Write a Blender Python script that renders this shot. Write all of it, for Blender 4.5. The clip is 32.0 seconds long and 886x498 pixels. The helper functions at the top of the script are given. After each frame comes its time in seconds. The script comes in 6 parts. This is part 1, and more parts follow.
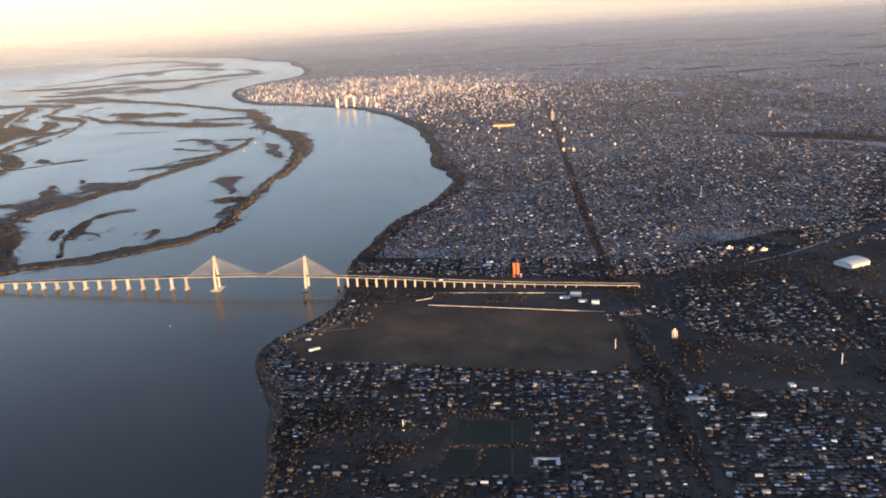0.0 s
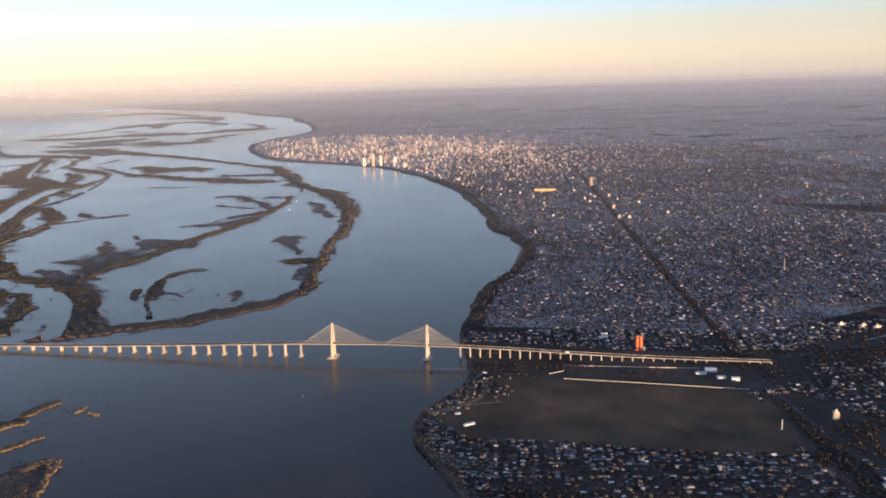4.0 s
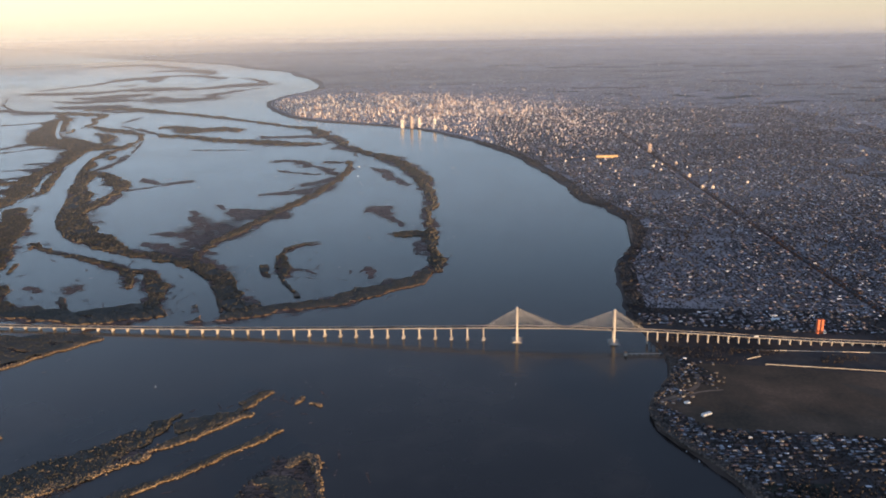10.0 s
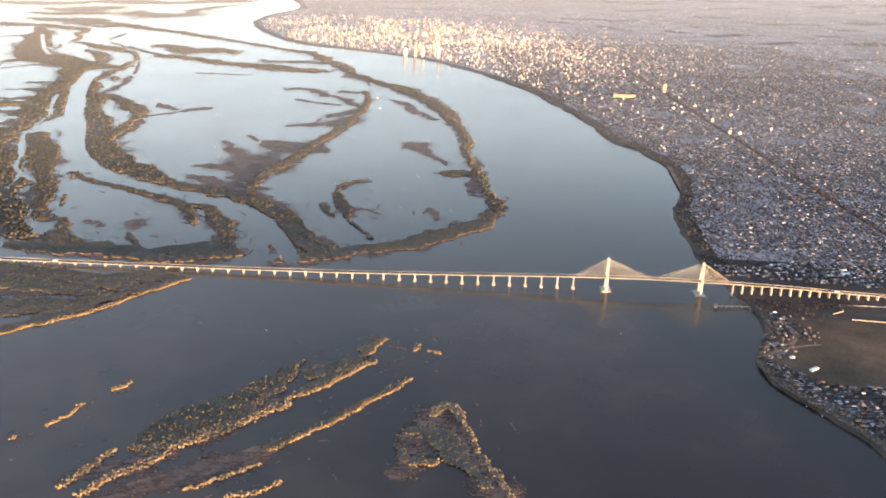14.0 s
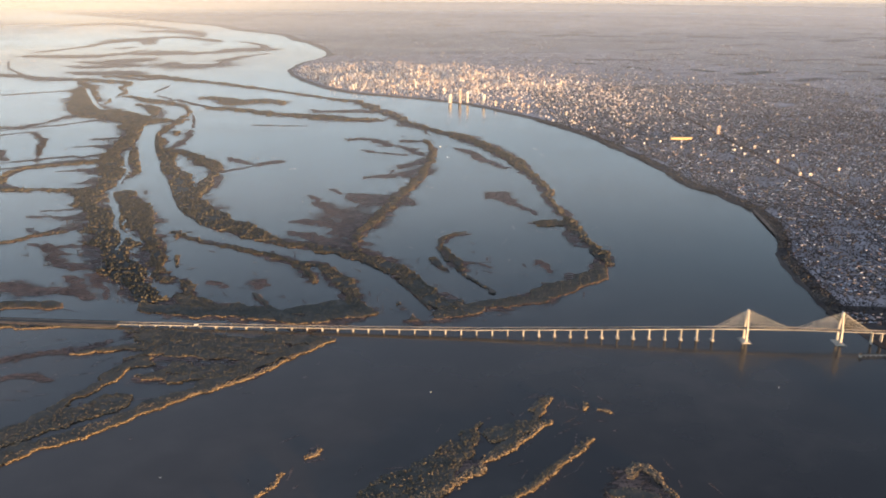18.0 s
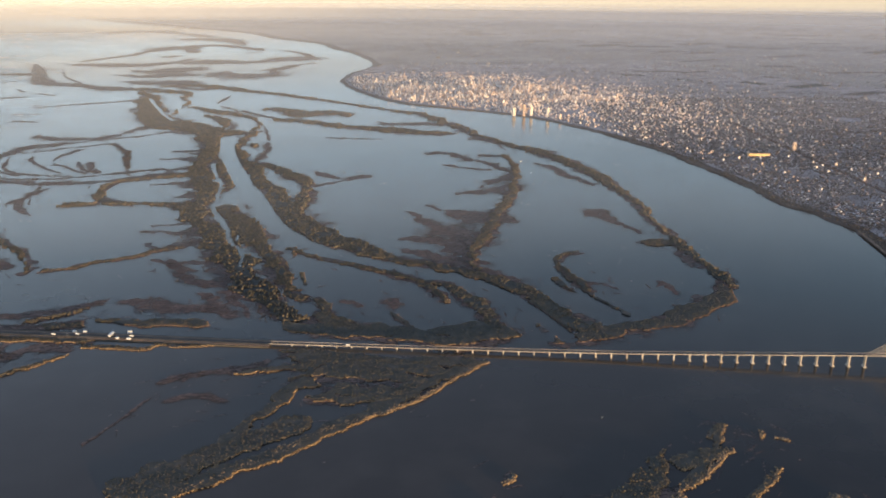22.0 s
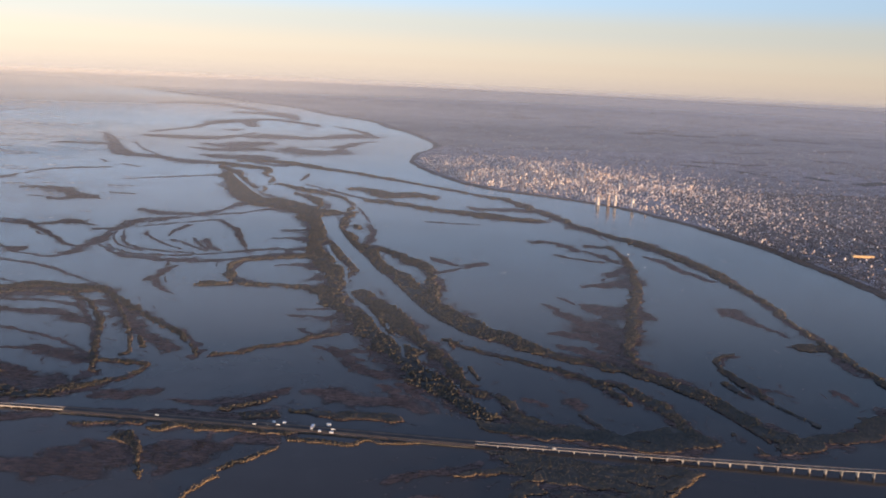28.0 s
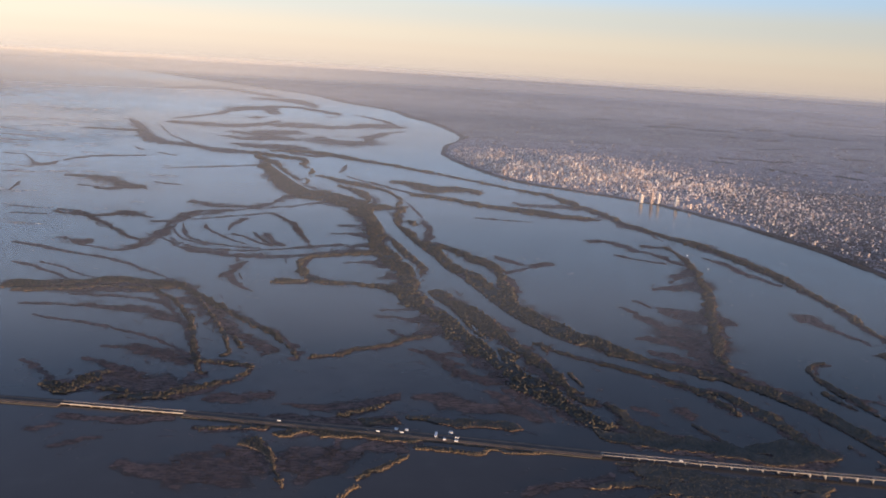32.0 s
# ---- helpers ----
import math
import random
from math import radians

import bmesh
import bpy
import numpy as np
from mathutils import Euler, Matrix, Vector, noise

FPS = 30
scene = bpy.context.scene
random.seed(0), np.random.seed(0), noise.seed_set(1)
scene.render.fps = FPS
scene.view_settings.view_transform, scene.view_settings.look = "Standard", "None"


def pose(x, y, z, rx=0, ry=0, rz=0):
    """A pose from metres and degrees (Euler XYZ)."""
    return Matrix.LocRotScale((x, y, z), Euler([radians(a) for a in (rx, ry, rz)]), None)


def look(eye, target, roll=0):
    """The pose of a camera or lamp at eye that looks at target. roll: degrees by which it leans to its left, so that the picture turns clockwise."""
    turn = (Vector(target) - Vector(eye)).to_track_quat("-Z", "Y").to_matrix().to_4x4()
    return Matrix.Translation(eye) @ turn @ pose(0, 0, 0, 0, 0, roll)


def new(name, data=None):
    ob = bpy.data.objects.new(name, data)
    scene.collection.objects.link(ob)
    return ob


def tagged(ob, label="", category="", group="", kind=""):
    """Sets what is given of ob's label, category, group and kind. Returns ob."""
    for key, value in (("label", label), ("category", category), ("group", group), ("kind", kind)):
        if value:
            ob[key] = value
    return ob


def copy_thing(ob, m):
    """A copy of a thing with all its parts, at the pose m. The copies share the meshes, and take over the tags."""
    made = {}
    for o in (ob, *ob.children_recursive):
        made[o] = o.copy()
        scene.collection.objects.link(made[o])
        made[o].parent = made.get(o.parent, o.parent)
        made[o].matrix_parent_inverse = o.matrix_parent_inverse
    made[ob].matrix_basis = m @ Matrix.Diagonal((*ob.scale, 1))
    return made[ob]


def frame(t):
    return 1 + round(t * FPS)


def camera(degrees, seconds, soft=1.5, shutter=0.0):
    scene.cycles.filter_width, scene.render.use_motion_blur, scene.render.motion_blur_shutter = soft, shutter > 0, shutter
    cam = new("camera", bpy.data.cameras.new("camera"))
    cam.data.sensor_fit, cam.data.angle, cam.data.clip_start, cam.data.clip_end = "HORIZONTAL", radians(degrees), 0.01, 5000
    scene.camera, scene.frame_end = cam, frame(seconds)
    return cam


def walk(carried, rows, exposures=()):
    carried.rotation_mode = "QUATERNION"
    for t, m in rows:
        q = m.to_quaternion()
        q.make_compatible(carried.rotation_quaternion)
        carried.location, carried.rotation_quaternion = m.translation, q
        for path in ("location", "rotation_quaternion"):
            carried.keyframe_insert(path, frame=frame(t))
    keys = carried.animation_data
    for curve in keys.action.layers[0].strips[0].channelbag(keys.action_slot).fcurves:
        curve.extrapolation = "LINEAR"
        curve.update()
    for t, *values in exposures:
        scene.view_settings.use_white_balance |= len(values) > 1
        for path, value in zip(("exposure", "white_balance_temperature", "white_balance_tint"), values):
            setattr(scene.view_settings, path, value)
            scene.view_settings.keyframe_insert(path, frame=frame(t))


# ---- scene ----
cam = camera(56.6, 32.0, 1.9)
PATH = [
    (0, (-4.989, 2.446, 88.444), (-5.047, 4.369, 87.896), -3.2),
    (0.5, (-11.256, 2.652, 89.112), (-11.311, 4.573, 88.558), -3.2),
    (1, (-17.513, 2.895, 89.82), (-17.566, 4.812, 89.253), -3.1),
    (1.5, (-23.76, 3.17, 90.564), (-23.808, 5.086, 89.993), -2.7),
    (2, (-29.997, 3.475, 91.341), (-30.042, 5.395, 90.784), -2.6),
    (2.5, (-36.227, 3.808, 92.15), (-36.252, 5.73, 91.598), -2.0),
    (4.5, (-61.074, 5.37, 95.643), (-61.052, 7.33, 95.246), -1.6),
    (5, (-67.272, 5.806, 96.57), (-67.157, 7.756, 96.138), -1.7),
    (5.5, (-73.465, 6.257, 97.514), (-73.11, 8.182, 97.101), -0.3),
    (6, (-79.654, 6.72, 98.473), (-79.092, 8.597, 98.071), 0.3),
    (6.5, (-85.839, 7.194, 99.445), (-85.141, 9.022, 99.03), 0.1),
    (7, (-92.022, 7.677, 100.428), (-91.526, 9.564, 99.99), 0.3),
    (7.5, (-98.202, 8.167, 101.42), (-97.95, 10.1, 100.973), -0.0),
    (8, (-104.38, 8.662, 102.42), (-104.328, 10.612, 101.976), -1.1),
    (8.5, (-110.557, 9.163, 103.425), (-110.517, 11.097, 102.92), -0.9),
    (9, (-116.733, 9.666, 104.435), (-116.669, 11.593, 103.905), -1.1),
    (9.5, (-122.907, 10.17, 105.447), (-122.829, 12.097, 104.915), -1.0),
    (10, (-129.082, 10.676, 106.46), (-129.001, 12.602, 105.928), -0.9),
    (10.5, (-135.257, 11.181, 107.473), (-135.176, 13.107, 106.943), -0.7),
    (11, (-141.432, 11.684, 108.484), (-141.361, 13.606, 107.935), -1.0),
    (11.5, (-147.608, 12.185, 109.493), (-147.55, 14.106, 108.937), -1.6),
    (12, (-153.785, 12.684, 110.497), (-153.669, 14.608, 109.963), -3.5),
    (12.5, (-159.964, 13.178, 111.496), (-159.707, 15.075, 110.916), -1.9),
    (13, (-166.144, 13.668, 112.489), (-165.883, 15.533, 111.815), 0.0),
    (13.5, (-172.326, 14.154, 113.474), (-172.131, 16.006, 112.745), 0.9),
    (14, (-178.51, 14.634, 114.452), (-178.314, 16.496, 113.746), 1.8),
    (14.5, (-184.696, 15.109, 115.42), (-184.488, 16.974, 114.728), 2.1),
    (16.5, (-209.469, 16.953, 119.191), (-209.226, 18.834, 118.556), 2.0),
    (17, (-215.669, 17.4, 120.106), (-215.444, 19.283, 119.469), 1.5),
    (17.5, (-221.873, 17.842, 121.007), (-221.66, 19.728, 120.378), 0.9),
    (18, (-228.079, 18.279, 121.896), (-227.883, 20.169, 121.274), 0.4),
    (18.5, (-234.289, 18.712, 122.773), (-234.095, 20.607, 122.164), 0.4),
    (19, (-240.502, 19.141, 123.636), (-240.315, 21.04, 123.037), 0.3),
    (19.5, (-246.719, 19.567, 124.486), (-246.507, 21.471, 123.913), 0.9),
    (20, (-252.938, 19.99, 125.322), (-252.735, 21.896, 124.749), 0.9),
    (20.5, (-259.161, 20.413, 126.146), (-258.943, 22.313, 125.561), 0.9),
    (21, (-265.387, 20.834, 126.956), (-265.167, 22.734, 126.372), 0.6),
    (21.5, (-271.616, 21.256, 127.754), (-271.386, 23.157, 127.174), 0.7),
    (22, (-277.847, 21.68, 128.539), (-277.686, 23.578, 127.93), 0.6),
    (22.5, (-284.082, 22.107, 129.312), (-283.978, 24.001, 128.676), 0.5),
    (23, (-290.319, 22.538, 130.073), (-290.192, 24.434, 129.448), 1.1),
    (23.5, (-296.559, 22.975, 130.823), (-296.374, 24.878, 130.237), 2.4),
    (24, (-302.801, 23.419, 131.562), (-302.665, 25.357, 131.087), 3.8),
    (24.5, (-309.045, 23.871, 132.291), (-308.924, 25.813, 131.829), 3.3),
    (25, (-315.29, 24.334, 133.01), (-315.165, 26.281, 132.569), 3.0),
    (25.5, (-321.538, 24.809, 133.721), (-321.413, 26.763, 133.31), 2.9),
    (27.5, (-346.538, 26.873, 136.496), (-346.406, 28.82, 136.06), 2.7),
    (28, (-352.789, 27.44, 137.178), (-352.654, 29.387, 136.741), 2.7),
    (28.5, (-359.039, 28.032, 137.857), (-358.904, 29.98, 137.424), 2.8),
    (29, (-365.289, 28.652, 138.535), (-365.152, 30.6, 138.105), 2.8),
    (29.5, (-371.538, 29.301, 139.213), (-371.4, 31.249, 138.781), 2.8),
    (30, (-377.785, 29.984, 139.893), (-377.647, 31.93, 139.454), 2.9),
    (30.5, (-384.03, 30.702, 140.576), (-383.891, 32.645, 140.125), 3.1),
    (31, (-390.272, 31.458, 141.264), (-390.132, 33.4, 140.807), 3.3),
    (31.5, (-396.512, 32.256, 141.958), (-396.37, 34.197, 141.496), 3.6),
    (32, (-402.748, 33.098, 142.66), (-402.6, 35.037, 142.192), 3.7),
]
EXPOSURES = [(0, 1.55, 7040, 3), (2.5, 1.55, 7190, 5), (4.5, 1.24, 6490, 7), (6, 1.24, 6440, 9), (8, 1.24, 6500, 7), (9, 1.23, 6500, 1), (11.5, 1.26, 6600, 3), (13, 1.96, 7610, 0), (14, 2.61, 8010, 1), (16.5, 2.3, 7530, -3), (17, 2.17, 7480, -2), (18, 1.81, 7440, 0), (19, 1.84, 7490, -1), (20, 1.33, 6980, -1), (21, 1.42, 6930, -3), (22, 1.49, 6930, -3), (22.6, 1.64, 6930, -1), (23, 1.6, 6930, 0), (23.5, 1.3, 6290, 7), (24, 1.0, 6040, 8), (28, 1.02, 6060, 8), (32, 1.02, 6060, 8)]
walk(cam, [(t, look(eye, target, roll)) for t, eye, target, roll in PATH], EXPOSURES)
SKY, SUN = 0.015, 4.1
# the sky's colour by height, from horizon (0) to zenith (1)
DUSK = [(-0.03, (0.34, 0.285, 0.25)), (-0.018, (0.42, 0.33, 0.26)), (0.0, (0.46, 0.365, 0.275)), (0.016, (0.46, 0.385, 0.295)), (0.046, (0.39, 0.375, 0.335)), (0.08, (0.30, 0.385, 0.47)), (0.11, (0.25, 0.37, 0.55)), (0.2, (0.25, 0.345, 0.50)), (0.40, (0.092, 0.126, 0.222)), (1.0, (0.078, 0.108, 0.210))]
# haze banks (upright tinted sheets): distance, opacity, height at which they are full, top
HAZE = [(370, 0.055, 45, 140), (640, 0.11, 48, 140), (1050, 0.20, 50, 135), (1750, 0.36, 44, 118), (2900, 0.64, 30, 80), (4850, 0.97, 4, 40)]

# 1 unit stands for 10 m: the flight covers 4 km and the view 50 km.
# ---- world, sun ----
SUN_AZ, SUN_EL = 145.0, 1.8          # degrees from the view axis (clockwise), and above the horizon
world = bpy.data.worlds.new("world")
scene.world = world
world.use_nodes = True
wn, wl = world.node_tree.nodes, world.node_tree.links
sky = wn.new("ShaderNodeTexSky")
sky.sky_type, sky.sun_disc = "NISHITA", False
sky.sun_elevation, sky.sun_rotation = radians(SUN_EL), radians(SUN_AZ)
sky.altitude, sky.air_density, sky.dust_density, sky.ozone_density = 300, 1.0, 1.2, 1.0
# a clear dusk sky: blue overhead, cream and peach down to the hazy horizon, the same all round
tc, sz, rp = wn.new("ShaderNodeTexCoord"), wn.new("ShaderNodeSeparateXYZ"), wn.new("ShaderNodeValToRGB")
wl.new(tc.outputs["Generated"], sz.inputs[0])
lift = wn.new("ShaderNodeMapRange")
lift.inputs["From Min"].default_value = -0.03
wl.new(sz.outputs["Z"], lift.inputs["Value"])
wl.new(lift.outputs[0], rp.inputs[0])
rp.color_ramp.interpolation = "EASE"
for k in range(len(DUSK) - 2):
    rp.color_ramp.elements.new(0.5)
for el, (z, c) in zip(rp.color_ramp.elements, DUSK):
    el.position, el.color = (z + 0.03) / 1.03, (*c, 1)
tone = wn.new("ShaderNodeMix")
tone.data_type, tone.blend_type = "RGBA", "ADD"
tone.inputs["Factor"].default_value = 1.0
gain = wn.new("ShaderNodeMix")
gain.data_type, gain.blend_type = "RGBA", "MULTIPLY"
gain.inputs["Factor"].default_value = 1.0
gain.inputs["B"].default_value = (SKY, SKY, SKY, 1)
wl.new(sky.outputs[0], gain.inputs["A"])
wl.new(gain.outputs["Result"], tone.inputs["A"])
wl.new(rp.outputs[0], tone.inputs["B"])
# the anti-twilight glow makes the east of the sky brighter than the west
side = wn.new("ShaderNodeMapRange")
side.inputs["From Min"].default_value, side.inputs["To Min"].default_value, side.inputs["To Max"].default_value = -1.0, 1.42, 0.56
wl.new(sz.outputs["X"], side.inputs["Value"])
wl.new(side.outputs[0], wn["Background"].inputs["Strength"])
wl.new(tone.outputs["Result"], wn["Background"].inputs["Color"])

sun = new("sun", bpy.data.lights.new("sun", "SUN"))
sun.data.energy, sun.data.angle, sun.data.color = SUN, radians(0.6), (1.0, 0.67, 0.42)
sa, se = radians(SUN_AZ), radians(SUN_EL)
SUN_DIR = Vector((math.sin(sa) * math.cos(se), math.cos(sa) * math.cos(se), math.sin(se)))
sun.matrix_world = look(SUN_DIR * 500, (0, 0, 0))

# ---- materials ----
def material(name, stops, rough=0.85, scale=0.3, fine=3.0, bump=0.0, per="", metal=0.0, spec=0.3, fine_mix=0.35):
    """Colour from a ramp over broad noise, fine grain on top. per: 'object' or 'island' shifts the tone piece by piece."""
    m = bpy.data.materials.new(name)
    m.use_nodes = True
    n, l = m.node_tree.nodes, m.node_tree.links
    b = n["Principled BSDF"]
    b.inputs["Roughness"].default_value, b.inputs["Metallic"].default_value = rough, metal
    b.inputs["Specular IOR Level"].default_value = spec
    co = n.new("ShaderNodeTexCoord")
    geo = n.new("ShaderNodeNewGeometry")
    broad, grain = n.new("ShaderNodeTexNoise"), n.new("ShaderNodeTexNoise")
    broad.inputs["Scale"].default_value, broad.inputs["Detail"].default_value = scale, 6
    grain.inputs["Scale"].default_value, grain.inputs["Detail"].default_value = fine, 3
    l.new(geo.outputs["Position"], broad.inputs["Vector"])
    l.new(geo.outputs["Position"], grain.inputs["Vector"])
    ramp = n.new("ShaderNodeValToRGB")
    e = ramp.color_ramp.elements
    while len(e) < len(stops):
        e.new(0.5)
    for k, (p, c) in enumerate(stops):
        e[k].position, e[k].color = p, (*c, 1)
    mix = n.new("ShaderNodeMath")
    mix.operation = "MULTIPLY_ADD"
    l.new(grain.outputs["Fac"], mix.inputs[0])
    mix.inputs[1].default_value = fine_mix
    sub = n.new("ShaderNodeMath")
    sub.operation = "SUBTRACT"
    sub.inputs[1].default_value = fine_mix * 0.5
    if per:
        rnd = n.new("ShaderNodeObjectInfo").outputs["Random"] if per == "object" else geo.outputs["Random Per Island"]
        l.new(rnd, sub.inputs[0])
    else:
        l.new(broad.outputs["Fac"], sub.inputs[0])
    l.new(sub.outputs[0], mix.inputs[2])
    l.new(mix.outputs[0], ramp.inputs[0])
    l.new(ramp.outputs[0], b.inputs["Base Color"])
    if bump:
        bp = n.new("ShaderNodeBump")
        bp.inputs["Strength"].default_value, bp.inputs["Distance"].default_value = bump, 0.3
        l.new(grain.outputs["Fac"], bp.inputs["Height"])
        l.new(bp.outputs[0], b.inputs["Normal"])
    return m


def water_material():
    m = material("water", [(0.34, (0.006, 0.005, 0.005)), (0.5, (0.012, 0.010, 0.009)), (0.68, (0.030, 0.024, 0.020))], 0.2, 0.010, 0.07, fine_mix=0.35)
    n, l = m.node_tree.nodes, m.node_tree.links
    b = n["Principled BSDF"]
    b.inputs["IOR"].default_value, b.inputs["Specular IOR Level"].default_value = 1.33, 0.5
    no = n.new("ShaderNodeTexNoise")
    no.inputs["Scale"].default_value, no.inputs["Detail"].default_value = 0.02, 5
    mp = n.new("ShaderNodeMapRange")
    mp.inputs["To Min"].default_value, mp.inputs["To Max"].default_value = 0.13, 0.26
    l.new(n["New Geometry" if "New Geometry" in n else "Geometry"].outputs["Position"], no.inputs["Vector"])
    l.new(no.outputs["Fac"], mp.inputs["Value"])
    l.new(mp.outputs[0], b.inputs["Roughness"])
    # brown tone added: most to the east, a little more below the bridge
    sep, brown_east, low, more, mud = n.new("ShaderNodeSeparateXYZ"), n.new("ShaderNodeMapRange"), n.new("ShaderNodeMapRange"), n.new("ShaderNodeMath"), n.new("ShaderNodeMix")
    l.new(n["Geometry"].outputs["Position"], sep.inputs[0])
    l.new(sep.outputs["X"], brown_east.inputs["Value"])
    l.new(sep.outputs["Y"], low.inputs["Value"])
    for name, value in (("From Min", -110), ("From Max", -400), ("To Min", 0.0), ("To Max", 0.62)):
        brown_east.inputs[name].default_value = value
    for name, value in (("From Min", 420), ("From Max", 270), ("To Min", 0.0), ("To Max", 0.2)):
        low.inputs[name].default_value = value
    more.operation = "ADD"
    l.new(brown_east.outputs[0], more.inputs[0]), l.new(low.outputs[0], more.inputs[1])
    mud.data_type, mud.blend_type = "RGBA", "ADD"
    l.new(more.outputs[0], mud.inputs["Factor"])
    l.new(b.inputs["Base Color"].links[0].from_socket, mud.inputs["A"])
    mud.inputs["B"].default_value = (0.063, 0.046, 0.034, 1)
    l.new(mud.outputs["Result"], b.inputs["Base Color"])
    return m


M_WATER = water_material()
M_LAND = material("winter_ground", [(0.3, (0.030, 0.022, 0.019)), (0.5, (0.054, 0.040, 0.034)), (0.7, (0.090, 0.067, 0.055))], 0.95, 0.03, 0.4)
# town and plain paler than M_LAND: distance haze put into the ground colours
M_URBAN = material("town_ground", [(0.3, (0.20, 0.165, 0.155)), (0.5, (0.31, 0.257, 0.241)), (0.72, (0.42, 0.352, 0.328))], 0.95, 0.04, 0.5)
M_PLAIN = material("hazed_farmland", [(0.3, (0.16, 0.137, 0.122)), (0.5, (0.25, 0.215, 0.19)), (0.7, (0.34, 0.288, 0.245))], 0.95, 0.006, 0.04)
M_FIELD = material("dry_pasture", [(0.3, (0.048, 0.034, 0.021)), (0.55, (0.094, 0.059, 0.036)), (0.75, (0.155, 0.094, 0.058))], 0.95, 0.06, 0.9)
M_SCRUB = material("rough_grazing", [(0.3, (0.034, 0.027, 0.021)), (0.55, (0.052, 0.038, 0.030)), (0.75, (0.078, 0.054, 0.040))], 0.95, 0.08, 1.0)
# pasture colour darkened to stand in for a cast shadow
M_SHADOWED = material("shadowed_pasture", [(0.3, (0.052, 0.040, 0.028)), (0.7, (0.100, 0.068, 0.046))], 0.95, 0.1, 1.0)
M_GREEN = material("green_crop", [(0.3, (0.020, 0.022, 0.014)), (0.7, (0.038, 0.037, 0.023))], 0.95, 0.1, 1.2)
M_SOIL = material("bare_earth", [(0.3, (0.150, 0.098, 0.066)), (0.7, (0.29, 0.192, 0.128))], 0.95, 0.2, 1.5)
M_BANK = material("island_mud", [(0.3, (0.050, 0.046, 0.037)), (0.55, (0.082, 0.071, 0.056)), (0.75, (0.125, 0.102, 0.080))], 0.95, 0.25, 1.5)
M_MARSH = material("flooded_reeds", [(0.3, (0.100, 0.066, 0.053)), (0.55, (0.165, 0.104, 0.081)), (0.75, (0.24, 0.15, 0.114))], 0.95, 0.15, 1.2)


def patchy(m, scale):
    """Lets the water show through where the reeds stand thin; 'cover' on the mesh says how thick they stand."""
    n, l = m.node_tree.nodes, m.node_tree.links
    geo, no, att = n.new("ShaderNodeNewGeometry"), n.new("ShaderNodeTexNoise"), n.new("ShaderNodeAttribute")
    att.attribute_name = "cover"
    no.inputs["Scale"].default_value, no.inputs["Detail"].default_value, no.inputs["Roughness"].default_value = scale, 7, 0.65
    run = n.new("ShaderNodeVectorMath")
    run.operation = "MULTIPLY"
    run.inputs[1].default_value = (0.4, 1.2, 1.0)
    l.new(geo.outputs["Position"], run.inputs[0])
    l.new(run.outputs[0], no.inputs["Vector"])
    a, b = n.new("ShaderNodeMath"), n.new("ShaderNodeMath")
    a.operation = b.operation = "MULTIPLY_ADD"
    a.inputs[1].default_value, a.inputs[2].default_value = 4.0, -2.35
    b.inputs[1].default_value, b.use_clamp = 1.2, True
    l.new(no.outputs["Fac"], a.inputs[0]), l.new(att.outputs["Fac"], b.inputs[0]), l.new(a.outputs[0], b.inputs[2])
    clear, mix = n.new("ShaderNodeBsdfTransparent"), n.new("ShaderNodeMixShader")
    l.new(b.outputs[0], mix.inputs[0]), l.new(clear.outputs[0], mix.inputs[1])
    l.new(n["Principled BSDF"].outputs[0], mix.inputs[2]), l.new(mix.outputs[0], n["Material Output"].inputs["Surface"])
    return m


def covered(me, values):
    att = me.attributes.new("cover", "FLOAT", "POINT")
    att.data.foreach_set("value", np.ascontiguousarray(values, np.float32))
    return me


patchy(M_MARSH, 0.7)
M_PALE = material("pale_floodplain", [(0.3, (0.70, 0.48, 0.33)), (0.7, (0.88, 0.64, 0.46))], 0.95, 0.02, 0.3)
patchy(M_PALE, 0.05)
M_CROWN = material("foliage", [(0.05, (0.058, 0.052, 0.038)), (0.5, (0.100, 0.086, 0.061)), (0.85, (0.140, 0.112, 0.078)), (0.98, (0.20, 0.145, 0.098))], 0.9, 0.5, 6.0, 0.6, "island", spec=0.1)
# gold and russet rims: low sunlight on the shores put into the colour
M_SUNRIM = material("sun_gold_rim", [(0.1, (0.17, 0.116, 0.066)), (0.5, (0.28, 0.194, 0.112)), (0.9, (0.38, 0.268, 0.160))], 0.9, 0.5, 6.0, 0.5, "island", spec=0.1)
M_RUSSET = material("russet_sun_rim", [(0.1, (0.11, 0.078, 0.060)), (0.5, (0.18, 0.122, 0.090)), (0.9, (0.25, 0.166, 0.122))], 0.9, 0.5, 6.0, 0.5, "island", spec=0.1)
M_SHRUB = material("shrub_foliage", [(0.1, (0.038, 0.032, 0.028)), (0.9, (0.080, 0.062, 0.050))], 0.9, 0.5, 6.0, 0.5, "island", spec=0.1)
M_TOWNTREE = material("town_foliage", [(0.05, (0.032, 0.028, 0.025)), (0.5, (0.050, 0.042, 0.036)), (0.75, (0.062, 0.050, 0.042)), (0.97, (0.082, 0.058, 0.045))], 0.9, 0.5, 6.0, 0.6, "island", spec=0.1)
M_BLUFF = material("bank_foliage", [(0.05, (0.055, 0.048, 0.042)), (0.5, (0.095, 0.080, 0.068)), (0.95, (0.150, 0.118, 0.096))], 0.9, 0.5, 6.0, 0.6, "island", spec=0.1)
M_REDTREE = material("russet_foliage", [(0.1, (0.056, 0.036, 0.028)), (0.9, (0.100, 0.060, 0.044))], 0.9, 0.5, 6.0, 0.5, "island", spec=0.1)
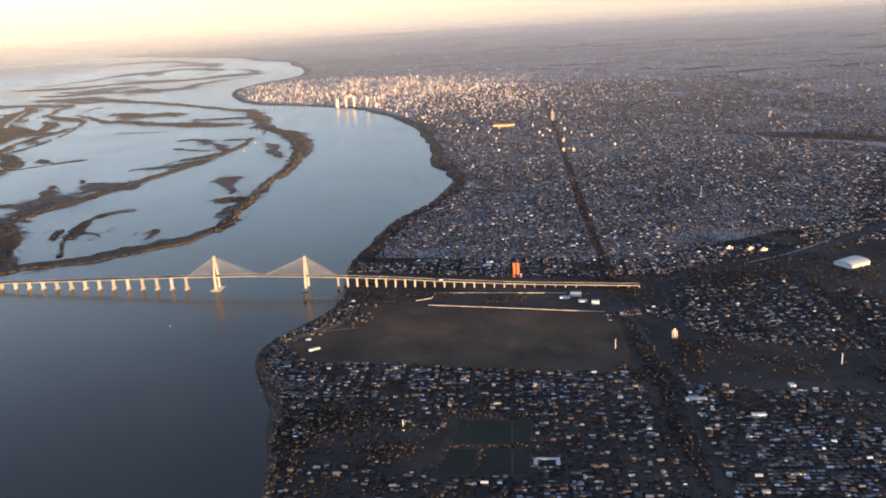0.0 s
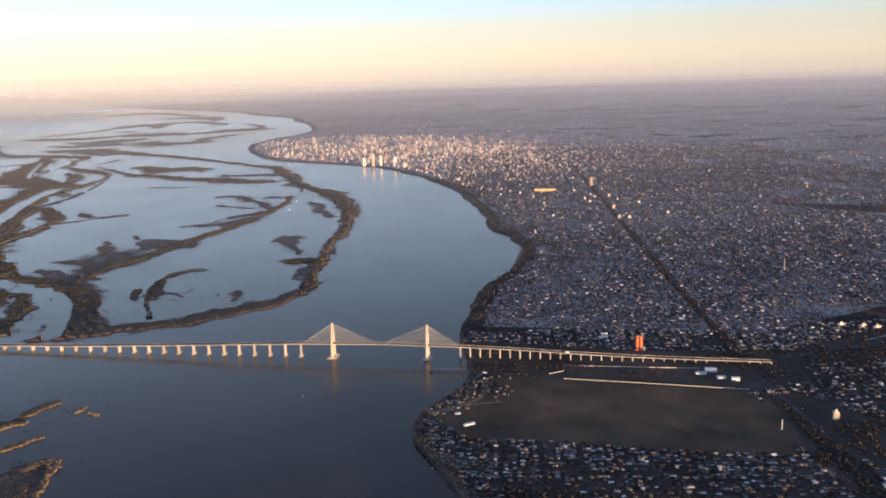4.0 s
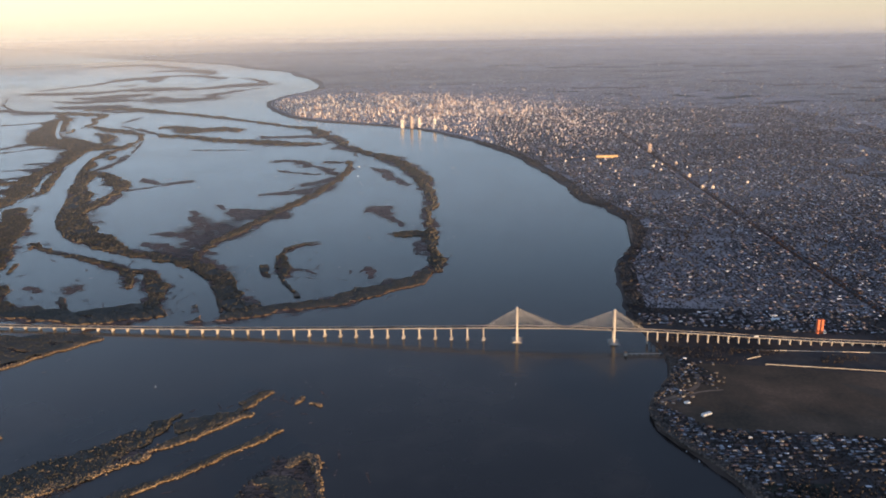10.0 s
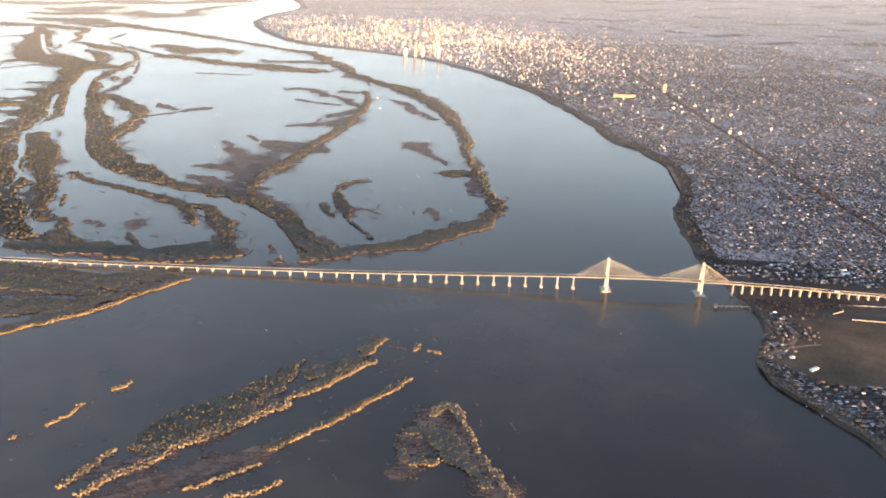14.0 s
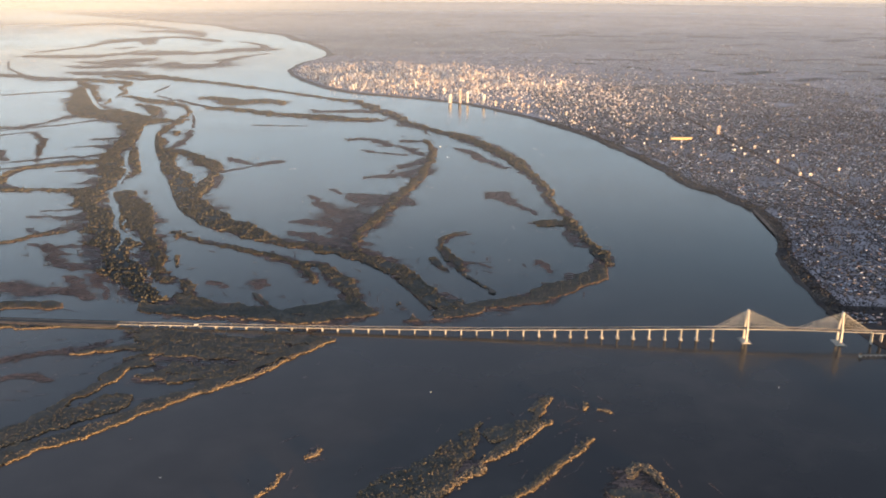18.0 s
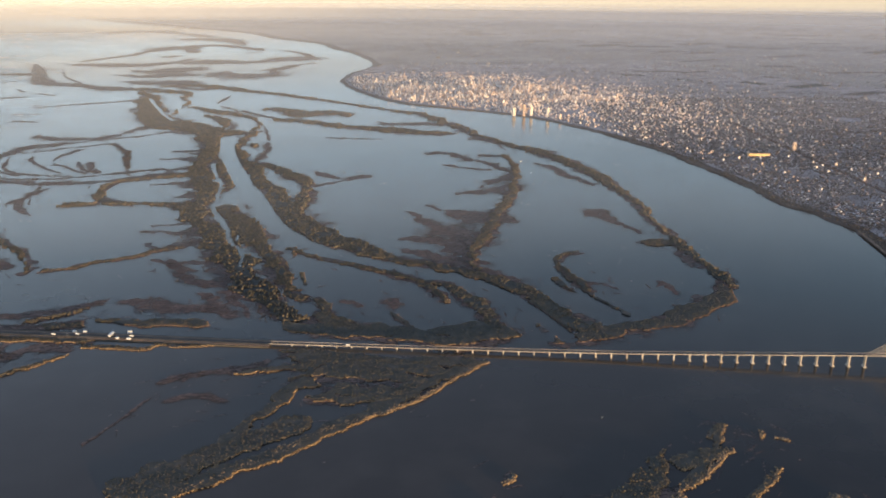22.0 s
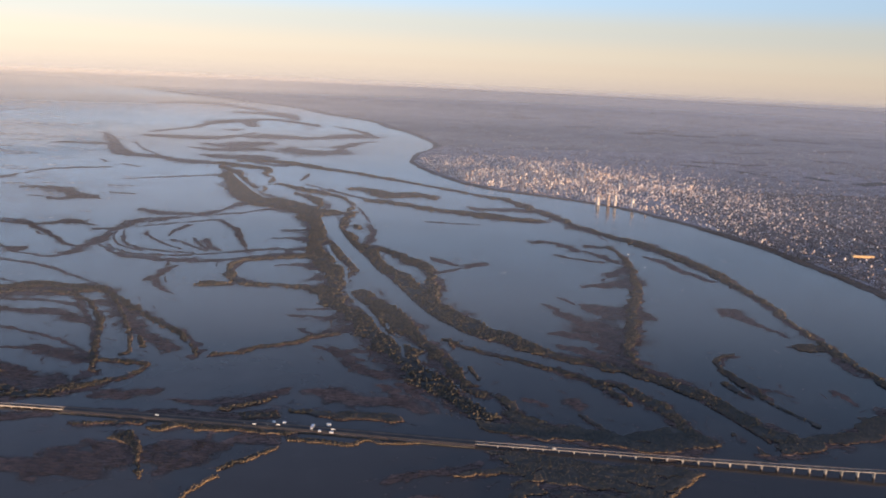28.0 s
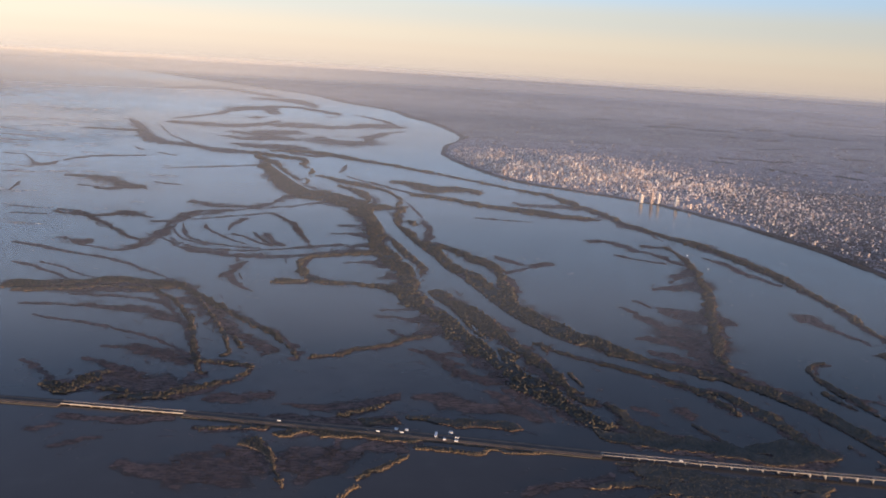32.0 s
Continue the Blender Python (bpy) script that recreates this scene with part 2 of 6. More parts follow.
M_CROWN_OB = material("tree_foliage", [(0.05, (0.050, 0.048, 0.038)), (0.5, (0.085, 0.076, 0.058)), (0.95, (0.135, 0.104, 0.076))], 0.9, 0.5, 6.0, 0.6, "object", spec=0.1)
M_BARK = material("bark", [(0.3, (0.06, 0.045, 0.03)), (0.7, (0.14, 0.11, 0.08))], 0.95, 2, 9)
M_ASPHALT = material("asphalt", [(0.3, (0.035, 0.035, 0.037)), (0.7, (0.07, 0.066, 0.062))], 0.9, 0.3, 3)
M_CONC = material("concrete", [(0.3, (0.40, 0.345, 0.28)), (0.7, (0.56, 0.485, 0.40))], 0.85, 0.6, 5)
M_CONC_P = material("pier_concrete", [(0.3, (0.38, 0.325, 0.265)), (0.7, (0.53, 0.46, 0.38))], 0.85, 0.6, 5, per="object")
M_STAY = material("stay_sheath", [(0.3, (0.36, 0.32, 0.265)), (0.7, (0.48, 0.43, 0.36))], 0.55, 1, 5)
# the stand's orange-gold is low sunlight put into its colour
M_STAND = material("sunlit_stand", [(0.3, (0.52, 0.33, 0.15)), (0.7, (0.70, 0.46, 0.22))], 0.8, 0.5, 4)
M_WHITE = material("white_paint", [(0.3, (0.62, 0.61, 0.58)), (0.7, (0.80, 0.79, 0.76))], 0.6, 0.5, 4)
M_METAL = material("zinc_sheet", [(0.3, (0.42, 0.43, 0.44)), (0.7, (0.62, 0.62, 0.62))], 0.45, 0.5, 4, metal=0.3)
M_RED = material("red_brick_paint", [(0.3, (0.52, 0.13, 0.06)), (0.7, (0.66, 0.19, 0.085))], 0.8, 1, 5)
M_DARKM = material("dark_gap", [(0.3, (0.03, 0.02, 0.02)), (0.7, (0.06, 0.045, 0.04))], 0.8, 1, 5)
# walls near-black: the shade between low houses put into the colour
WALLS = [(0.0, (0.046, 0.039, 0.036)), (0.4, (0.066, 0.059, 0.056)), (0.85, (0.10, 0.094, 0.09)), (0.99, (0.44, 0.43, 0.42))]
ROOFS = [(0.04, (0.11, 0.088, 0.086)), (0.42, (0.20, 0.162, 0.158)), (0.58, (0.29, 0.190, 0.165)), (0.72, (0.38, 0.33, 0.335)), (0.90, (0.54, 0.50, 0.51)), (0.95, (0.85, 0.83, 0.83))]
# darker near copy of ROOFS: near shade and far haze put into colour
NEAR_ROOFS = [(0.04, (0.042, 0.034, 0.034)), (0.40, (0.078, 0.062, 0.061)), (0.55, (0.120, 0.074, 0.060)), (0.66, (0.155, 0.145, 0.150)), (0.92, (0.28, 0.288, 0.31)), (0.985, (0.70, 0.70, 0.72))]
M_NEARROOF = material("darkened_roof", NEAR_ROOFS, 0.75, 1, 4, per="island", fine_mix=0.1)
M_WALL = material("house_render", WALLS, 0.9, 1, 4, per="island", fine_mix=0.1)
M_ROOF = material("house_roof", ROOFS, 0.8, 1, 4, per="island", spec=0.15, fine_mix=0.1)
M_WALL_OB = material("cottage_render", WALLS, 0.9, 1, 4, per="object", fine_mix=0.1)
M_ROOF_OB = material("cottage_roof", NEAR_ROOFS, 0.7, 1, 4, per="object", fine_mix=0.1)
# peach tower tones: the low sun's gold partly put into the colour
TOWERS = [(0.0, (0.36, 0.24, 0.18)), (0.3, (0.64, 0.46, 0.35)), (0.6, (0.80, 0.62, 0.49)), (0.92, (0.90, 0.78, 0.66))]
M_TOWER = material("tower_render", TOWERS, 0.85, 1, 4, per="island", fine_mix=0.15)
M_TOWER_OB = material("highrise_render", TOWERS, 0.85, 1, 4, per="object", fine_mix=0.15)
M_FLATROOF = material("flat_roof", [(0.3, (0.16, 0.15, 0.145)), (0.7, (0.30, 0.29, 0.28))], 0.9, 1, 4)
M_GLASSY = material("window_band", [(0.3, (0.05, 0.06, 0.07)), (0.7, (0.10, 0.11, 0.12))], 0.25, 1, 4)

# ---- building helpers ----
def part(name, bm, mat, parent=None, label=""):
    me = bpy.data.meshes.new(name)
    bm.to_mesh(me)
    bm.free()
    return linked(name, me, mat, parent, label)


def linked(name, me, mat, parent=None, label=""):
    if mat and not me.materials:
        me.materials.append(mat)
    ob = new(name, me)
    if parent:
        ob.parent = parent
    if label:
        ob["label"] = label
    return ob


def thing(name, label, category, at=(0, 0, 0), rz=0.0, group="", kind=""):
    ob = new(name)
    ob.matrix_basis = pose(*at, 0, 0, rz)
    return tagged(ob, label, category, group, kind)


def box(bm, x0, y0, z0, x1, y1, z1, taper=1.0):
    cx, cy = (x0 + x1) / 2, (y0 + y1) / 2
    v = []
    for z, k in ((z0, 1.0), (z1, taper)):
        for x, y in ((x0, y0), (x1, y0), (x1, y1), (x0, y1)):
            v.append(bm.verts.new((cx + (x - cx) * k, cy + (y - cy) * k, z)))
    for f in ((3, 2, 1, 0), (4, 5, 6, 7), (0, 1, 5, 4), (1, 2, 6, 5), (2, 3, 7, 6), (3, 0, 4, 7)):
        bm.faces.new([v[i] for i in f])
    return v


def boxed(*boxes):
    bm = bmesh.new()
    for b in boxes:
        box(bm, *b)
    return bm


def rod(bm, a, b, r0, r1, sides=6):
    a, b = Vector(a), Vector(b)
    u = (b - a).normalized()
    s = u.cross((0, 0, 1)) if abs(u.z) < 0.95 else u.cross((1, 0, 0))
    s.normalize()
    w = u.cross(s)
    ring = []
    for p, r in ((a, r0), (b, r1)):
        ring.append([bm.verts.new(p + (s * math.cos(2 * math.pi * k / sides) + w * math.sin(2 * math.pi * k / sides)) * r) for k in range(sides)])
    for k in range(sides):
        bm.faces.new((ring[0][k], ring[0][(k + 1) % sides], ring[1][(k + 1) % sides], ring[1][k]))
    bm.faces.new(ring[0][::-1])
    bm.faces.new(ring[1])


def mesh_from(name, verts, faces, mats, index=None, smooth=False):
    """A mesh from numpy arrays; faces all of one size."""
    me = bpy.data.meshes.new(name)
    k = faces.shape[1]
    me.vertices.add(len(verts))
    me.vertices.foreach_set("co", np.ascontiguousarray(verts, np.float32).ravel())
    me.loops.add(faces.size)
    me.loops.foreach_set("vertex_index", np.ascontiguousarray(faces, np.int32).ravel())
    me.polygons.add(len(faces))
    me.polygons.foreach_set("loop_start", np.arange(0, faces.size, k, dtype=np.int32))
    for m in mats:
        me.materials.append(m)
    if index is not None:
        me.polygons.foreach_set("material_index", np.ascontiguousarray(index, np.int32))
    if smooth:
        me.polygons.foreach_set("use_smooth", np.ones(len(faces), bool))
    me.update(calc_edges=True)
    me.validate()
    return me


def scattered(base_v, base_f, pos, scale, turn):
    """Copies of a base shape at many places: arrays of verts and faces."""
    n, k = len(pos), len(base_v)
    c, s = np.cos(turn)[:, None], np.sin(turn)[:, None]
    sv = base_v[None] * scale[:, None, :]
    v = np.stack([sv[..., 0] * c - sv[..., 1] * s, sv[..., 0] * s + sv[..., 1] * c, sv[..., 2]], -1) + pos[:, None, :]
    f = base_f[None] + (np.arange(n) * k)[:, None, None]
    return v.reshape(-1, 3), f.reshape(-1, base_f.shape[1])


def smooth_noise(x, y, scale, seed):
    """Value noise on arrays, -1 to 1."""
    out, amp, tot = 0.0, 1.0, 0.0
    for o in range(3):
        g = np.random.RandomState(seed + o).uniform(-1, 1, (256, 256))
        u, v = x / scale * 2 ** o + 131.7 * o, y / scale * 2 ** o + 57.3 * o
        i, j = np.floor(u).astype(int), np.floor(v).astype(int)
        a, b = u - i, v - j
        a, b = a * a * (3 - 2 * a), b * b * (3 - 2 * b)
        q = lambda di, dj: g[(i + di) % 256, (j + dj) % 256]
        out = out + amp * ((q(0, 0) * (1 - a) + q(1, 0) * a) * (1 - b) + (q(0, 1) * (1 - a) + q(1, 1) * a) * b)
        tot, amp = tot + amp, amp * 0.5
    return out / tot * 1.6


def spline(pts, step):
    """Catmull-Rom through control points of any width, resampled to about step."""
    p = np.array(pts, float)
    p = np.vstack([2 * p[0] - p[1], p, 2 * p[-1] - p[-2]])
    p[:, 2:] = np.maximum(p[:, 2:], 0.2)
    out = []
    for i in range(1, len(p) - 2):
        n = max(2, int(np.linalg.norm(p[i + 1, :2] - p[i, :2]) / step))
        t = np.arange(n)[:, None] / n
        a, b, c, d = p[i - 1], p[i], p[i + 1], p[i + 2]
        out.append(0.5 * (2 * b + (c - a) * t + (2 * a - 5 * b + 4 * c - d) * t ** 2 + (3 * b - a - 3 * c + d) * t ** 3))
    return np.vstack(out + [p[-2:-1]])


def icosphere(level, squash, lumps, seed):
    bm = bmesh.new()
    bmesh.ops.create_icosphere(bm, subdivisions=level, radius=0.5)
    v = np.array([x.co for x in bm.verts])
    f = np.array([[x.index for x in y.verts] for y in bm.faces])
    bm.free()
    r = np.random.RandomState(seed)
    v *= (1 + r.uniform(-lumps, lumps, len(v)))[:, None]
    v[:, 2] = v[:, 2] * squash + 0.5 * squash
    return v, f


CROWNS_NEAR = [icosphere(2, 0.85, 0.28, s) for s in (1, 2, 3)]
CROWNS_FAR = [icosphere(1, 0.8, 0.34, s) for s in (4, 5, 6)]


def lump(seed):
    """An uneven eight-sided clump of leaves."""
    r = np.random.RandomState(seed)
    v = np.array([(1, 0, 0), (0, 1, 0), (-1, 0, 0), (0, -1, 0), (0, 0, 1), (0, 0, -1)]) * 0.5 * r.uniform(0.75, 1.25, (6, 1)) + r.uniform(-0.12, 0.12, (6, 3))
    v[:, 2] = v[:, 2] * 0.85 + 0.4
    return v, np.array([(0, 1, 4), (1, 2, 4), (2, 3, 4), (3, 0, 4), (1, 0, 5), (2, 1, 5), (3, 2, 5), (0, 3, 5)])


CROWNS_TINY = [lump(s) for s in (7, 8, 9)]


def tree_mass(name, xy, z, size, mat, near, label, category="trees", seed=1, parent=None):
    """Many tree crowns in one mesh."""
    r = np.random.RandomState(seed)
    vs, fs, off = [], [], 0
    which = r.randint(0, 3, len(xy))
    for k, (bv, bf) in enumerate(CROWNS_TINY if near == "tiny" else CROWNS_NEAR if near else CROWNS_FAR):
        p = xy[which == k]
        if not len(p):
            continue
        n = len(p)
        s = size * r.uniform(0.55, 1.25, n)
        sc = np.stack([s, s * r.uniform(0.8, 1.2, n), s * r.uniform(0.75, 1.2, n)], 1)
        v, f = scattered(bv, bf, np.c_[p, np.full(n, z)], sc, r.uniform(0, 6.28, n))
        vs.append(v), fs.append(f + off)
        off += len(v)
    me = mesh_from(name, np.vstack(vs), np.vstack(fs), [mat], smooth=True)
    ob = linked(name, me, None, parent)
    return tagged(ob, label, category, kind="stuff")


# ---- water and mainland ----
def sheet(name, x0, y0, x1, y1, z, mat):
    bm = bmesh.new()
    bm.faces.new([bm.verts.new(p) for p in ((x0, y0, z), (x1, y0, z), (x1, y1, z), (x0, y1, z))])
    return part(name, bm, mat)


tagged(sheet("water", -9000, -3000, 9000, 9000, 0, M_WATER), "wide brown river and flooded plain reflecting the dusk sky", "river", kind="structure")

LAND_Z = 0.9
BANK = [(-30, -600), (-38, 60), (-47, 142), (-50, 160), (-53, 178), (-57, 190), (-63, 204), (-64, 216), (-59, 228), (-51, 240), (-47, 255), (-48, 275), (-49, 296), (-45, 318), (-40, 345),
        (-34, 368), (-22, 392), (-13, 425), (-11, 450), (-17, 485), (-25, 505), (-26, 560), (-34, 620), (-44, 685), (-62, 745), (-84, 800), (-120, 865)]
BANK_FAR = [(-150, 893), (-190, 924), (-236, 958), (-270, 1008), (-298, 1080), (-318, 1150), (-325, 1200), (-313, 1300), (-284, 1400), (-280, 1475), (-296, 1590),
            (-322, 1700), (-362, 1810), (-405, 1975), (-521, 2150), (-613, 2362), (-745, 2533), (-871, 2681), (-1500, 3500), (-2600, 5600)]


def mainland():
    near = spline(BANK + BANK_FAR, 2.5)
    wob = smooth_noise(near[:, 0], near[:, 1], 14, 5) * np.clip(0.8 + near[:, 1] / 600, 0.8, 3) + smooth_noise(near[:, 0], near[:, 1], 4.5, 6) * np.clip(near[:, 1] / 700 - 0.1, 0.35, 1.0)
    near[:, 0] += wob
    line = [Vector((x, y, 0)) for x, y in near]
    bm = bmesh.new()
    top = [bm.verts.new((p.x + 0.8, p.y, LAND_Z)) for p in line]
    low = [bm.verts.new((p.x - 0.6, p.y, -0.3)) for p in line]
    far = [bm.verts.new(p) for p in ((9000, 5600, LAND_Z), (9000, -600, LAND_Z))]
    face = bm.faces.new(top + far)
    bmesh.ops.triangulate(bm, faces=[face])
    for i in range(len(line) - 1):
        bm.faces.new((low[i], low[i + 1], top[i + 1], top[i]))
    bmesh.ops.recalc_face_normals(bm, faces=bm.faces)
    return tagged(part("ground", bm, M_LAND), "dark winter land with low river bluff", "ground", kind="structure")


mainland()


def patch(name, pts, z, mat, label, category, curved=True):
    bm = bmesh.new()
    p = spline(list(pts) + [pts[0]], 3)[:-1] if curved else pts
    f = bm.faces.new([bm.verts.new((x, y, z)) for x, y in p])
    bmesh.ops.triangulate(bm, faces=[f])
    bmesh.ops.recalc_face_normals(bm, faces=bm.faces)
    return tagged(part(name, bm, mat), label, category, kind="structure")


def ribbon(name, pts, width, z, mat, label, category, thick=0.0):
    p = spline(pts, 3)[:, :2]
    d = np.gradient(p, axis=0)
    nrm = np.stack([-d[:, 1], d[:, 0]], 1) / np.linalg.norm(d, axis=1)[:, None]
    bm = bmesh.new()
    rows = []
    for side in (-1, 1):
        rows.append([bm.verts.new((*(q + side * k * width / 2), z)) for q, k in zip(p, nrm)])
    for i in range(len(p) - 1):
        bm.faces.new((rows[0][i], rows[0][i + 1], rows[1][i + 1], rows[1][i]))
    bmesh.ops.recalc_face_normals(bm, faces=bm.faces)
    if thick:
        bmesh.ops.solidify(bm, geom=bm.faces[:], thickness=thick)
    return tagged(part(name, bm, mat), label, category, kind="structure")


TOWN_EDGE = [(430, 1105), (205, 1480), (-240, 1430)]
TOWN_BANK = [(x + (8 if y < 760 else 6), y) for x, y in BANK + BANK_FAR if 300 < y < 1440]
patch("town_ground", [(60, 285)] + [(-40, 302)] + TOWN_BANK + [(-262, 1440)] + TOWN_EDGE[::-1] + [(330, 620), (240, 480), (150, 330)], LAND_Z + 0.004, M_URBAN, "paved ground of the close-built town, paled for distance haze", "ground", False)
FARM_BANK = [(x + 8 + (y - 1400) * 0.03, y) for x, y in BANK_FAR if y > 1450]
patch("farmland", TOWN_EDGE + [(-262, 1440)] + FARM_BANK + [(9000, 5600), (9000, 280), (700, 290), (440, 315), (340, 370), (262, 440), (246, 478), (330, 620)], LAND_Z + 0.003, M_PLAIN, "flat winter farmland paled for haze, reaching to the horizon", "farmland", False)
FIELD = [(-60, 222), (-49, 238), (-40, 248), (-21, 245), (7, 238), (34, 231), (37, 213), (31, 190), (4, 194), (-25, 201), (-50, 206)]
patch("pasture", FIELD, LAND_Z + 0.004, M_FIELD, "wide dry brown pasture beside the river", "field")
patch("crop_field", [(-8.2, 168.9), (7.4, 167.5), (6.2, 157.3), (-10, 158.7)], LAND_Z + 0.004, M_GREEN, "dark green crop field among houses", "field", False)
patch("crop_field", [(-10.7, 156.7), (-4.6, 156.2), (-6.3, 146.8), (-12.9, 147.3)], LAND_Z + 0.004, M_GREEN, "small dark green crop plot with russet hedges", "field", False)
patch("crop_field", [(-3.2, 156.1), (6.1, 155.3), (4.9, 145.6), (-5, 146.4)], LAND_Z + 0.004, M_GREEN, "small dark green crop plot with russet hedges", "field", False)
patch("crop_field", [(-21.8, 163.6), (-11.9, 161.5), (-14.6, 149.2), (-22.5, 148.7)], LAND_Z + 0.004, M_SCRUB, "bare brown plot among houses", "field", False)
patch("crop_field", [(-48, 178.1), (-31.4, 177.3), (-33, 169.2), (-46.5, 171)], LAND_Z + 0.004, M_GREEN, "dark green riverside field", "field", False)
patch("crop_field", [(48, 203), (100, 196), (92, 180), (46, 184)], LAND_Z + 0.004, M_SCRUB, "dark rough lot between suburbs", "field", False)
patch("crop_field", [(125, 250), (230, 300), (260, 230), (140, 190)], LAND_Z + 0.004, M_GREEN, "dark open fields beside the highway", "field")
patch("crop_field", [(230, 470), (300, 500), (420, 480), (330, 440)], LAND_Z + 0.006, M_FIELD, "dark open ground beyond the suburbs", "field")
patch("crop_field", [(170, 568), (195, 540), (228, 512), (262, 488), (335, 470), (345, 486), (300, 506), (262, 515), (235, 538), (200, 560)], LAND_Z + 0.007, M_SCRUB, "dark scrub belt between suburbs", "field", False)
patch("beach", [(-22, 388), (-18, 408), (-11, 440), (-9, 440), (-15, 405), (-18, 388)], LAND_Z + 0.006, M_SOIL, "sandy river beach", "beach")
# flat dark patch: a long shadow on the pasture put into colour
patch("shadow_streak", [(-2, 231), (8, 225), (22, 208), (28, 196), (24, 196), (14, 209), (2, 223)], LAND_Z + 0.008, M_SHADOWED, "long cast shadow painted dark across the pasture", "field")
ribbon("dirt_track", [(-61, 222, 1), (-53, 226, 1), (-45, 232, 1), (-42, 240, 1), (-44, 248, 1)], 1.6, LAND_Z + 0.008, M_SOIL, "bare earth track round the pasture", "track")
ribbon("dirt_track", [(-57, 222, 1), (-46, 228, 1), (-38, 229, 1)], 0.7, LAND_Z + 0.008, M_SOIL, "bare earth track across the pasture", "track")

# ---- islands ----
ISLAND_LINES = []
LABELS = {"T": "low muddy river island fringed with willow woods", "M": "flooded reed marsh showing above the water", "G": "narrow mud bank under growth coloured sunlit gold"}
ISLAND_COUNT = [0]
TREES = []


def tree_base(seed):
    """A willow: tapered trunk, limbs, and a crown of many uneven clumps."""
    r = random.Random(seed)
    ob = thing("tree", "round-crowned willow standing on a flooded island", "tree", (0, 0, -60), group="island trees")
    bm = bmesh.new()
    rod(bm, (0, 0, -0.1), (0.02, 0.01, 0.42), 0.05, 0.03, 6)
    for k in range(4):
        q = k * 1.57 + r.uniform(-0.4, 0.4)
        rod(bm, (0.01, 0.01, 0.26 + 0.04 * k), (0.26 * math.cos(q), 0.26 * math.sin(q), 0.58), 0.022, 0.008, 4)
    part("trunk", bm, M_BARK, ob)
    bm = bmesh.new()
    for k in range(9):
        q, d = k * 2.4, 0.30 * math.sqrt(k / 9)
        c = Vector((d * math.cos(q), d * math.sin(q), 0.62 - 0.5 * d + r.uniform(-0.08, 0.12)))
        made = bmesh.ops.create_icosphere(bm, subdivisions=1, radius=r.uniform(0.17, 0.26), matrix=Matrix.Translation(c))
        for v in made["verts"]:
            v.co = c + (v.co - c) * r.uniform(0.65, 1.3)
    part("crown", bm, M_CROWN_OB, ob)
    return ob


def single_trees(xy, r):
    """Stands part of a nearby wood as trees of their own; gives back the rest."""
    room = max(0, 300 - len(TREES))
    n = min(room, len(xy) // 3)
    if n and not TREES:
        TREES.extend(tree_base(s) for s in (1, 2, 3, 4))
    for k in range(n):
        s = r.uniform(0.4, 0.8)
        m = pose(xy[k, 0], xy[k, 1], 0.16, 0, 0, r.uniform(0, 360)) @ Matrix.Diagonal((s, s, s, 1))
        if k < 4 and TREES[k].location.z < -50:
            TREES[k].matrix_basis = m
        else:
            ob = copy_thing(TREES[k % 4], m)
            ob.scale = (s, s, s)
            TREES.append(ob)
    return xy[n:]



# narrow open channels through the woods
CHANNELS = [
    [(-406, 751, 12.3), (-394, 679, 11.2), (-373, 596, 11.5), (-353, 530, 12.5), (-336, 477, 10.3), (-319, 443, 9.0), (-300, 419, 7.0), (-277, 400, 6.3), (-259, 390, 6.3), (-241, 376, 7.6), (-227, 362, 8.5), (-217, 344, 7.3), (-210, 325, 7.5), (-205, 307, 7.5)],
    [(-537, 1011, 3.3), (-513, 941, 3.2), (-490, 881, 3.3), (-475, 847, 3.5)],
    [(-398, 639, 1.7), (-391, 605, 1.7), (-383, 577, 1.5), (-379, 548, 1.2), (-375, 510, 1.7), (-368, 488, 3.0), (-360, 463, 2.3), (-354, 440, 2.3), (-346, 423, 1.6), (-343, 400, 1.0)],
    [(-342, 859, 8.6), (-325, 847, 9.5), (-319, 832, 4.6)],
    [(-471, 1324, 39.4), (-458, 1322, 39.4)],
    [(-668, 1680, 46.8), (-642, 1655, 53.9)],
    [(-447, 573, 1.5), (-450, 555, 1.4), (-444, 539, 1.5)],
    [(-500, 811, 3.1), (-507, 771, 3.0)],
]


def nearness(pts, gx, gy, x0, y0, dx, dy, wx, wy):
    """1 on a line of (x, y, width), 0 at its shores, below 0 outside; the shores wander by wx, wy."""
    line = spline(pts, max(0.5, 0.3 * min(p[2] for p in pts)))
    best = np.full(gx.shape, -9.0)
    reach = max(np.abs(wx).max(), np.abs(wy).max())
    for a, b, w in line:
        r = w * 1.3 + reach
        i = slice(max(0, int((a - r - x0) / dx)), max(0, int((a + r - x0) / dx) + 2))
        j = slice(max(0, int((b - r - y0) / dy)), max(0, int((b + r - y0) / dy) + 2))
        if gx[i, j].size:
            d = np.hypot(gx[i, j] + wx[i, j] - a, gy[i, j] + wy[i, j] - b)
            best[i, j] = np.maximum(best[i, j], 1 - d / (w * 0.5))
    return best


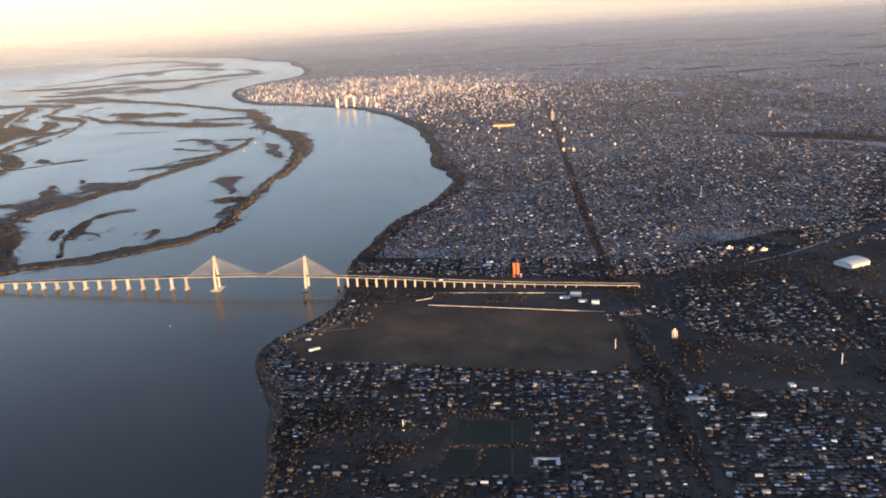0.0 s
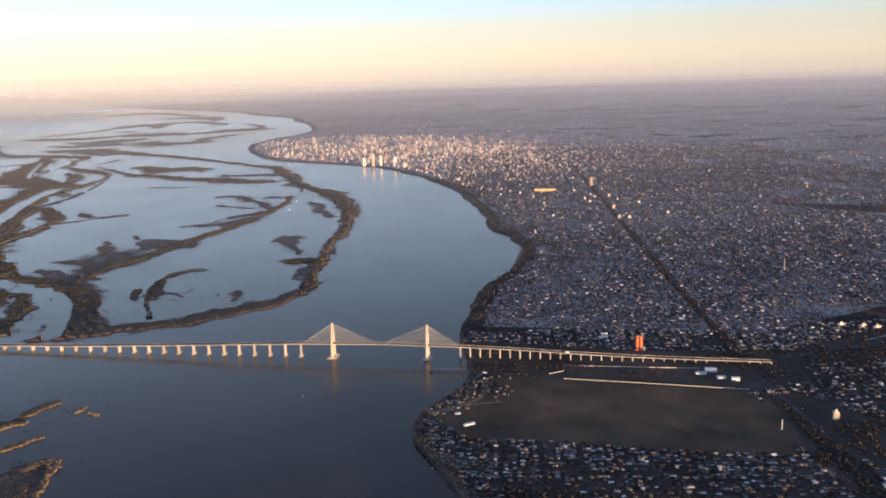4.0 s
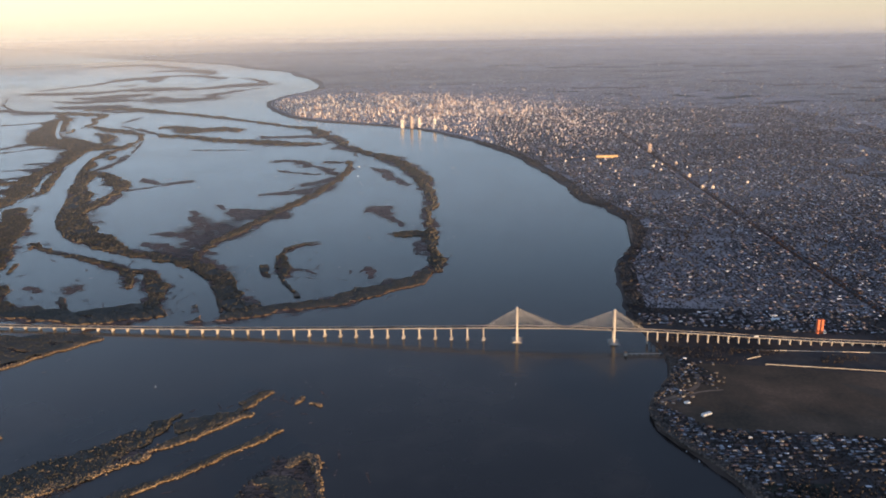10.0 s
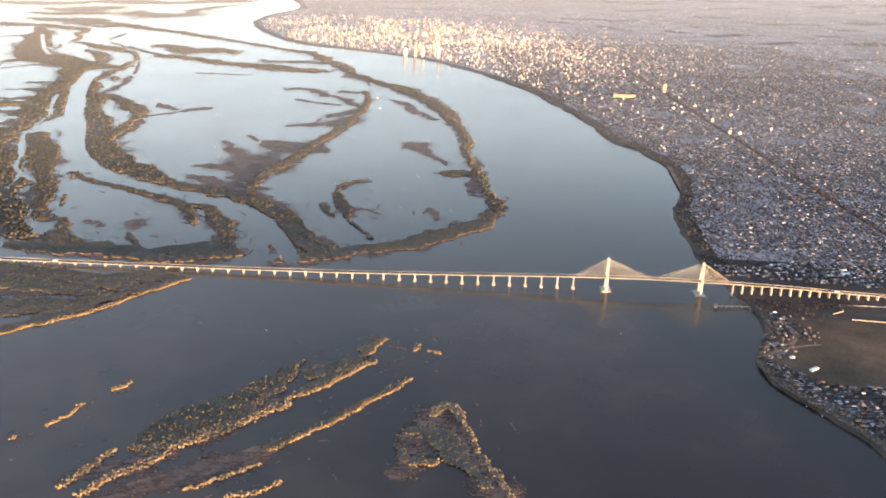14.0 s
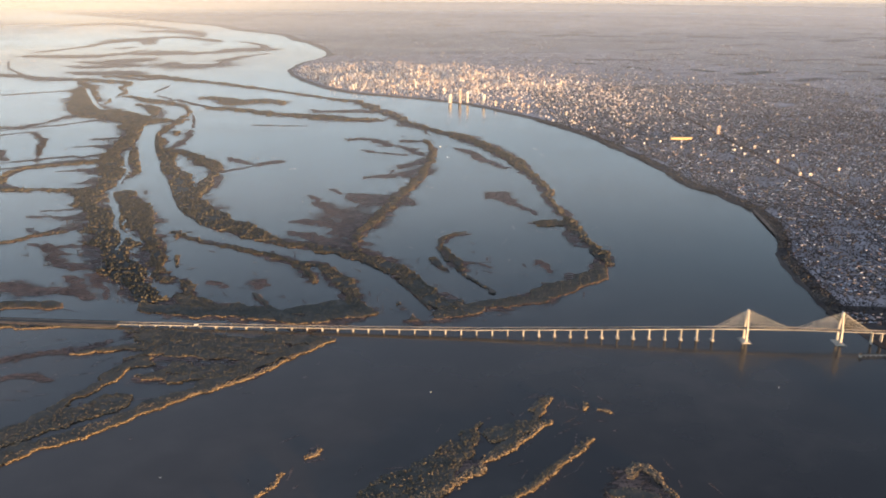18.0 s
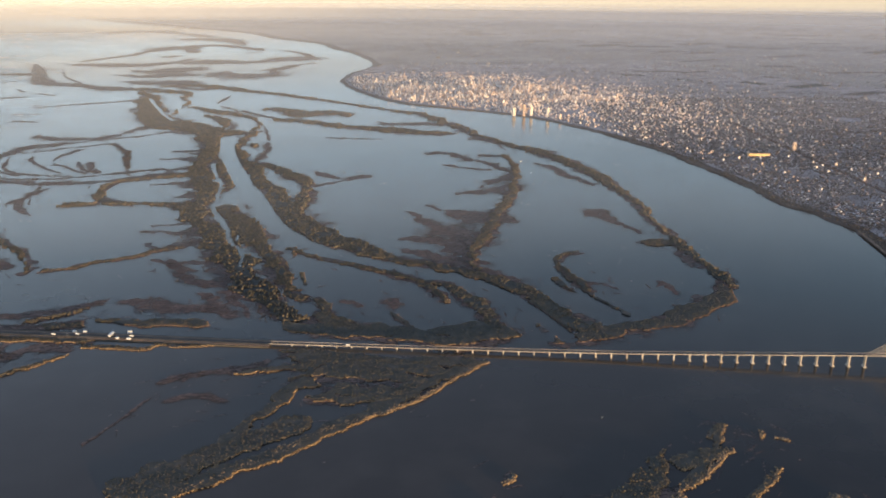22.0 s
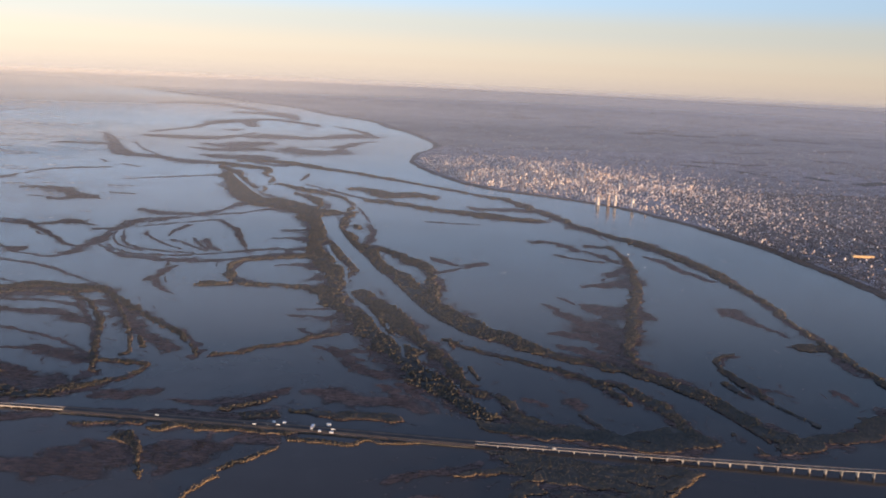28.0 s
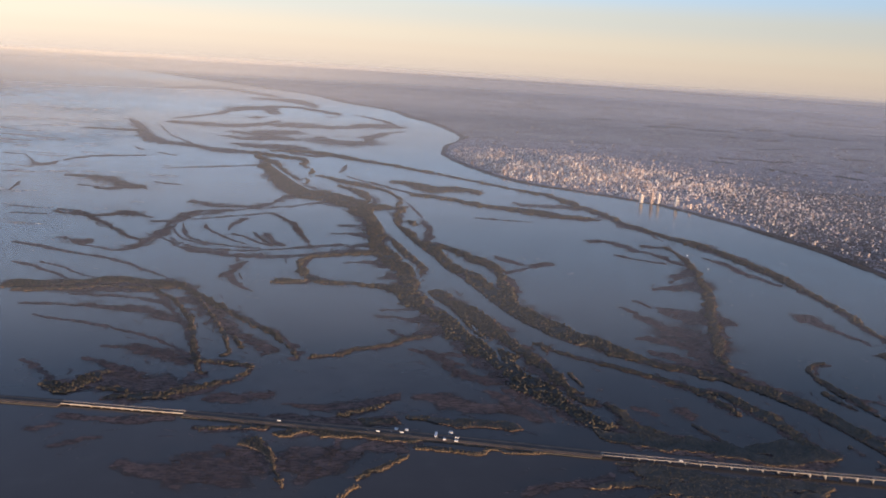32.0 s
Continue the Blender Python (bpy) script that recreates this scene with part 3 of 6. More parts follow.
def island(kind, pts, bushy=0.3, ragged=0.75, skirt=True):
    """A low island along a curved line of (x, y, width): ragged shores, open channels, and its woods or reeds."""
    ISLAND_COUNT[0] += 1
    seed = ISLAND_COUNT[0]
    far = sum(p[1] for p in pts) / len(pts)
    mean = sum(p[2] for p in pts) / len(pts)
    if kind == "T" and skirt and mean > 3 and 250 < far < 1000:
        island("M", [(x, y, w * 1.1) for x, y, w in pts], 0.2, 1.1, False)
    wooded = kind != "M"
    z = 0.11 + 0.0013 * seed if wooded else 0.02 + 0.0004 * seed
    r = np.random.RandomState(seed + 100)
    ISLAND_LINES.append(spline(pts, 4.0))
    grow = 0.88 if wooded else 1.0
    pts = [(x, y, w * grow + ((0.3 if wooded else 0.8) if far < 700 else 0.0)) for x, y, w in pts]
    wide = max(p[2] for p in pts)
    cell = 0.5 if far < 340 else 0.75 if far < 520 else 1.1 if far < 700 else 1.8 if far < 1000 else 3.0
    cell = min(cell, max(0.35, mean * 0.2))
    xs, ys = [p[0] for p in pts], [p[1] for p in pts]
    pad = wide * 0.9 + 2
    x0, y0 = min(xs) - pad, min(ys) - pad
    dx, dy = cell, cell * (1.3 if far < 700 else 2.0)
    gx, gy = np.meshgrid(np.arange(x0, max(xs) + pad, dx), np.arange(y0, max(ys) + pad, dy), indexing="ij")
    span = max(1.5, min(18.0, mean))
    wx = span * (0.30 * smooth_noise(gx, gy, 1.9 * span, seed) + 0.22 * smooth_noise(gx, gy, 0.6 * span, seed + 11))
    wy = span * (0.30 * smooth_noise(gx, gy, 1.9 * span, seed + 23) + 0.22 * smooth_noise(gx, gy, 0.6 * span, seed + 37))
    level = nearness(pts, gx, gy, x0, y0, dx, dy, wx, wy)
    streak = 0.6 * smooth_noise(gx * 0.3 + gy * 0.1, gy, 2.6 + 0.1 * span, seed + 5) + 0.5 * smooth_noise(gx, gy, 6.0, seed + 50)
    level = level + (0.22 if wooded else 0.5 * ragged) * streak
    for channel in CHANNELS:
        if min(q[0] for q in channel) < max(xs) and max(q[0] for q in channel) > min(xs) and min(q[1] for q in channel) < max(ys) and max(q[1] for q in channel) > min(ys):
            cut = nearness(channel, gx, gy, x0, y0, dx, dy, wx * 0.1, wy * 0.1)
            level = np.where(cut > 0, -1.0, level)
    inside = level > (0.0 if wooded else -0.25)
    jit = r.uniform(-0.4, 0.4, (2, *gx.shape)) * cell
    i, j = np.nonzero(inside[:-1, :-1] & inside[1:, :-1] & inside[1:, 1:] & inside[:-1, 1:])
    if len(i) < 2:
        return
    idx = np.arange(gx.size).reshape(gx.shape)
    quads = np.stack([idx[i, j], idx[i + 1, j], idx[i + 1, j + 1], idx[i, j + 1]], 1)
    used, inv = np.unique(quads, return_inverse=True)
    v = np.stack([(gx + jit[0]).ravel()[used], (gy + jit[1]).ravel()[used], z + 0 * used], 1)
    name = "island" if wooded else "marsh"
    me = mesh_from(name, v, inv.reshape(-1, 4), [M_BANK if wooded else M_MARSH])
    if kind == "M":
        covered(me, np.clip((level.ravel()[used] + 0.25) / 0.65, 0, 1))
    tagged(linked(name, me, None), LABELS[kind], name, kind="structure")
    area = len(i) * dx * dy
    if wooded:
        size = 0.44 if far < 262 else 0.52 if far < 340 else 0.68 if far < 520 else 1.0 if far < 700 else 1.3
        count = int(area * (7.5 if far < 262 else 5.0 if far < 340 else 2.5 if far < 520 else 0.95 if far < 800 else 0.5))
        pick = r.randint(0, len(i), max(3, count))
        xy = np.stack([gx[i[pick], j[pick]] + r.uniform(0, dx, len(pick)), gy[i[pick], j[pick]] + r.uniform(0, dy, len(pick))], 1)
        rim = 1 - np.clip(level[i[pick], j[pick]], 0, 1)
        glade = smooth_noise(xy[:, 0], xy[:, 1], 9.0, seed + 9) + 0.6 * smooth_noise(xy[:, 0], xy[:, 1], 2.5, seed + 19)
        xy = xy[glade + rim * 0.7 + r.uniform(-0.3, 0.3, len(xy)) > (-9 if kind == "G" else -0.45 if far < 262 else -0.25)]
        if far < 800:
            # tall rim growth where shores face the low sun, sunlight put into its colour
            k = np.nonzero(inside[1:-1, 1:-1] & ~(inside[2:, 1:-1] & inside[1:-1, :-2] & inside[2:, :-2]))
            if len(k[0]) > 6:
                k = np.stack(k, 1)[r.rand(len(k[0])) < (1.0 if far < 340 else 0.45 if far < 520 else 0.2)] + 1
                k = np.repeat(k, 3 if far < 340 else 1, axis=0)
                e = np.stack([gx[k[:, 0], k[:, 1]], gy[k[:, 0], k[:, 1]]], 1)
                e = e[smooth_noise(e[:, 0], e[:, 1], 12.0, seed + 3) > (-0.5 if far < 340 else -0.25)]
                if len(e) > 3:
                    tree_mass("reeds", e + r.uniform(-0.35, 0.35, e.shape), 0.02, 0.42 if far < 340 else 0.5 if far < 400 else 0.6, M_SUNRIM if far < 320 else M_RUSSET, False, "shore growth coloured gold for the low sun" if far < 320 else "russet shore growth coloured lighter for the low sun", "reeds", seed + 500)
        # G: a sunlit ridge, its gold put into the growth's colour
        if kind == "G":
            tree_mass("reeds", xy, 0.05, 0.5, M_SUNRIM, False, "tall growth coloured sunlit gold on a low mud bank", "reeds", seed)
            return
        if far < 215:
            xy = single_trees(xy, r)
        if len(xy) > 2:
            tree_mass("woodland", xy, 0.1, size, M_CROWN, False, "riverside willow woods, green and russet, on an island", "woods", seed)
    else:
        pick = r.randint(0, len(i), max(3, int(area * 0.3 * bushy)))
        xy = np.stack([gx[i[pick], j[pick]], gy[i[pick], j[pick]]], 1) + r.uniform(-0.5, 0.5, (len(pick), 2))
        tree_mass("shrubs", xy, 0.05, 0.4 if far < 600 else 0.8, M_SHRUB, "tiny", "sparse brown shrubs standing in flood water", "shrubs", seed)


island("M", [(-840, 1454, 10), (-798, 1383, 23.5), (-760, 1275, 24.4), (-719, 1179, 31.6), (-683, 1153, 38.2), (-645, 1131, 26.2), (-608, 1109, 44.6), (-571, 1106, 40.6), (-532, 1086, 22.5)])
island("M", [(-770, 1399, 2.3), (-722, 1269, 3.9), (-681, 1189, 7.7), (-646, 1136, 11.3)])
island("M", [(-757, 1438, 35.5), (-714, 1431, 54.3), (-663, 1429, 62.6), (-625, 1482, 28.8), (-598, 1567, 14.7)])
island("M", [(-772, 1496, 18), (-736, 1594, 27.3), (-716, 1705, 25.8), (-691, 1819, 93.5), (-650, 1783, 45.3), (-627, 1665, 18.2), (-653, 1595, 29.6)])
island("M", [(-691, 1819, 44.4), (-630, 1899, 63.7), (-577, 1868, 42.3), (-529, 1804, 49), (-495, 1736, 5.8), (-520, 1692, 22.2)])
island("M", [(-699, 2107, 101.2), (-659, 2119, 95.1), (-599, 2019, 56.2), (-563, 1914, 16.9)])
island("M", [(-988, 2330, 55.9), (-909, 2452, 111), (-796, 2353, 55.4), (-702, 2225, 55.2)])
island("M", [(-583, 1462, 37.6), (-563, 1495, 95.2), (-533, 1490, 80), (-499, 1488, 58.2), (-461, 1519, 63.6), (-422, 1563, 93.3), (-391, 1569, 66.9)])
island("M", [(-474, 1779, 17.2), (-443, 1741, 20.6), (-413, 1678, 25.8), (-391, 1592, 15.8)])
island("M", [(-509, 1331, 13), (-488, 1292, 68.1), (-466, 1286, 127.9), (-446, 1311, 48.3), (-418, 1402, 28.7), (-380, 1478, 17.9)])
island("M", [(-646, 1342, 24.6), (-607, 1318, 47.9), (-578, 1358, 77.6), (-556, 1397, 26.7)])
island("M", [(-650, 1280, 17.3), (-604, 1254, 35.6), (-571, 1277, 67.1)])
island("M", [(-616, 1190, 16.7), (-583, 1177, 48.8), (-545, 1179, 63.7), (-518, 1178, 25.1)])
island("M", [(-532, 1139, 9.9), (-498, 1099, 31.1), (-478, 1124, 15.8)])
island("M", [(-453, 973, 3.1), (-452, 1006, 6.5), (-450, 1036, 3.4)])
island("M", [(-419, 917, 8.4), (-394, 880, 9.4), (-359, 848, 10.2)])
island("M", [(-445, 950, 6.5), (-418, 910, 9), (-388, 874, 11.7), (-362, 844, 6.7)])
island("M", [(-272, 838, 7.2), (-260, 822, 18.5), (-238, 822, 28.6), (-215, 821, 28.7), (-201, 807, 15.9)])
island("M", [(-317, 748, 10.4), (-297, 745, 13), (-275, 742, 7.8)])
island("M", [(-253, 798, 10.4), (-236, 771, 15.7), (-222, 761, 12.8)])
island("M", [(-382, 810, 3.3), (-375, 772, 3.8), (-369, 737, 3.5)])
island("M", [(-370, 724, 5.6), (-365, 695, 7), (-367, 659, 6.5), (-371, 644, 4.6)])
island("M", [(-572, 760, 14.6), (-557, 750, 23.7), (-541, 743, 24.6), (-525, 747, 17), (-510, 761, 14.1), (-498, 793, 16.7), (-485, 815, 23)])
island("M", [(-563, 706, 14.4), (-553, 720, 15.7), (-539, 733, 12.7)])
island("M", [(-581, 672, 11.8), (-567, 671, 6.7), (-565, 646, 13.5), (-566, 621, 14.7), (-569, 599, 12.7), (-573, 588, 8.6)])
island("M", [(-570, 674, 11.5), (-562, 703, 14.4)])
island("M", [(-559, 617, 3.4), (-546, 598, 5.7), (-534, 589, 11.3), (-513, 582, 11.6), (-490, 580, 12.3), (-468, 582, 10.9), (-453, 589, 8.8), (-439, 600, 9), (-423, 608, 9.4)])
island("M", [(-557, 623, 2.4), (-541, 603, 4), (-523, 592, 5.9), (-500, 593, 4.9), (-478, 600, 4.9), (-456, 611, 6.5), (-432, 622, 8.3)])
island("M", [(-559, 672, 1.3), (-552, 649, 2.6), (-543, 625, 3.6), (-525, 609, 5), (-506, 602, 6.1), (-490, 600, 4.8)])
island("M", [(-562, 667, 1.3), (-557, 642, 1.7), (-545, 619, 2.4), (-525, 602, 3.1)])
island("M", [(-541, 672, 2.8), (-535, 652, 3.9), (-523, 637, 4.4), (-512, 622, 4), (-500, 612, 3.4)])
island("M", [(-514, 698, 7), (-519, 681, 5.5), (-519, 655, 3.2)])
island("M", [(-514, 642, 4.6), (-499, 628, 4.1), (-483, 609, 4.6)])
island("M", [(-500, 649, 2.7), (-491, 630, 4.1), (-482, 613, 4.8)])
island("M", [(-491, 649, 4), (-484, 627, 6.3), (-474, 611, 5.7)])
island("M", [(-484, 699, 4.5), (-474, 690, 4.9), (-471, 665, 3), (-461, 643, 4)])
island("M", [(-568, 688, 5.6), (-550, 708, 7.9), (-527, 731, 8.8), (-501, 747, 9.2), (-474, 770, 6.7), (-451, 793, 6.7)])
island("M", [(-561, 681, 4.1), (-542, 694, 6.2), (-514, 714, 6.5), (-489, 730, 6.8)])
island("M", [(-492, 563, 3), (-495, 542, 4.8), (-494, 525, 4.7), (-487, 510, 5.2), (-477, 497, 2.5)])
island("M", [(-491, 535, 1.1), (-487, 522, 1.1)])
island("M", [(-649, 588, 6.1), (-632, 581, 5.8), (-614, 573, 5.6), (-596, 565, 5.5), (-579, 558, 5.8), (-560, 543, 4.9), (-544, 529, 4.7), (-531, 520, 4)])
island("M", [(-662, 700, 7.4), (-644, 694, 6.8), (-627, 675, 3.5), (-614, 650, 2.7), (-603, 643, 3.5)])
island("M", [(-702, 705, 6.3), (-674, 702, 6.3)])
island("M", [(-690, 679, 4.2), (-665, 680, 4.2)])
island("M", [(-623, 607, 5.9), (-610, 597, 16.4), (-608, 608, 3.7)])
island("M", [(-612, 593, 4.5), (-596, 584, 4.9), (-579, 579, 6.3), (-570, 589, 8.8)])
island("M", [(-627, 539, 3.7), (-616, 533, 4.9), (-600, 521, 4.1), (-585, 508, 3.1)])
island("M", [(-614, 541, 2.8), (-597, 532, 3.2), (-582, 519, 2.9), (-569, 510, 3.2)])
island("M", [(-570, 479, 4.1), (-549, 479, 4.9), (-529, 474, 4.8), (-513, 462, 3.9)])
island("M", [(-592, 460, 3.8), (-577, 460, 3.7), (-559, 459, 4.6), (-538, 457, 4.4), (-519, 452, 4.5), (-505, 442, 4.1), (-497, 430, 3)])
island("M", [(-578, 441, 2.9), (-565, 437, 2.9), (-549, 433, 3.6), (-534, 427, 3.2), (-514, 417, 2.8), (-501, 407, 2.7), (-490, 395, 2.3)])
island("M", [(-528, 402, 3.6), (-515, 401, 3.8), (-500, 394, 4.3), (-489, 388, 3.1)])
island("M", [(-493, 453, 2.2), (-481, 436, 2.1), (-470, 420, 1.9)])
island("M", [(-532, 386, 3), (-523, 381, 5.6), (-513, 375, 5.1), (-504, 368, 3.7), (-495, 360, 1.7)])
island("M", [(-557, 382, 2.7), (-547, 373, 3.6), (-538, 363, 3.8)])
island("M", [(-483, 362, 6.3), (-479, 372, 6.4)])
island("M", [(-527, 316, 5), (-519, 321, 3)])
island("M", [(-516, 303, 2.3), (-511, 306, 3.7), (-506, 310, 2.8), (-501, 311, 1.4)])
island("M", [(-433, 304, 10.3), (-424, 304, 12), (-416, 309, 8.2)])
island("M", [(-416, 305, 2.9), (-422, 292, 5.1), (-427, 284, 3.4)])
island("M", [(-402, 472, 4.1), (-389, 473, 4), (-377, 478, 7.7)])
island("M", [(-408, 460, 3.9), (-395, 461, 5.8), (-383, 457, 7.6), (-371, 467, 11.3)])
island("M", [(-439, 659, 6), (-422, 662, 12.1), (-409, 661, 27.9)])
island("M", [(-437, 687, 6.5), (-419, 690, 17.4)])
island("M", [(-424, 620, 10.1), (-408, 626, 17.1)])
island("M", [(-425, 570, 4.5), (-410, 573, 12), (-396, 567, 19.3)])
island("M", [(-404, 538, 6.6), (-394, 546, 17.8)])
island("M", [(-395, 438, 2.5), (-386, 428, 6.8), (-377, 436, 7.8), (-365, 439, 10.3)])
island("M", [(-386, 412, 3.4), (-378, 406, 3.5), (-374, 399, 2.2)])
island("M", [(-372, 407, 4.6), (-359, 408, 6.2), (-348, 407, 7.8)])
island("M", [(-321, 611, 3.7), (-314, 596, 11.6), (-304, 586, 8.4)])
island("M", [(-318, 564, 6.6), (-301, 578, 5.1), (-284, 596, 4.8)])
island("M", [(-294, 589, 8.7), (-286, 592, 8.8)])
island("M", [(-626, 849, 8), (-602, 838, 7.9)])
island("M", [(-689, 813, 9.1), (-658, 799, 15.2), (-644, 826, 19.3), (-623, 809, 7.1)])
island("M", [(-657, 826, 9.2), (-632, 813, 13.6)])
island("M", [(-731, 770, 3), (-741, 815, 3.9)])
island("M", [(-830, 992, 9.4), (-807, 981, 6.7), (-780, 938, 7.8), (-767, 921, 18.4), (-759, 937, 9.6)])
island("M", [(-775, 869, 6.6), (-772, 886, 6.8)])
island("M", [(-840, 1284, 22.2), (-808, 1284, 29.3), (-778, 1282, 36.2)])
island("M", [(-764, 922, 5.5), (-738, 997, 11.7), (-690, 1026, 14.4)])
island("M", [(-640, 938, 7.8), (-603, 964, 12.2), (-552, 995, 12.7)])
island("M", [(-724, 1104, 3.6), (-705, 1075, 7)])
island("M", [(-680, 1062, 6), (-658, 1043, 8.8)])
island("M", [(-340, 357, 5.7), (-334, 346, 3.8), (-330, 336, 2.8)])
island("T", [(-550, 1132, 17.2), (-518, 1145, 23.7), (-486, 1127, 27.7), (-455, 1104, 25.4), (-417, 1074, 20.3), (-382, 1045, 14.8), (-341, 1000, 13.3), (-298, 953, 13.2), (-258, 918, 12.9), (-227, 883, 15.2), (-211, 840, 15.1), (-197, 802, 15), (-186, 758, 13.4), (-176, 722, 7.3)])
island("T", [(-566, 1078, 8.9), (-542, 1023, 20.6), (-521, 939, 28.7), (-497, 868, 37.3), (-472, 824, 44.3), (-449, 806, 45.7), (-428, 770, 31.5), (-411, 715, 22.6), (-405, 661, 17.3), (-403, 624, 15.5), (-395, 583, 19.2), (-388, 547, 17.7), (-385, 515, 17.7), (-378, 487, 16), (-369, 465, 17), (-360, 439, 18), (-350, 415, 14.9), (-341, 390, 17.7), (-332, 370, 16.6), (-324, 355, 14.6), (-317, 342, 14), (-310, 337, 9.5)])
island("T", [(-571, 1106, 22.3), (-538, 1078, 29.5), (-513, 1071, 19.4), (-497, 1015, 10.2), (-486, 950, 8.7), (-485, 890, 6.8)])
island("T", [(-475, 940, 11.1), (-452, 919, 18.3), (-430, 895, 21.9), (-408, 872, 11.4), (-393, 839, 7.3), (-386, 797, 4.8), (-393, 773, 4.2)])
island("T", [(-447, 883, 9), (-427, 853, 16.6), (-415, 814, 10.1), (-421, 777, 12.2), (-403, 776, 27.7)])
island("T", [(-388, 926, 23), (-370, 909, 24.2), (-355, 883, 31.9), (-328, 898, 29.8), (-311, 885, 20), (-308, 865, 4.1)])
island("T", [(-365, 853, 20), (-337, 834, 22.4), (-311, 816, 21.5), (-286, 796, 21.6), (-265, 786, 27.7), (-246, 774, 22.2), (-226, 768, 14.1), (-205, 767, 11.1)])
island("T", [(-407, 605, 12.8), (-423, 599, 10.9), (-441, 590, 9.9), (-454, 578, 6.9), (-454, 554, 5.1), (-449, 536, 9.1), (-435, 523, 9.7), (-418, 519, 9.7), (-400, 517, 12.1), (-390, 514, 19.2)])
island("T", [(-467, 519, 6.7), (-461, 523, 9.9), (-452, 524, 10.2)])
island("T", [(-607, 493, 13.8), (-589, 496, 16.6), (-573, 503, 14.6), (-556, 510, 12.1), (-542, 506, 10.2), (-528, 502, 16.9), (-518, 501, 9.9), (-499, 477, 6.4), (-483, 459, 6.7), (-465, 440, 5.5), (-454, 430, 4.8), (-447, 418, 2.8), (-441, 403, 2.4), (-441, 394, 2.1)])
island("T", [(-602, 483, 6.7), (-580, 488, 6.9), (-561, 495, 5.8), (-538, 494, 5.8), (-522, 483, 4.1), (-510, 466, 3.1), (-501, 447, 4.1), (-495, 426, 3.7), (-488, 402, 3), (-482, 381, 2.9), (-478, 372, 1.9)])
island("T", [(-506, 484, 1.8), (-493, 458, 1.7), (-485, 440, 1.8), (-477, 419, 2.2), (-472, 400, 2.1), (-474, 395, 3)])
island("T", [(-472, 420, 2.3), (-467, 406, 2.2)])
island("T", [(-537, 358, 7.9), (-526, 353, 10.4), (-524, 359, 9.5), (-522, 366, 9.9), (-518, 372, 4.6)])
island("T", [(-515, 354, 4.6), (-508, 354, 5.7), (-502, 349, 3.1), (-508, 346, 5.7)])
island("T", [(-458, 383, 1.3), (-458, 377, 2.4), (-461, 369, 4.1), (-469, 362, 5.7), (-477, 356, 8.1), (-485, 351, 8.1), (-493, 348, 9.2), (-500, 346, 8)])
island("T", [(-482, 388, 4.3), (-472, 386, 4.4), (-460, 383, 3.8)])
island("T", [(-468, 321, 3.7), (-458, 321, 3.8), (-443, 323, 3.4)])
island("T", [(-436, 318, 4.7), (-426, 321, 5.7), (-413, 319, 6.5), (-400, 318, 6.5), (-388, 316, 6.4)])
island("T", [(-386, 311, 3.6), (-375, 309, 3.6), (-365, 307, 3.5), (-359, 311, 2.7), (-350, 308, 2.2), (-340, 309, 2.2)])
island("T", [(-415, 336, 4.7), (-406, 342, 4.6), (-397, 349, 1.8)])
island("T", [(-406, 331, 7.1), (-395, 333, 6.1)])
island("T", [(-447, 312, 8.4), (-440, 304, 3.6), (-437, 293, 1.9), (-434, 286, 1.5), (-432, 280, 1.1)])
island("T", [(-407, 287, 2.5), (-401, 293, 3.8), (-394, 301, 3.4), (-391, 303, 1.7)])
island("T", [(-396, 653, 5), (-389, 626, 12.9), (-381, 601, 17.4), (-374, 575, 11.4), (-374, 556, 5.4)])
island("T", [(-371, 511, 9), (-363, 494, 15.9), (-352, 469, 17.3), (-341, 446, 14.7), (-332, 421, 11.9), (-325, 398, 10.5), (-321, 378, 8.1), (-317, 362, 8.2), (-311, 353, 6.7)])
island("T", [(-433, 397, 2.9), (-421, 402, 3.4), (-411, 411, 4.2), (-397, 417, 4.8), (-386, 428, 6.1), (-377, 433, 6)])
island("T", [(-385, 781, 9.8), (-389, 745, 8.3), (-390, 708, 9.3), (-383, 670, 11.2), (-376, 643, 11.2), (-366, 612, 12.8), (-357, 584, 13.8), (-349, 560, 14.1), (-342, 533, 19.7), (-334, 504, 25.9), (-323, 477, 23.9), (-312, 453, 23.7), (-302, 436, 19.7), (-288, 425, 14.5), (-273, 412, 12.5)])
island("T", [(-370, 639, 13.5), (-357, 632, 10.9), (-346, 612, 10.4), (-335, 593, 15.6), (-325, 574, 9.6), (-321, 543, 10.5), (-322, 505, 11.3)])
island("T", [(-382, 721, 5.8), (-377, 706, 6.6)])
island("M", [(-256, 496, 3.3), (-250, 483, 8.9), (-241, 464, 17.4), (-230, 446, 33), (-225, 435, 23.3)])
island("M", [(-236, 497, 5.1), (-227, 483, 20.2), (-216, 474, 30.2)])
island("M", [(-222, 536, 6.4), (-203, 547, 14.9), (-190, 557, 23.2)])
island("M", [(-205, 558, 3.8), (-195, 575, 10.2), (-183, 592, 14.9)])
island("M", [(-265, 442, 4.1), (-254, 441, 11.6), (-243, 432, 21), (-235, 417, 21.8)])
island("M", [(-261, 419, 7.2), (-250, 409, 14.2), (-239, 399, 18.7), (-232, 398, 17.3)])
island("M", [(-233, 673, 14.2), (-220, 673, 15.5), (-204, 649, 11.6), (-189, 626, 10.4), (-179, 605, 11.4)])
island("M", [(-225, 629, 7.3), (-211, 619, 7.5), (-195, 612, 7.6)])
island("M", [(-193, 739, 9.8), (-177, 727, 14.3), (-170, 702, 4.6), (-171, 665, 3.3)])
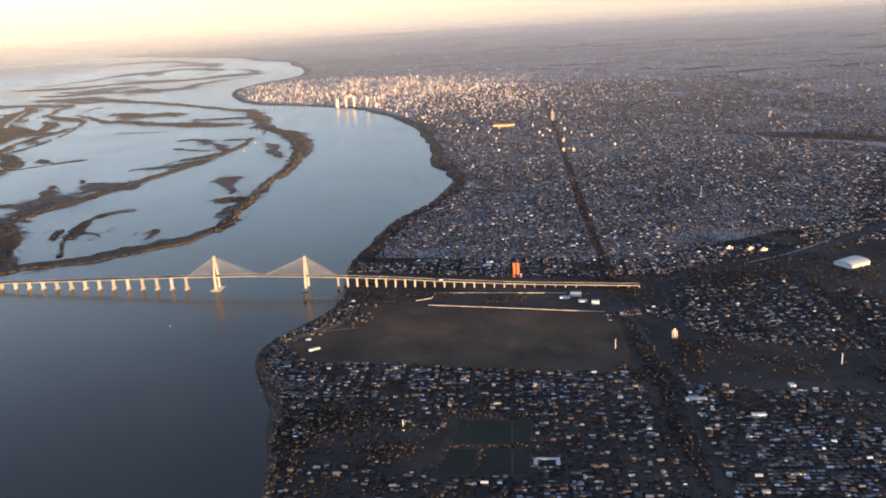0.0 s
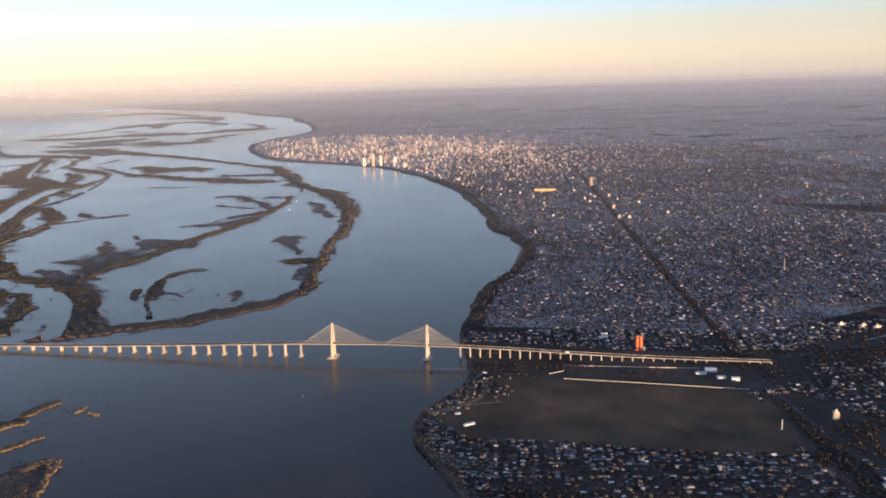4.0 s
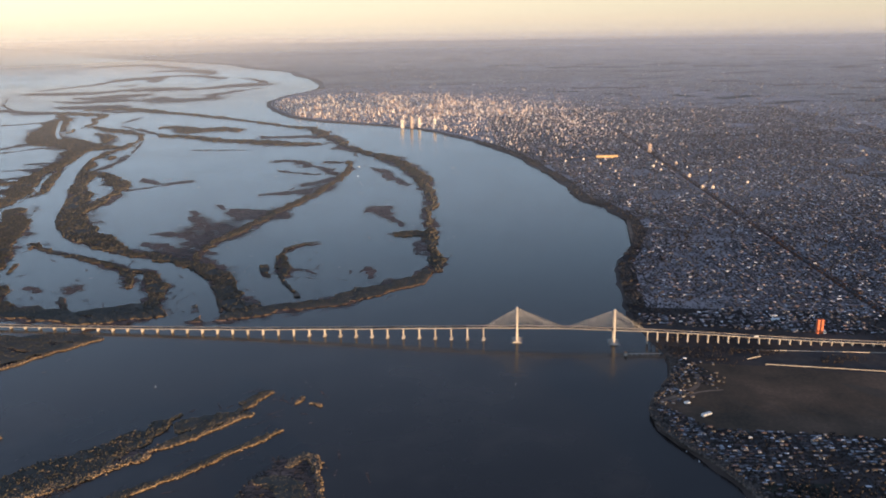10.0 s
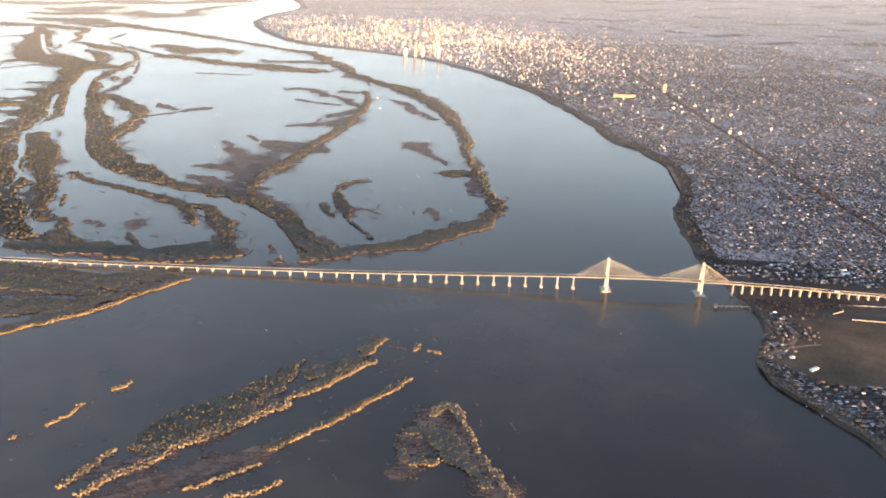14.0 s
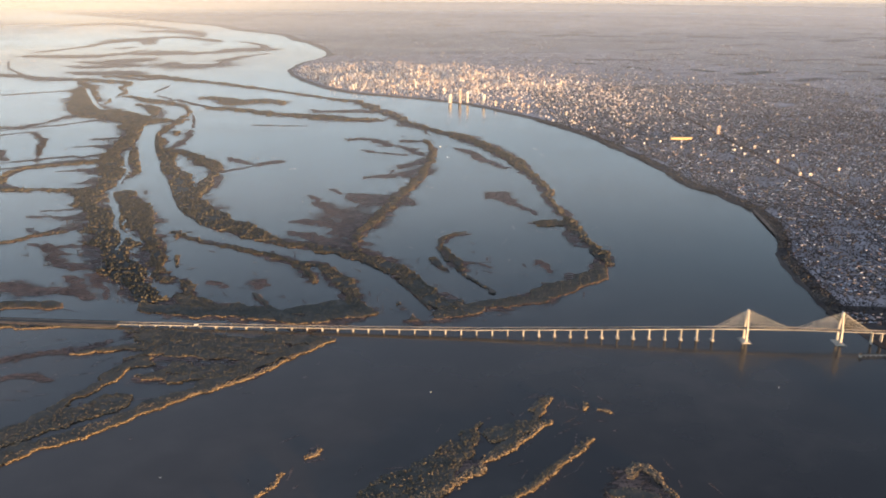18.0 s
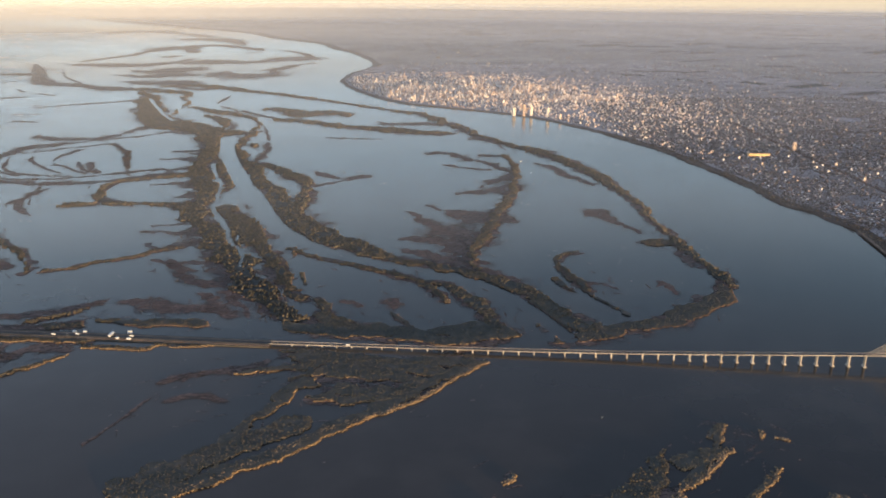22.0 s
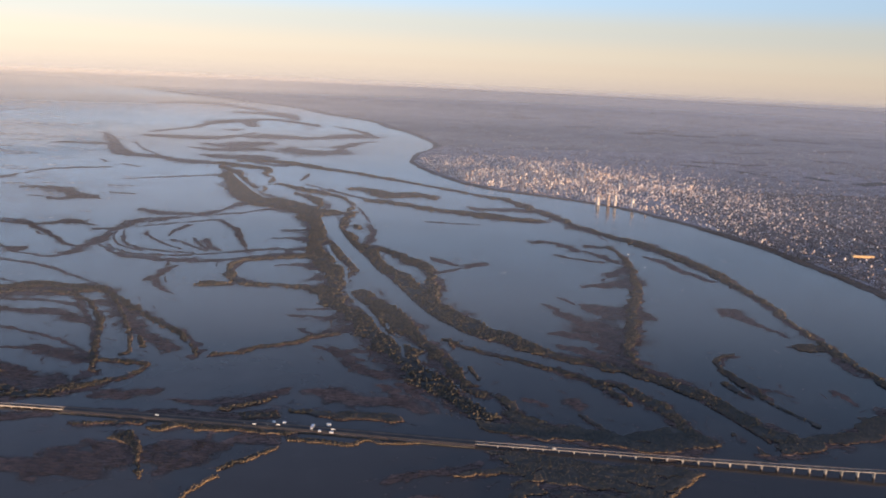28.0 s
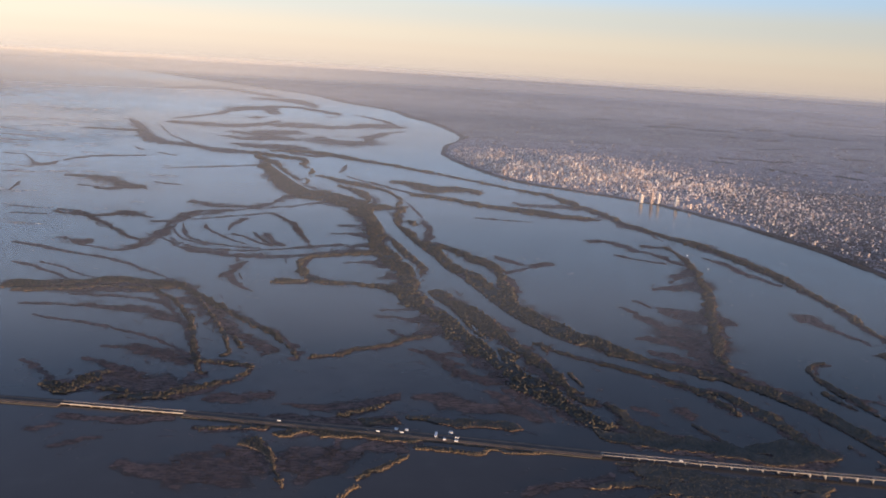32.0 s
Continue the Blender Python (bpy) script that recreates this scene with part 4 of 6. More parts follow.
island("M", [(-189, 666, 11.1), (-178, 661, 15.4)])
island("M", [(-154, 630, 9.1), (-144, 615, 10.8), (-140, 589, 7.7), (-128, 562, 6.6)])
island("M", [(-153, 482, 4.6), (-146, 488, 16.8), (-142, 472, 9.3), (-135, 458, 5.8), (-133, 444, 3)])
island("M", [(-188, 399, 2.6), (-182, 408, 3), (-174, 412, 2.3)])
island("M", [(-247, 511, 2.9), (-242, 505, 3.7), (-240, 497, 1.6)])
island("M", [(-293, 351, 4.4), (-285, 346, 4.4)])
island("M", [(-274, 348, 7.8), (-271, 347, 7.8)])
island("M", [(-149, 368, 3.3), (-146, 363, 3.4), (-146, 352, 2.8)])
island("T", [(-175, 665, 5.1), (-173, 632, 4.8), (-179, 583, 5.6), (-187, 549, 7.5), (-198, 512, 8.1), (-210, 473, 8.6), (-219, 446, 7.6), (-227, 421, 6.1), (-232, 403, 4.5), (-229, 390, 5.1)])
island("T", [(-295, 431, 10.7), (-283, 419, 11.2), (-266, 405, 11.8), (-250, 396, 10.3), (-235, 384, 9.5), (-220, 371, 16.4), (-212, 357, 15.4), (-208, 340, 11.9), (-203, 324, 12.3), (-196, 316, 12.1)])
island("T", [(-322, 426, 3.2), (-311, 415, 3.9), (-296, 404, 4), (-282, 394, 4.6), (-272, 385, 5), (-261, 376, 5.4), (-254, 365, 5.6), (-249, 350, 4.9)])
island("T", [(-272, 389, 3), (-259, 376, 3.7), (-246, 368, 6.2), (-238, 349, 9.4), (-233, 333, 8.8), (-233, 318, 8)])
island("T", [(-170, 721, 6.3), (-160, 701, 12.2), (-145, 680, 19.2), (-136, 656, 16.5), (-126, 618, 13.8), (-118, 579, 12.4), (-116, 541, 8.8), (-115, 506, 7.2), (-118, 466, 5.3), (-119, 443, 6.6), (-118, 422, 7.2), (-119, 402, 6.5), (-119, 385, 7.1), (-117, 372, 8.3), (-119, 360, 6.2)])
island("T", [(-131, 428, 11.4), (-123, 429, 15), (-119, 425, 7.8)])
island("T", [(-190, 393, 3), (-188, 382, 4.8), (-185, 370, 5.4), (-184, 359, 4.2)])
island("T", [(-196, 375, 4.1), (-193, 363, 3), (-191, 357, 2.4)])
island("T", [(-304, 355, 2.6), (-300, 345, 5.5), (-296, 335, 5), (-289, 329, 3.4)])
island("T", [(-320, 428, 1.4), (-319, 416, 1.9)])
island("T", [(-313, 388, 1.6), (-310, 373, 1.5)])
island("T", [(-317, 370, 3.1), (-313, 365, 3)])
island("T", [(-322, 406, 1.1), (-320, 395, 1)])
island("T", [(-197, 226, 2.3), (-203, 214, 8.3), (-211, 204, 13.7), (-220, 196, 13.8), (-228, 189, 9.7), (-233, 186, 3.9)])
island("M", [(-234, 176, 6.8), (-225, 184, 8), (-213, 195, 7.6), (-200, 205, 7)], 2.5, 0.5)
island("G", [(-239, 168, 2.4), (-235, 174, 3.2), (-229, 179, 3.4), (-223, 185, 3.6), (-213, 193, 3.8), (-202, 201, 3.3), (-194, 210, 2.4)])
island("T", [(-195, 209, 3.5), (-188, 217, 4.7), (-181, 225, 3.5), (-172, 240, 1.5)])
island("M", [(-232, 168, 6.5), (-223, 171, 8.9), (-213, 176, 9.1), (-203, 182, 6.6)], 2.0, 0.7)
island("M", [(-169, 172, 5.9), (-164, 183, 11.2), (-159, 193, 12), (-156, 180, 8.3), (-150, 164, 9)], 3.0, 0.7)
island("T", [(-202, 183, 2), (-193, 190, 3.6), (-181, 200, 3.2), (-168, 213, 1.5)])
island("T", [(-343, 217, 13), (-339, 222, 13.5), (-328, 228, 12.5), (-317, 238, 12.6), (-305, 248, 12.3)])
island("G", [(-339, 208, 2), (-335, 212, 2.1), (-325, 219, 2.2), (-314, 227, 2.3), (-302, 237, 2.6), (-289, 247, 2.7), (-275, 255, 2.6), (-264, 263, 2.3), (-253, 275, 2.0), (-240, 288, 1.4)])
island("G", [(-217, 189, 2), (-224, 186, 2.4), (-232, 186, 1.9)])
island("T", [(-179, 233, 2.1), (-175, 238, 2.3), (-171, 240, 1.3)])
island("T", [(-193, 220, 8.7), (-185, 223, 7), (-177, 226, 2.6)])
island("G", [(-191, 210, 1.5), (-185, 216, 2), (-176, 225, 2.1)])
island("T", [(-198, 184, 1.4), (-194, 189, 2), (-187, 194, 1.8), (-179, 203, 1.8), (-171, 209, 1.6), (-166, 215, 0.9)])
island("G", [(-245, 171, 1.6), (-242, 176, 2.4), (-237, 184, 1.7)])
island("M", [(-221, 172, 6.3), (-213, 178, 6.6), (-205, 182, 5.4)])
island("M", [(-244, 174, 4.4), (-237, 177, 6.8), (-232, 180, 4.6)])
island("G", [(-217, 169, 0.8), (-210, 173, 0.8), (-203, 177, 0.9)])
island("G", [(-208, 166, 1.4), (-202, 167, 1.4), (-197, 171, 1)])
island("G", [(-256, 196, 0.7), (-252, 201, 1), (-250, 206, 0.8)])
island("G", [(-244, 213, 1.2), (-241, 216, 1.5)])
island("G", [(-262, 190, 0.8), (-260, 192, 0.8)])
island("G", [(-161, 196, 2.4), (-157, 201, 3.6), (-154, 196, 2.3), (-153, 189, 1.7), (-152, 183, 1.5), (-151, 178, 1.6), (-149, 173, 1.6), (-147, 166, 1.3), (-146, 162, 1.2)])
island("T", [(-168, 190, 3.8), (-162, 187, 7.6), (-157, 182, 7.9), (-154, 173, 5.7), (-151, 167, 4.4)])
island("T", [(-171, 183, 1.9), (-168, 177, 2.3), (-162, 176, 2.6)])
island("G", [(-163, 232, 1.2), (-162, 235, 1.2)])
island("G", [(-160, 232, 0.6), (-156, 229, 0.9)])
island("M", [(-516, 360, 18.4), (-498, 357, 21.9), (-481, 356, 14.9)], 1.2, 1.0)
island("M", [(-522, 378, 5.6), (-504, 370, 6.4)], 1.2, 1.0)
island("M", [(-515, 402, 11.8), (-500, 396, 9.7), (-487, 387, 6.9)], 1.2, 1.0)
island("M", [(-472, 349, 5.4), (-458, 349, 11), (-446, 353, 5.7)], 1.2, 1.0)
island("M", [(-438, 344, 5.1), (-419, 343, 10.6), (-399, 351, 7.5), (-392, 356, 4.2)], 1.2, 1.0)
island("M", [(-440, 331, 6.7), (-417, 331, 8.6), (-396, 330, 7.6)], 3.0, 1.0)
island("T", [(-389, 336, 3.8), (-373, 333, 7.7), (-348, 330, 8.7)], skirt=False)
island("G", [(-417, 266, 2.1), (-413, 274, 2.4), (-408, 282, 2.6)])
island("M", [(-434, 301, 6.3), (-425, 292, 12.4), (-417, 297, 13.9), (-409, 302, 6.3)], 3.0, 0.9)
island("M", [(-466, 280, 8.2), (-460, 291, 19), (-449, 297, 17.9), (-441, 295, 8.4)], 1.2, 1.0)
island("M", [(-510, 480, 9.5), (-490, 452, 12.5), (-468, 420, 11.6), (-452, 399, 7.3)], 1.2, 1.0)
island("M", [(-525, 483, 4.1), (-504, 442, 3.1), (-485, 397, 2.7)], 1.2, 1.0)
island("M", [(-378, 412, 6.5), (-362, 385, 10.8), (-348, 376, 13.2)], 1.2, 1.0)
island("M", [(-707, 865, 22.6), (-675, 854, 28.3), (-633, 811, 14.6)], 1.2, 1.0)
island("M", [(-624, 687, 16.6), (-606, 695, 20.3), (-585, 687, 8.9)], 1.2, 1.0)
island("M", [(-661, 692, 7.7), (-628, 674, 6.7), (-578, 611, 3.2)], 1.2, 1.0)
island("M", [(-495, 723, 4.8), (-472, 678, 4.6), (-451, 602, 2.2)], 1.2, 1.0)
island("M", [(-572, 493, 19.9), (-550, 501, 27.4), (-525, 502, 19)], 1.2, 1.0)
island("M", [(-558, 461, 9.4), (-533, 458, 12.5), (-506, 441, 7.4)], 1.2, 1.0)
island("M", [(-500, 526, 5.6), (-495, 548, 6.2), (-499, 578, 2.9)], 1.2, 1.0)
island("M", [(-520, 327, 5.6), (-498, 325, 6.8), (-480, 328, 4)])
island("M", [(-458, 307, 4.4), (-450, 303, 6.9), (-442, 295, 4.7)])
island("M", [(-416, 303, 7.1), (-404, 310, 7.9), (-392, 308, 5.3)])
island("M", [(-383, 357, 8), (-364, 352, 14.8), (-346, 347, 10.2)])
island("M", [(-485, 293, 7.1), (-463, 288, 11.8), (-447, 283, 8)])
island("M", [(-354, 365, 5.9), (-345, 351, 8.2), (-338, 338, 6.3)])
island("M", [(-484, 334, 4), (-467, 332, 4), (-450, 333, 4.1)])
island("T", [(-311, 328, 8.9), (-297, 321, 15.4), (-284, 318, 11.9), (-271, 316, 8.7), (-258, 315, 8.8), (-245, 316, 14.4), (-234, 315, 18.9)])
island("T", [(-303, 336, 5), (-293, 326, 7.1), (-284, 321, 6.7)])
island("T", [(-208, 305, 5), (-195, 309, 9), (-174, 317, 11), (-155, 326, 12), (-138, 338, 11), (-125, 351, 8), (-121, 362, 7)])
island("T", [(-206, 308, 8), (-208, 331, 11), (-212, 345, 11)])
island("T", [(-272, 336, 2), (-264, 320, 2)])
island("T", [(-239, 288, 4), (-247, 283, 6), (-258, 277, 8), (-263, 269, 8), (-272, 261, 9), (-281, 253, 8), (-292, 245, 7), (-301, 236, 7), (-312, 229, 7), (-322, 222, 7), (-330, 216, 7), (-335, 212, 7)])
island("T", [(-308, 300, 8), (-291, 294, 10), (-274, 287, 11), (-258, 283, 9)])
island("T", [(-297, 265, 6), (-287, 271, 9), (-276, 267, 10), (-267, 266, 8)])
island("T", [(-300, 275, 7), (-308, 267, 7), (-314, 256, 6), (-319, 244, 5), (-326, 235, 6), (-333, 229, 8), (-341, 226, 9)])
island("T", [(-292, 262, 5), (-283, 264, 6), (-274, 268, 6), (-265, 274, 6)])
island("T", [(-304, 291, 6), (-289, 293, 7), (-272, 291, 7), (-256, 290, 6), (-244, 289, 4)])
island("T", [(-299, 283, 6), (-285, 281, 8), (-270, 278, 7)])
island("T", [(-327, 285, 3), (-313, 288, 4), (-301, 287, 5)])
island("T", [(-308, 280, 2.8), (-293, 287, 6.8), (-277, 284, 8.6), (-264, 274, 3.2)])
island("T", [(-313, 303, 2.4), (-293, 297, 3.9), (-272, 290, 4.6), (-248, 287, 4.7), (-240, 287, 1.9)])
island("T", [(-175, 329, 2.3), (-184, 353, 1.8), (-191, 380, 1.8), (-190, 400, 2.5), (-184, 410, 3.7), (-176, 414, 3.2)])
island("T", [(-271, 310, 8.5), (-259, 310, 9.4), (-245, 308, 13.5), (-236, 314, 13.5)])
island("M", [(-351, 279, 3), (-344, 284, 4), (-328, 287, 3), (-318, 294, 3)])
island("M", [(-350, 280, 4), (-336, 287, 4), (-319, 291, 4)])
island("M", [(-298, 277, 7), (-288, 279, 7), (-277, 283, 7), (-263, 283, 7), (-255, 285, 5)])
island("M", [(-347, 266, 3), (-337, 269, 4), (-327, 264, 2)])
island("M", [(-350, 278, 1), (-342, 285, 1.4), (-326, 287, 1.2)])
island("M", [(-364, 241, 0.7), (-356, 258, 0.9), (-352, 269, 0.6)])
island("M", [(-272, 332, 0.7), (-263, 318, 0.9)])
island("M", [(-180, 369, 1.7), (-170, 360, 1.2)])
island("M", [(-151, 362, 1.4), (-147, 368, 1.9)])

# ---- the cable-stayed bridge ----
AX0, AY0, SLOPE = -92.9, 275.0, -0.147
B_TURN = math.degrees(math.atan(SLOPE))
PROFILE = [(-318, 0.95), (-270, 1.2), (-228, 1.5), (-187, 2.1), (-146, 3.35), (-104, 4.75), (-77, 5.15), (-49, 4.7), (-30, 4.1), (-12, 3.2), (6, 2.5), (24, 2.1), (58, 1.7)]


def deck_z(x):
    return float(np.interp(x, [p[0] for p in PROFILE], [p[1] for p in PROFILE]))


def axis(x, side=0.0, z=0.0):
    c, s = math.cos(radians(B_TURN)), math.sin(radians(B_TURN))
    return Vector((x - side * s, AY0 + SLOPE * (x - AX0) + side * c, z))


bridge = thing("bridge", "long pale concrete cable-stayed bridge crossing the river", "bridge")
T1, T2 = -92.9, -60.4
EAST = [-104.3 - 5.55 * k for k in range(1, 38)]
WEST = [-49.3 + 3.3 * k for k in range(1, 31)]
STOPS = sorted(EAST + WEST + [-318, -104.3, -98.6, T1, -87.5, -82, -77, -71, -65.8, T2, -55, -49.3])


def deck_span(x0, x1):
    """One deck span: box girder, slab, edge parapets and road surface."""
    bm = bmesh.new()
    prof = [(-1.15, 0.0), (-1.15, 0.10), (-1.08, 0.10), (-1.08, 0.0), (1.08, 0.0), (1.08, 0.10), (1.15, 0.10), (1.15, 0.0), (1.15, -0.08), (0.62, -0.14), (0.5, -0.34), (-0.5, -0.34), (-0.62, -0.14), (-1.15, -0.08)]
    ring = []
    for x in (x0 + 0.004, x1 - 0.004):
        ring.append([bm.verts.new(axis(x, s, deck_z(x) + h)) for s, h in prof])
    n = len(prof)
    for k in range(n):
        bm.faces.new((ring[0][k], ring[0][(k + 1) % n], ring[1][(k + 1) % n], ring[1][k]))
    bm.faces.new(ring[0]), bm.faces.new(ring[1][::-1])
    bmesh.ops.recalc_face_normals(bm, faces=bm.faces)
    span = part("deck_span", bm, M_CONC_P, bridge)
    bm = bmesh.new()
    a, b = x0 + 0.01, x1 - 0.01
    bm.faces.new([bm.verts.new(axis(x, s, deck_z(x) + 0.006)) for x, s in ((a, -1.02), (b, -1.02), (b, 1.02), (a, 1.02))])
    part("road_surface", bm, M_ASPHALT, span, "grey asphalt carriageway")
    bm = bmesh.new()
    bm.faces.new([bm.verts.new(axis(x, s, deck_z(x) + 0.012)) for x, s in ((a, -0.03), (b, -0.03), (b, 0.03), (a, 0.03))])
    part("centre_line", bm, M_WHITE, span, "white painted centre line")


for x0, x1 in zip(STOPS[:-1], STOPS[1:]):
    deck_span(x0, x1)


def pier(x, wide, cap):
    z = deck_z(x) - 0.34
    foot = 0.0 if x < -47 else LAND_Z
    p = axis(x)
    if z - foot < 0.15:
        return
    ob = part("pier", boxed((-0.17, -wide, -0.4, 0.17, wide, z - foot - 0.18, 0.85), (-0.22, -wide * 1.15, z - foot - 0.18, 0.22, wide * 1.15, z - foot)), M_CONC_P, bridge)
    ob.matrix_basis = pose(p.x, p.y, foot, 0, 0, B_TURN)
    if cap:
        bm = boxed((-0.55, -1.2, -0.6, 0.55, 1.2, 0.3))
        bmesh.ops.bevel(bm, geom=[e for e in bm.edges if abs(e.verts[0].co.z - e.verts[1].co.z) > 0.1], offset=0.2, segments=2, affect="EDGES")
        ob = part("pile_cap", bm, M_CONC_P, bridge)
        ob.matrix_basis = pose(p.x, p.y, 0, 0, 0, B_TURN)


for x in EAST + [-104.3]:
    pier(x, 0.85, x > -170)
for x in [-49.3] + WEST:
    if x < 31 or x > 43:
        pier(x, 0.75, False)


def tower(x, top):
    p, dz = axis(x), deck_z(x)
    tw = part("tower_base", boxed((-1.3, -2.4, -0.8, 1.3, 2.4, 0.34), (-0.65, -1.85, 0.34, 0.65, 1.85, 0.5, 0.9)), M_CONC, bridge, "massive concrete pile cap")
    tw.matrix_basis = pose(p.x, p.y, 0, 0, 0, B_TURN)
    for s in (-1, 1):
        bm = bmesh.new()
        prev = None
        for z, off, rx, ry in ((0.2, 1.45, 0.42, 0.34), (dz * 0.55, 1.5, 0.40, 0.32), (dz - 0.3, 1.52, 0.36, 0.28), (dz + 1.8, 1.25, 0.33, 0.26), (top - 1.6, 0.55, 0.32, 0.25), (top, 0.34, 0.30, 0.24)):
            ring = [bm.verts.new((a * rx, s * off + b * ry, z)) for a, b in ((-1, -0.6), (-0.7, -1), (0.7, -1), (1, -0.6), (1, 0.6), (0.7, 1), (-0.7, 1), (-1, 0.6))]
            if prev:
                for k in range(8):
                    bm.faces.new((prev[k], prev[(k + 1) % 8], ring[(k + 1) % 8], ring[k]))
            prev = ring
        bm.faces.new(prev)
        bmesh.ops.recalc_face_normals(bm, faces=bm.faces)
        part("tower_leg", bm, M_CONC, tw)
    for z, half in ((dz - 0.62, 1.5), (top - 1.9, 0.62)):
        part("cross_beam", boxed((-0.3, -half, z - 0.22, 0.3, half, z + 0.22)), M_CONC, tw)
    part("tower_head", boxed((-0.34, -0.62, top, 0.34, 0.62, top + 0.35, 0.8)), M_CONC, tw)
    # stays: two planes, fourteen each way
    for way, reach in ((-1, 11.2 if x < -80 else 15.8), (1, 15.8 if x < -80 else 11.0)):
        for k in range(14):
            xe = x + way * reach * (k + 1.2) / 15.2
            zt = top - 3.6 * (1 - k / 13.0) ** 1.1 - 0.1
            off = 0.42 + 0.75 * (top - zt) / 6
            for s in (-1, 1):
                bm = bmesh.new()
                r = 0.02 if k < 13 else 0.04
                rod(bm, axis(x + way * 0.3, s * off, zt), axis(xe, s * 1.1, deck_z(xe) + 0.06), r, r, 5)
                part("stay_cable", bm, M_STAY, bridge)
    # boat fender beside the pile cap
    part("fender", boxed((-1.75, -2.9, -0.5, -1.5, 2.9, 0.07), (1.5, -2.9, -0.5, 1.75, 2.9, 0.07)), M_CONC, tw, "low concrete ship fender")
    return tw


tower(T1, 11.7)
tower(T2, 11.6)

# causeway east of the bridge
ROAD_E = [(-318, 308.6, 1), (-330, 310.4, 1), (-380, 318.6, 1), (-430, 325.8, 1), (-476, 332.6, 1), (-524, 338.2, 1), (-600, 346, 1), (-760, 364, 1), (-1200, 410, 1)]
ROAD_1 = [q for q in ROAD_E if q[0] >= -476]
ROAD_2 = [q for q in ROAD_E if q[0] <= -524]
for run in (ROAD_1, ROAD_2):
    ribbon("embankment", run, 6.5, 0.35, M_BANK, "grassy causeway embankment across the flood plain", "embankment", 0.5)
    ribbon("road", run, 2.3, 0.62, M_ASPHALT, "grey two-lane causeway road", "road", 0.25)
    for s in (-1.9, 1.9):
        ribbon("verge", [(x, y + s, w) for x, y, w in run], 1.1, 0.42, M_SOIL, "bare earth road verge", "verge", 0.12)


def relief_bridge():
    """The low bridge where the flood passes under the causeway."""
    ob = thing("relief_bridge", "low pale concrete relief bridge in the causeway", "bridge", (-476, 332.6, 0.5), math.degrees(math.atan2(5.6, -48)))
    n, length = 12, math.hypot(48, 5.6)
    for k in range(n):
        a, b = k * length / n + 0.01, (k + 1) * length / n - 0.01
        sp = part("deck_span", boxed((a, -1.15, 0.0, b, 1.15, 0.22), (a, -1.15, 0.22, b, -1.05, 0.34), (a, 1.05, 0.22, b, 1.15, 0.34)), M_CONC_P, ob)
        part("road_surface", boxed((a, -1.0, 0.22, b, 1.0, 0.228)), M_ASPHALT, sp, "grey asphalt carriageway")
        if k:
            part("pier", boxed((a - 0.15, -0.9, -0.9, a + 0.15, 0.9, 0.0)), M_CONC_P, ob)


relief_bridge()
HW = [(56, 260, 1), (75, 265, 1), (95, 273, 1), (130, 294, 1), (183, 334, 1), (253, 381, 1), (319, 435, 1), (420, 520, 1)]
ribbon("road", HW, 2.6, LAND_Z + 0.02, M_ASPHALT, "grey highway curving through the suburbs", "road", 0.02)
ribbon("verge", [(90, 274, 1), (110, 284, 1), (128, 297, 1)], 0.5, LAND_Z + 0.03, M_CONC, "pale concrete highway barrier", "barrier", 0.1)
ribbon("verge", [(132, 302, 1), (160, 324, 1)], 0.4, LAND_Z + 0.03, M_CONC, "pale concrete highway barrier", "barrier", 0.1)

# ---- town ----
GRID = radians(-3.6)
CG, SG = math.cos(GRID), math.sin(GRID)


def to_world(u, v):
    return 43 + u * CG - v * SG, 267 + u * SG + v * CG


BANK_LINE = spline(BANK + BANK_FAR, 6)[:, :2]


def bank_x(y):
    return np.interp(y, BANK_LINE[:, 1], BANK_LINE[:, 0])


def in_poly(x, y, poly):
    inside = np.zeros(np.shape(x), bool)
    for (xa, ya), (xb, yb) in zip(poly, poly[1:] + poly[:1]):
        hit = ((ya > y) != (yb > y)) & (x < (xb - xa) * (y - ya) / (yb - ya + 1e-9) + xa)
        inside ^= hit
    return inside


OPEN = [FIELD, [(-11, 170), (8, 168), (5.5, 145), (-14, 146)], [(-22, 164), (-11, 162), (-14, 149), (-23, 148)], [(-49, 180), (-31, 179), (-33, 168), (-48, 169)], [(48, 204), (100, 197), (92, 179), (46, 183)],
        [(125, 252), (235, 305), (265, 228), (140, 188)], [(-38, 246), (34, 231), (58, 240), (60, 266), (20, 268), (-48, 285), (-48, 260)],
        [(230, 470), (300, 500), (420, 480), (330, 440)],
        [(34, 135), (42, 135), (44, 171), (46, 196), (58, 213), (47, 230), (36, 229), (33, 197), (36, 177)],
        [(44, 215), (58, 213), (72, 206), (96, 192), (90, 174), (56, 179), (43, 189)],
        [(55, 262), (77, 274), (111, 290), (139, 277), (125, 248), (115, 259), (99, 258), (79, 254), (56, 251)],
        [(105, 262), (99, 221), (96, 194), (101, 194), (104, 221), (110, 262)],
        [(183, 565), (254, 562), (300, 485), (290, 440), (255, 460), (215, 511)],
        [(-48, 179), (-27, 178), (-20, 158), (-34, 152), (-50, 158)]]
HW_LINE = spline(HW, 4)[:, :2]
AVE = [(43, 262, 1), (47, 346, 1), (54, 447, 1), (69, 674, 1), (80, 830, 1)]
RAIL = [(x, y, 1) for x, y in ((106, 330), (108, 418), (114, 483), (120, 580), (130, 690), (163, 778))]
AVE_LINE, RAIL_LINE = spline(AVE, 3)[:, :2], spline(RAIL, 3)[:, :2]


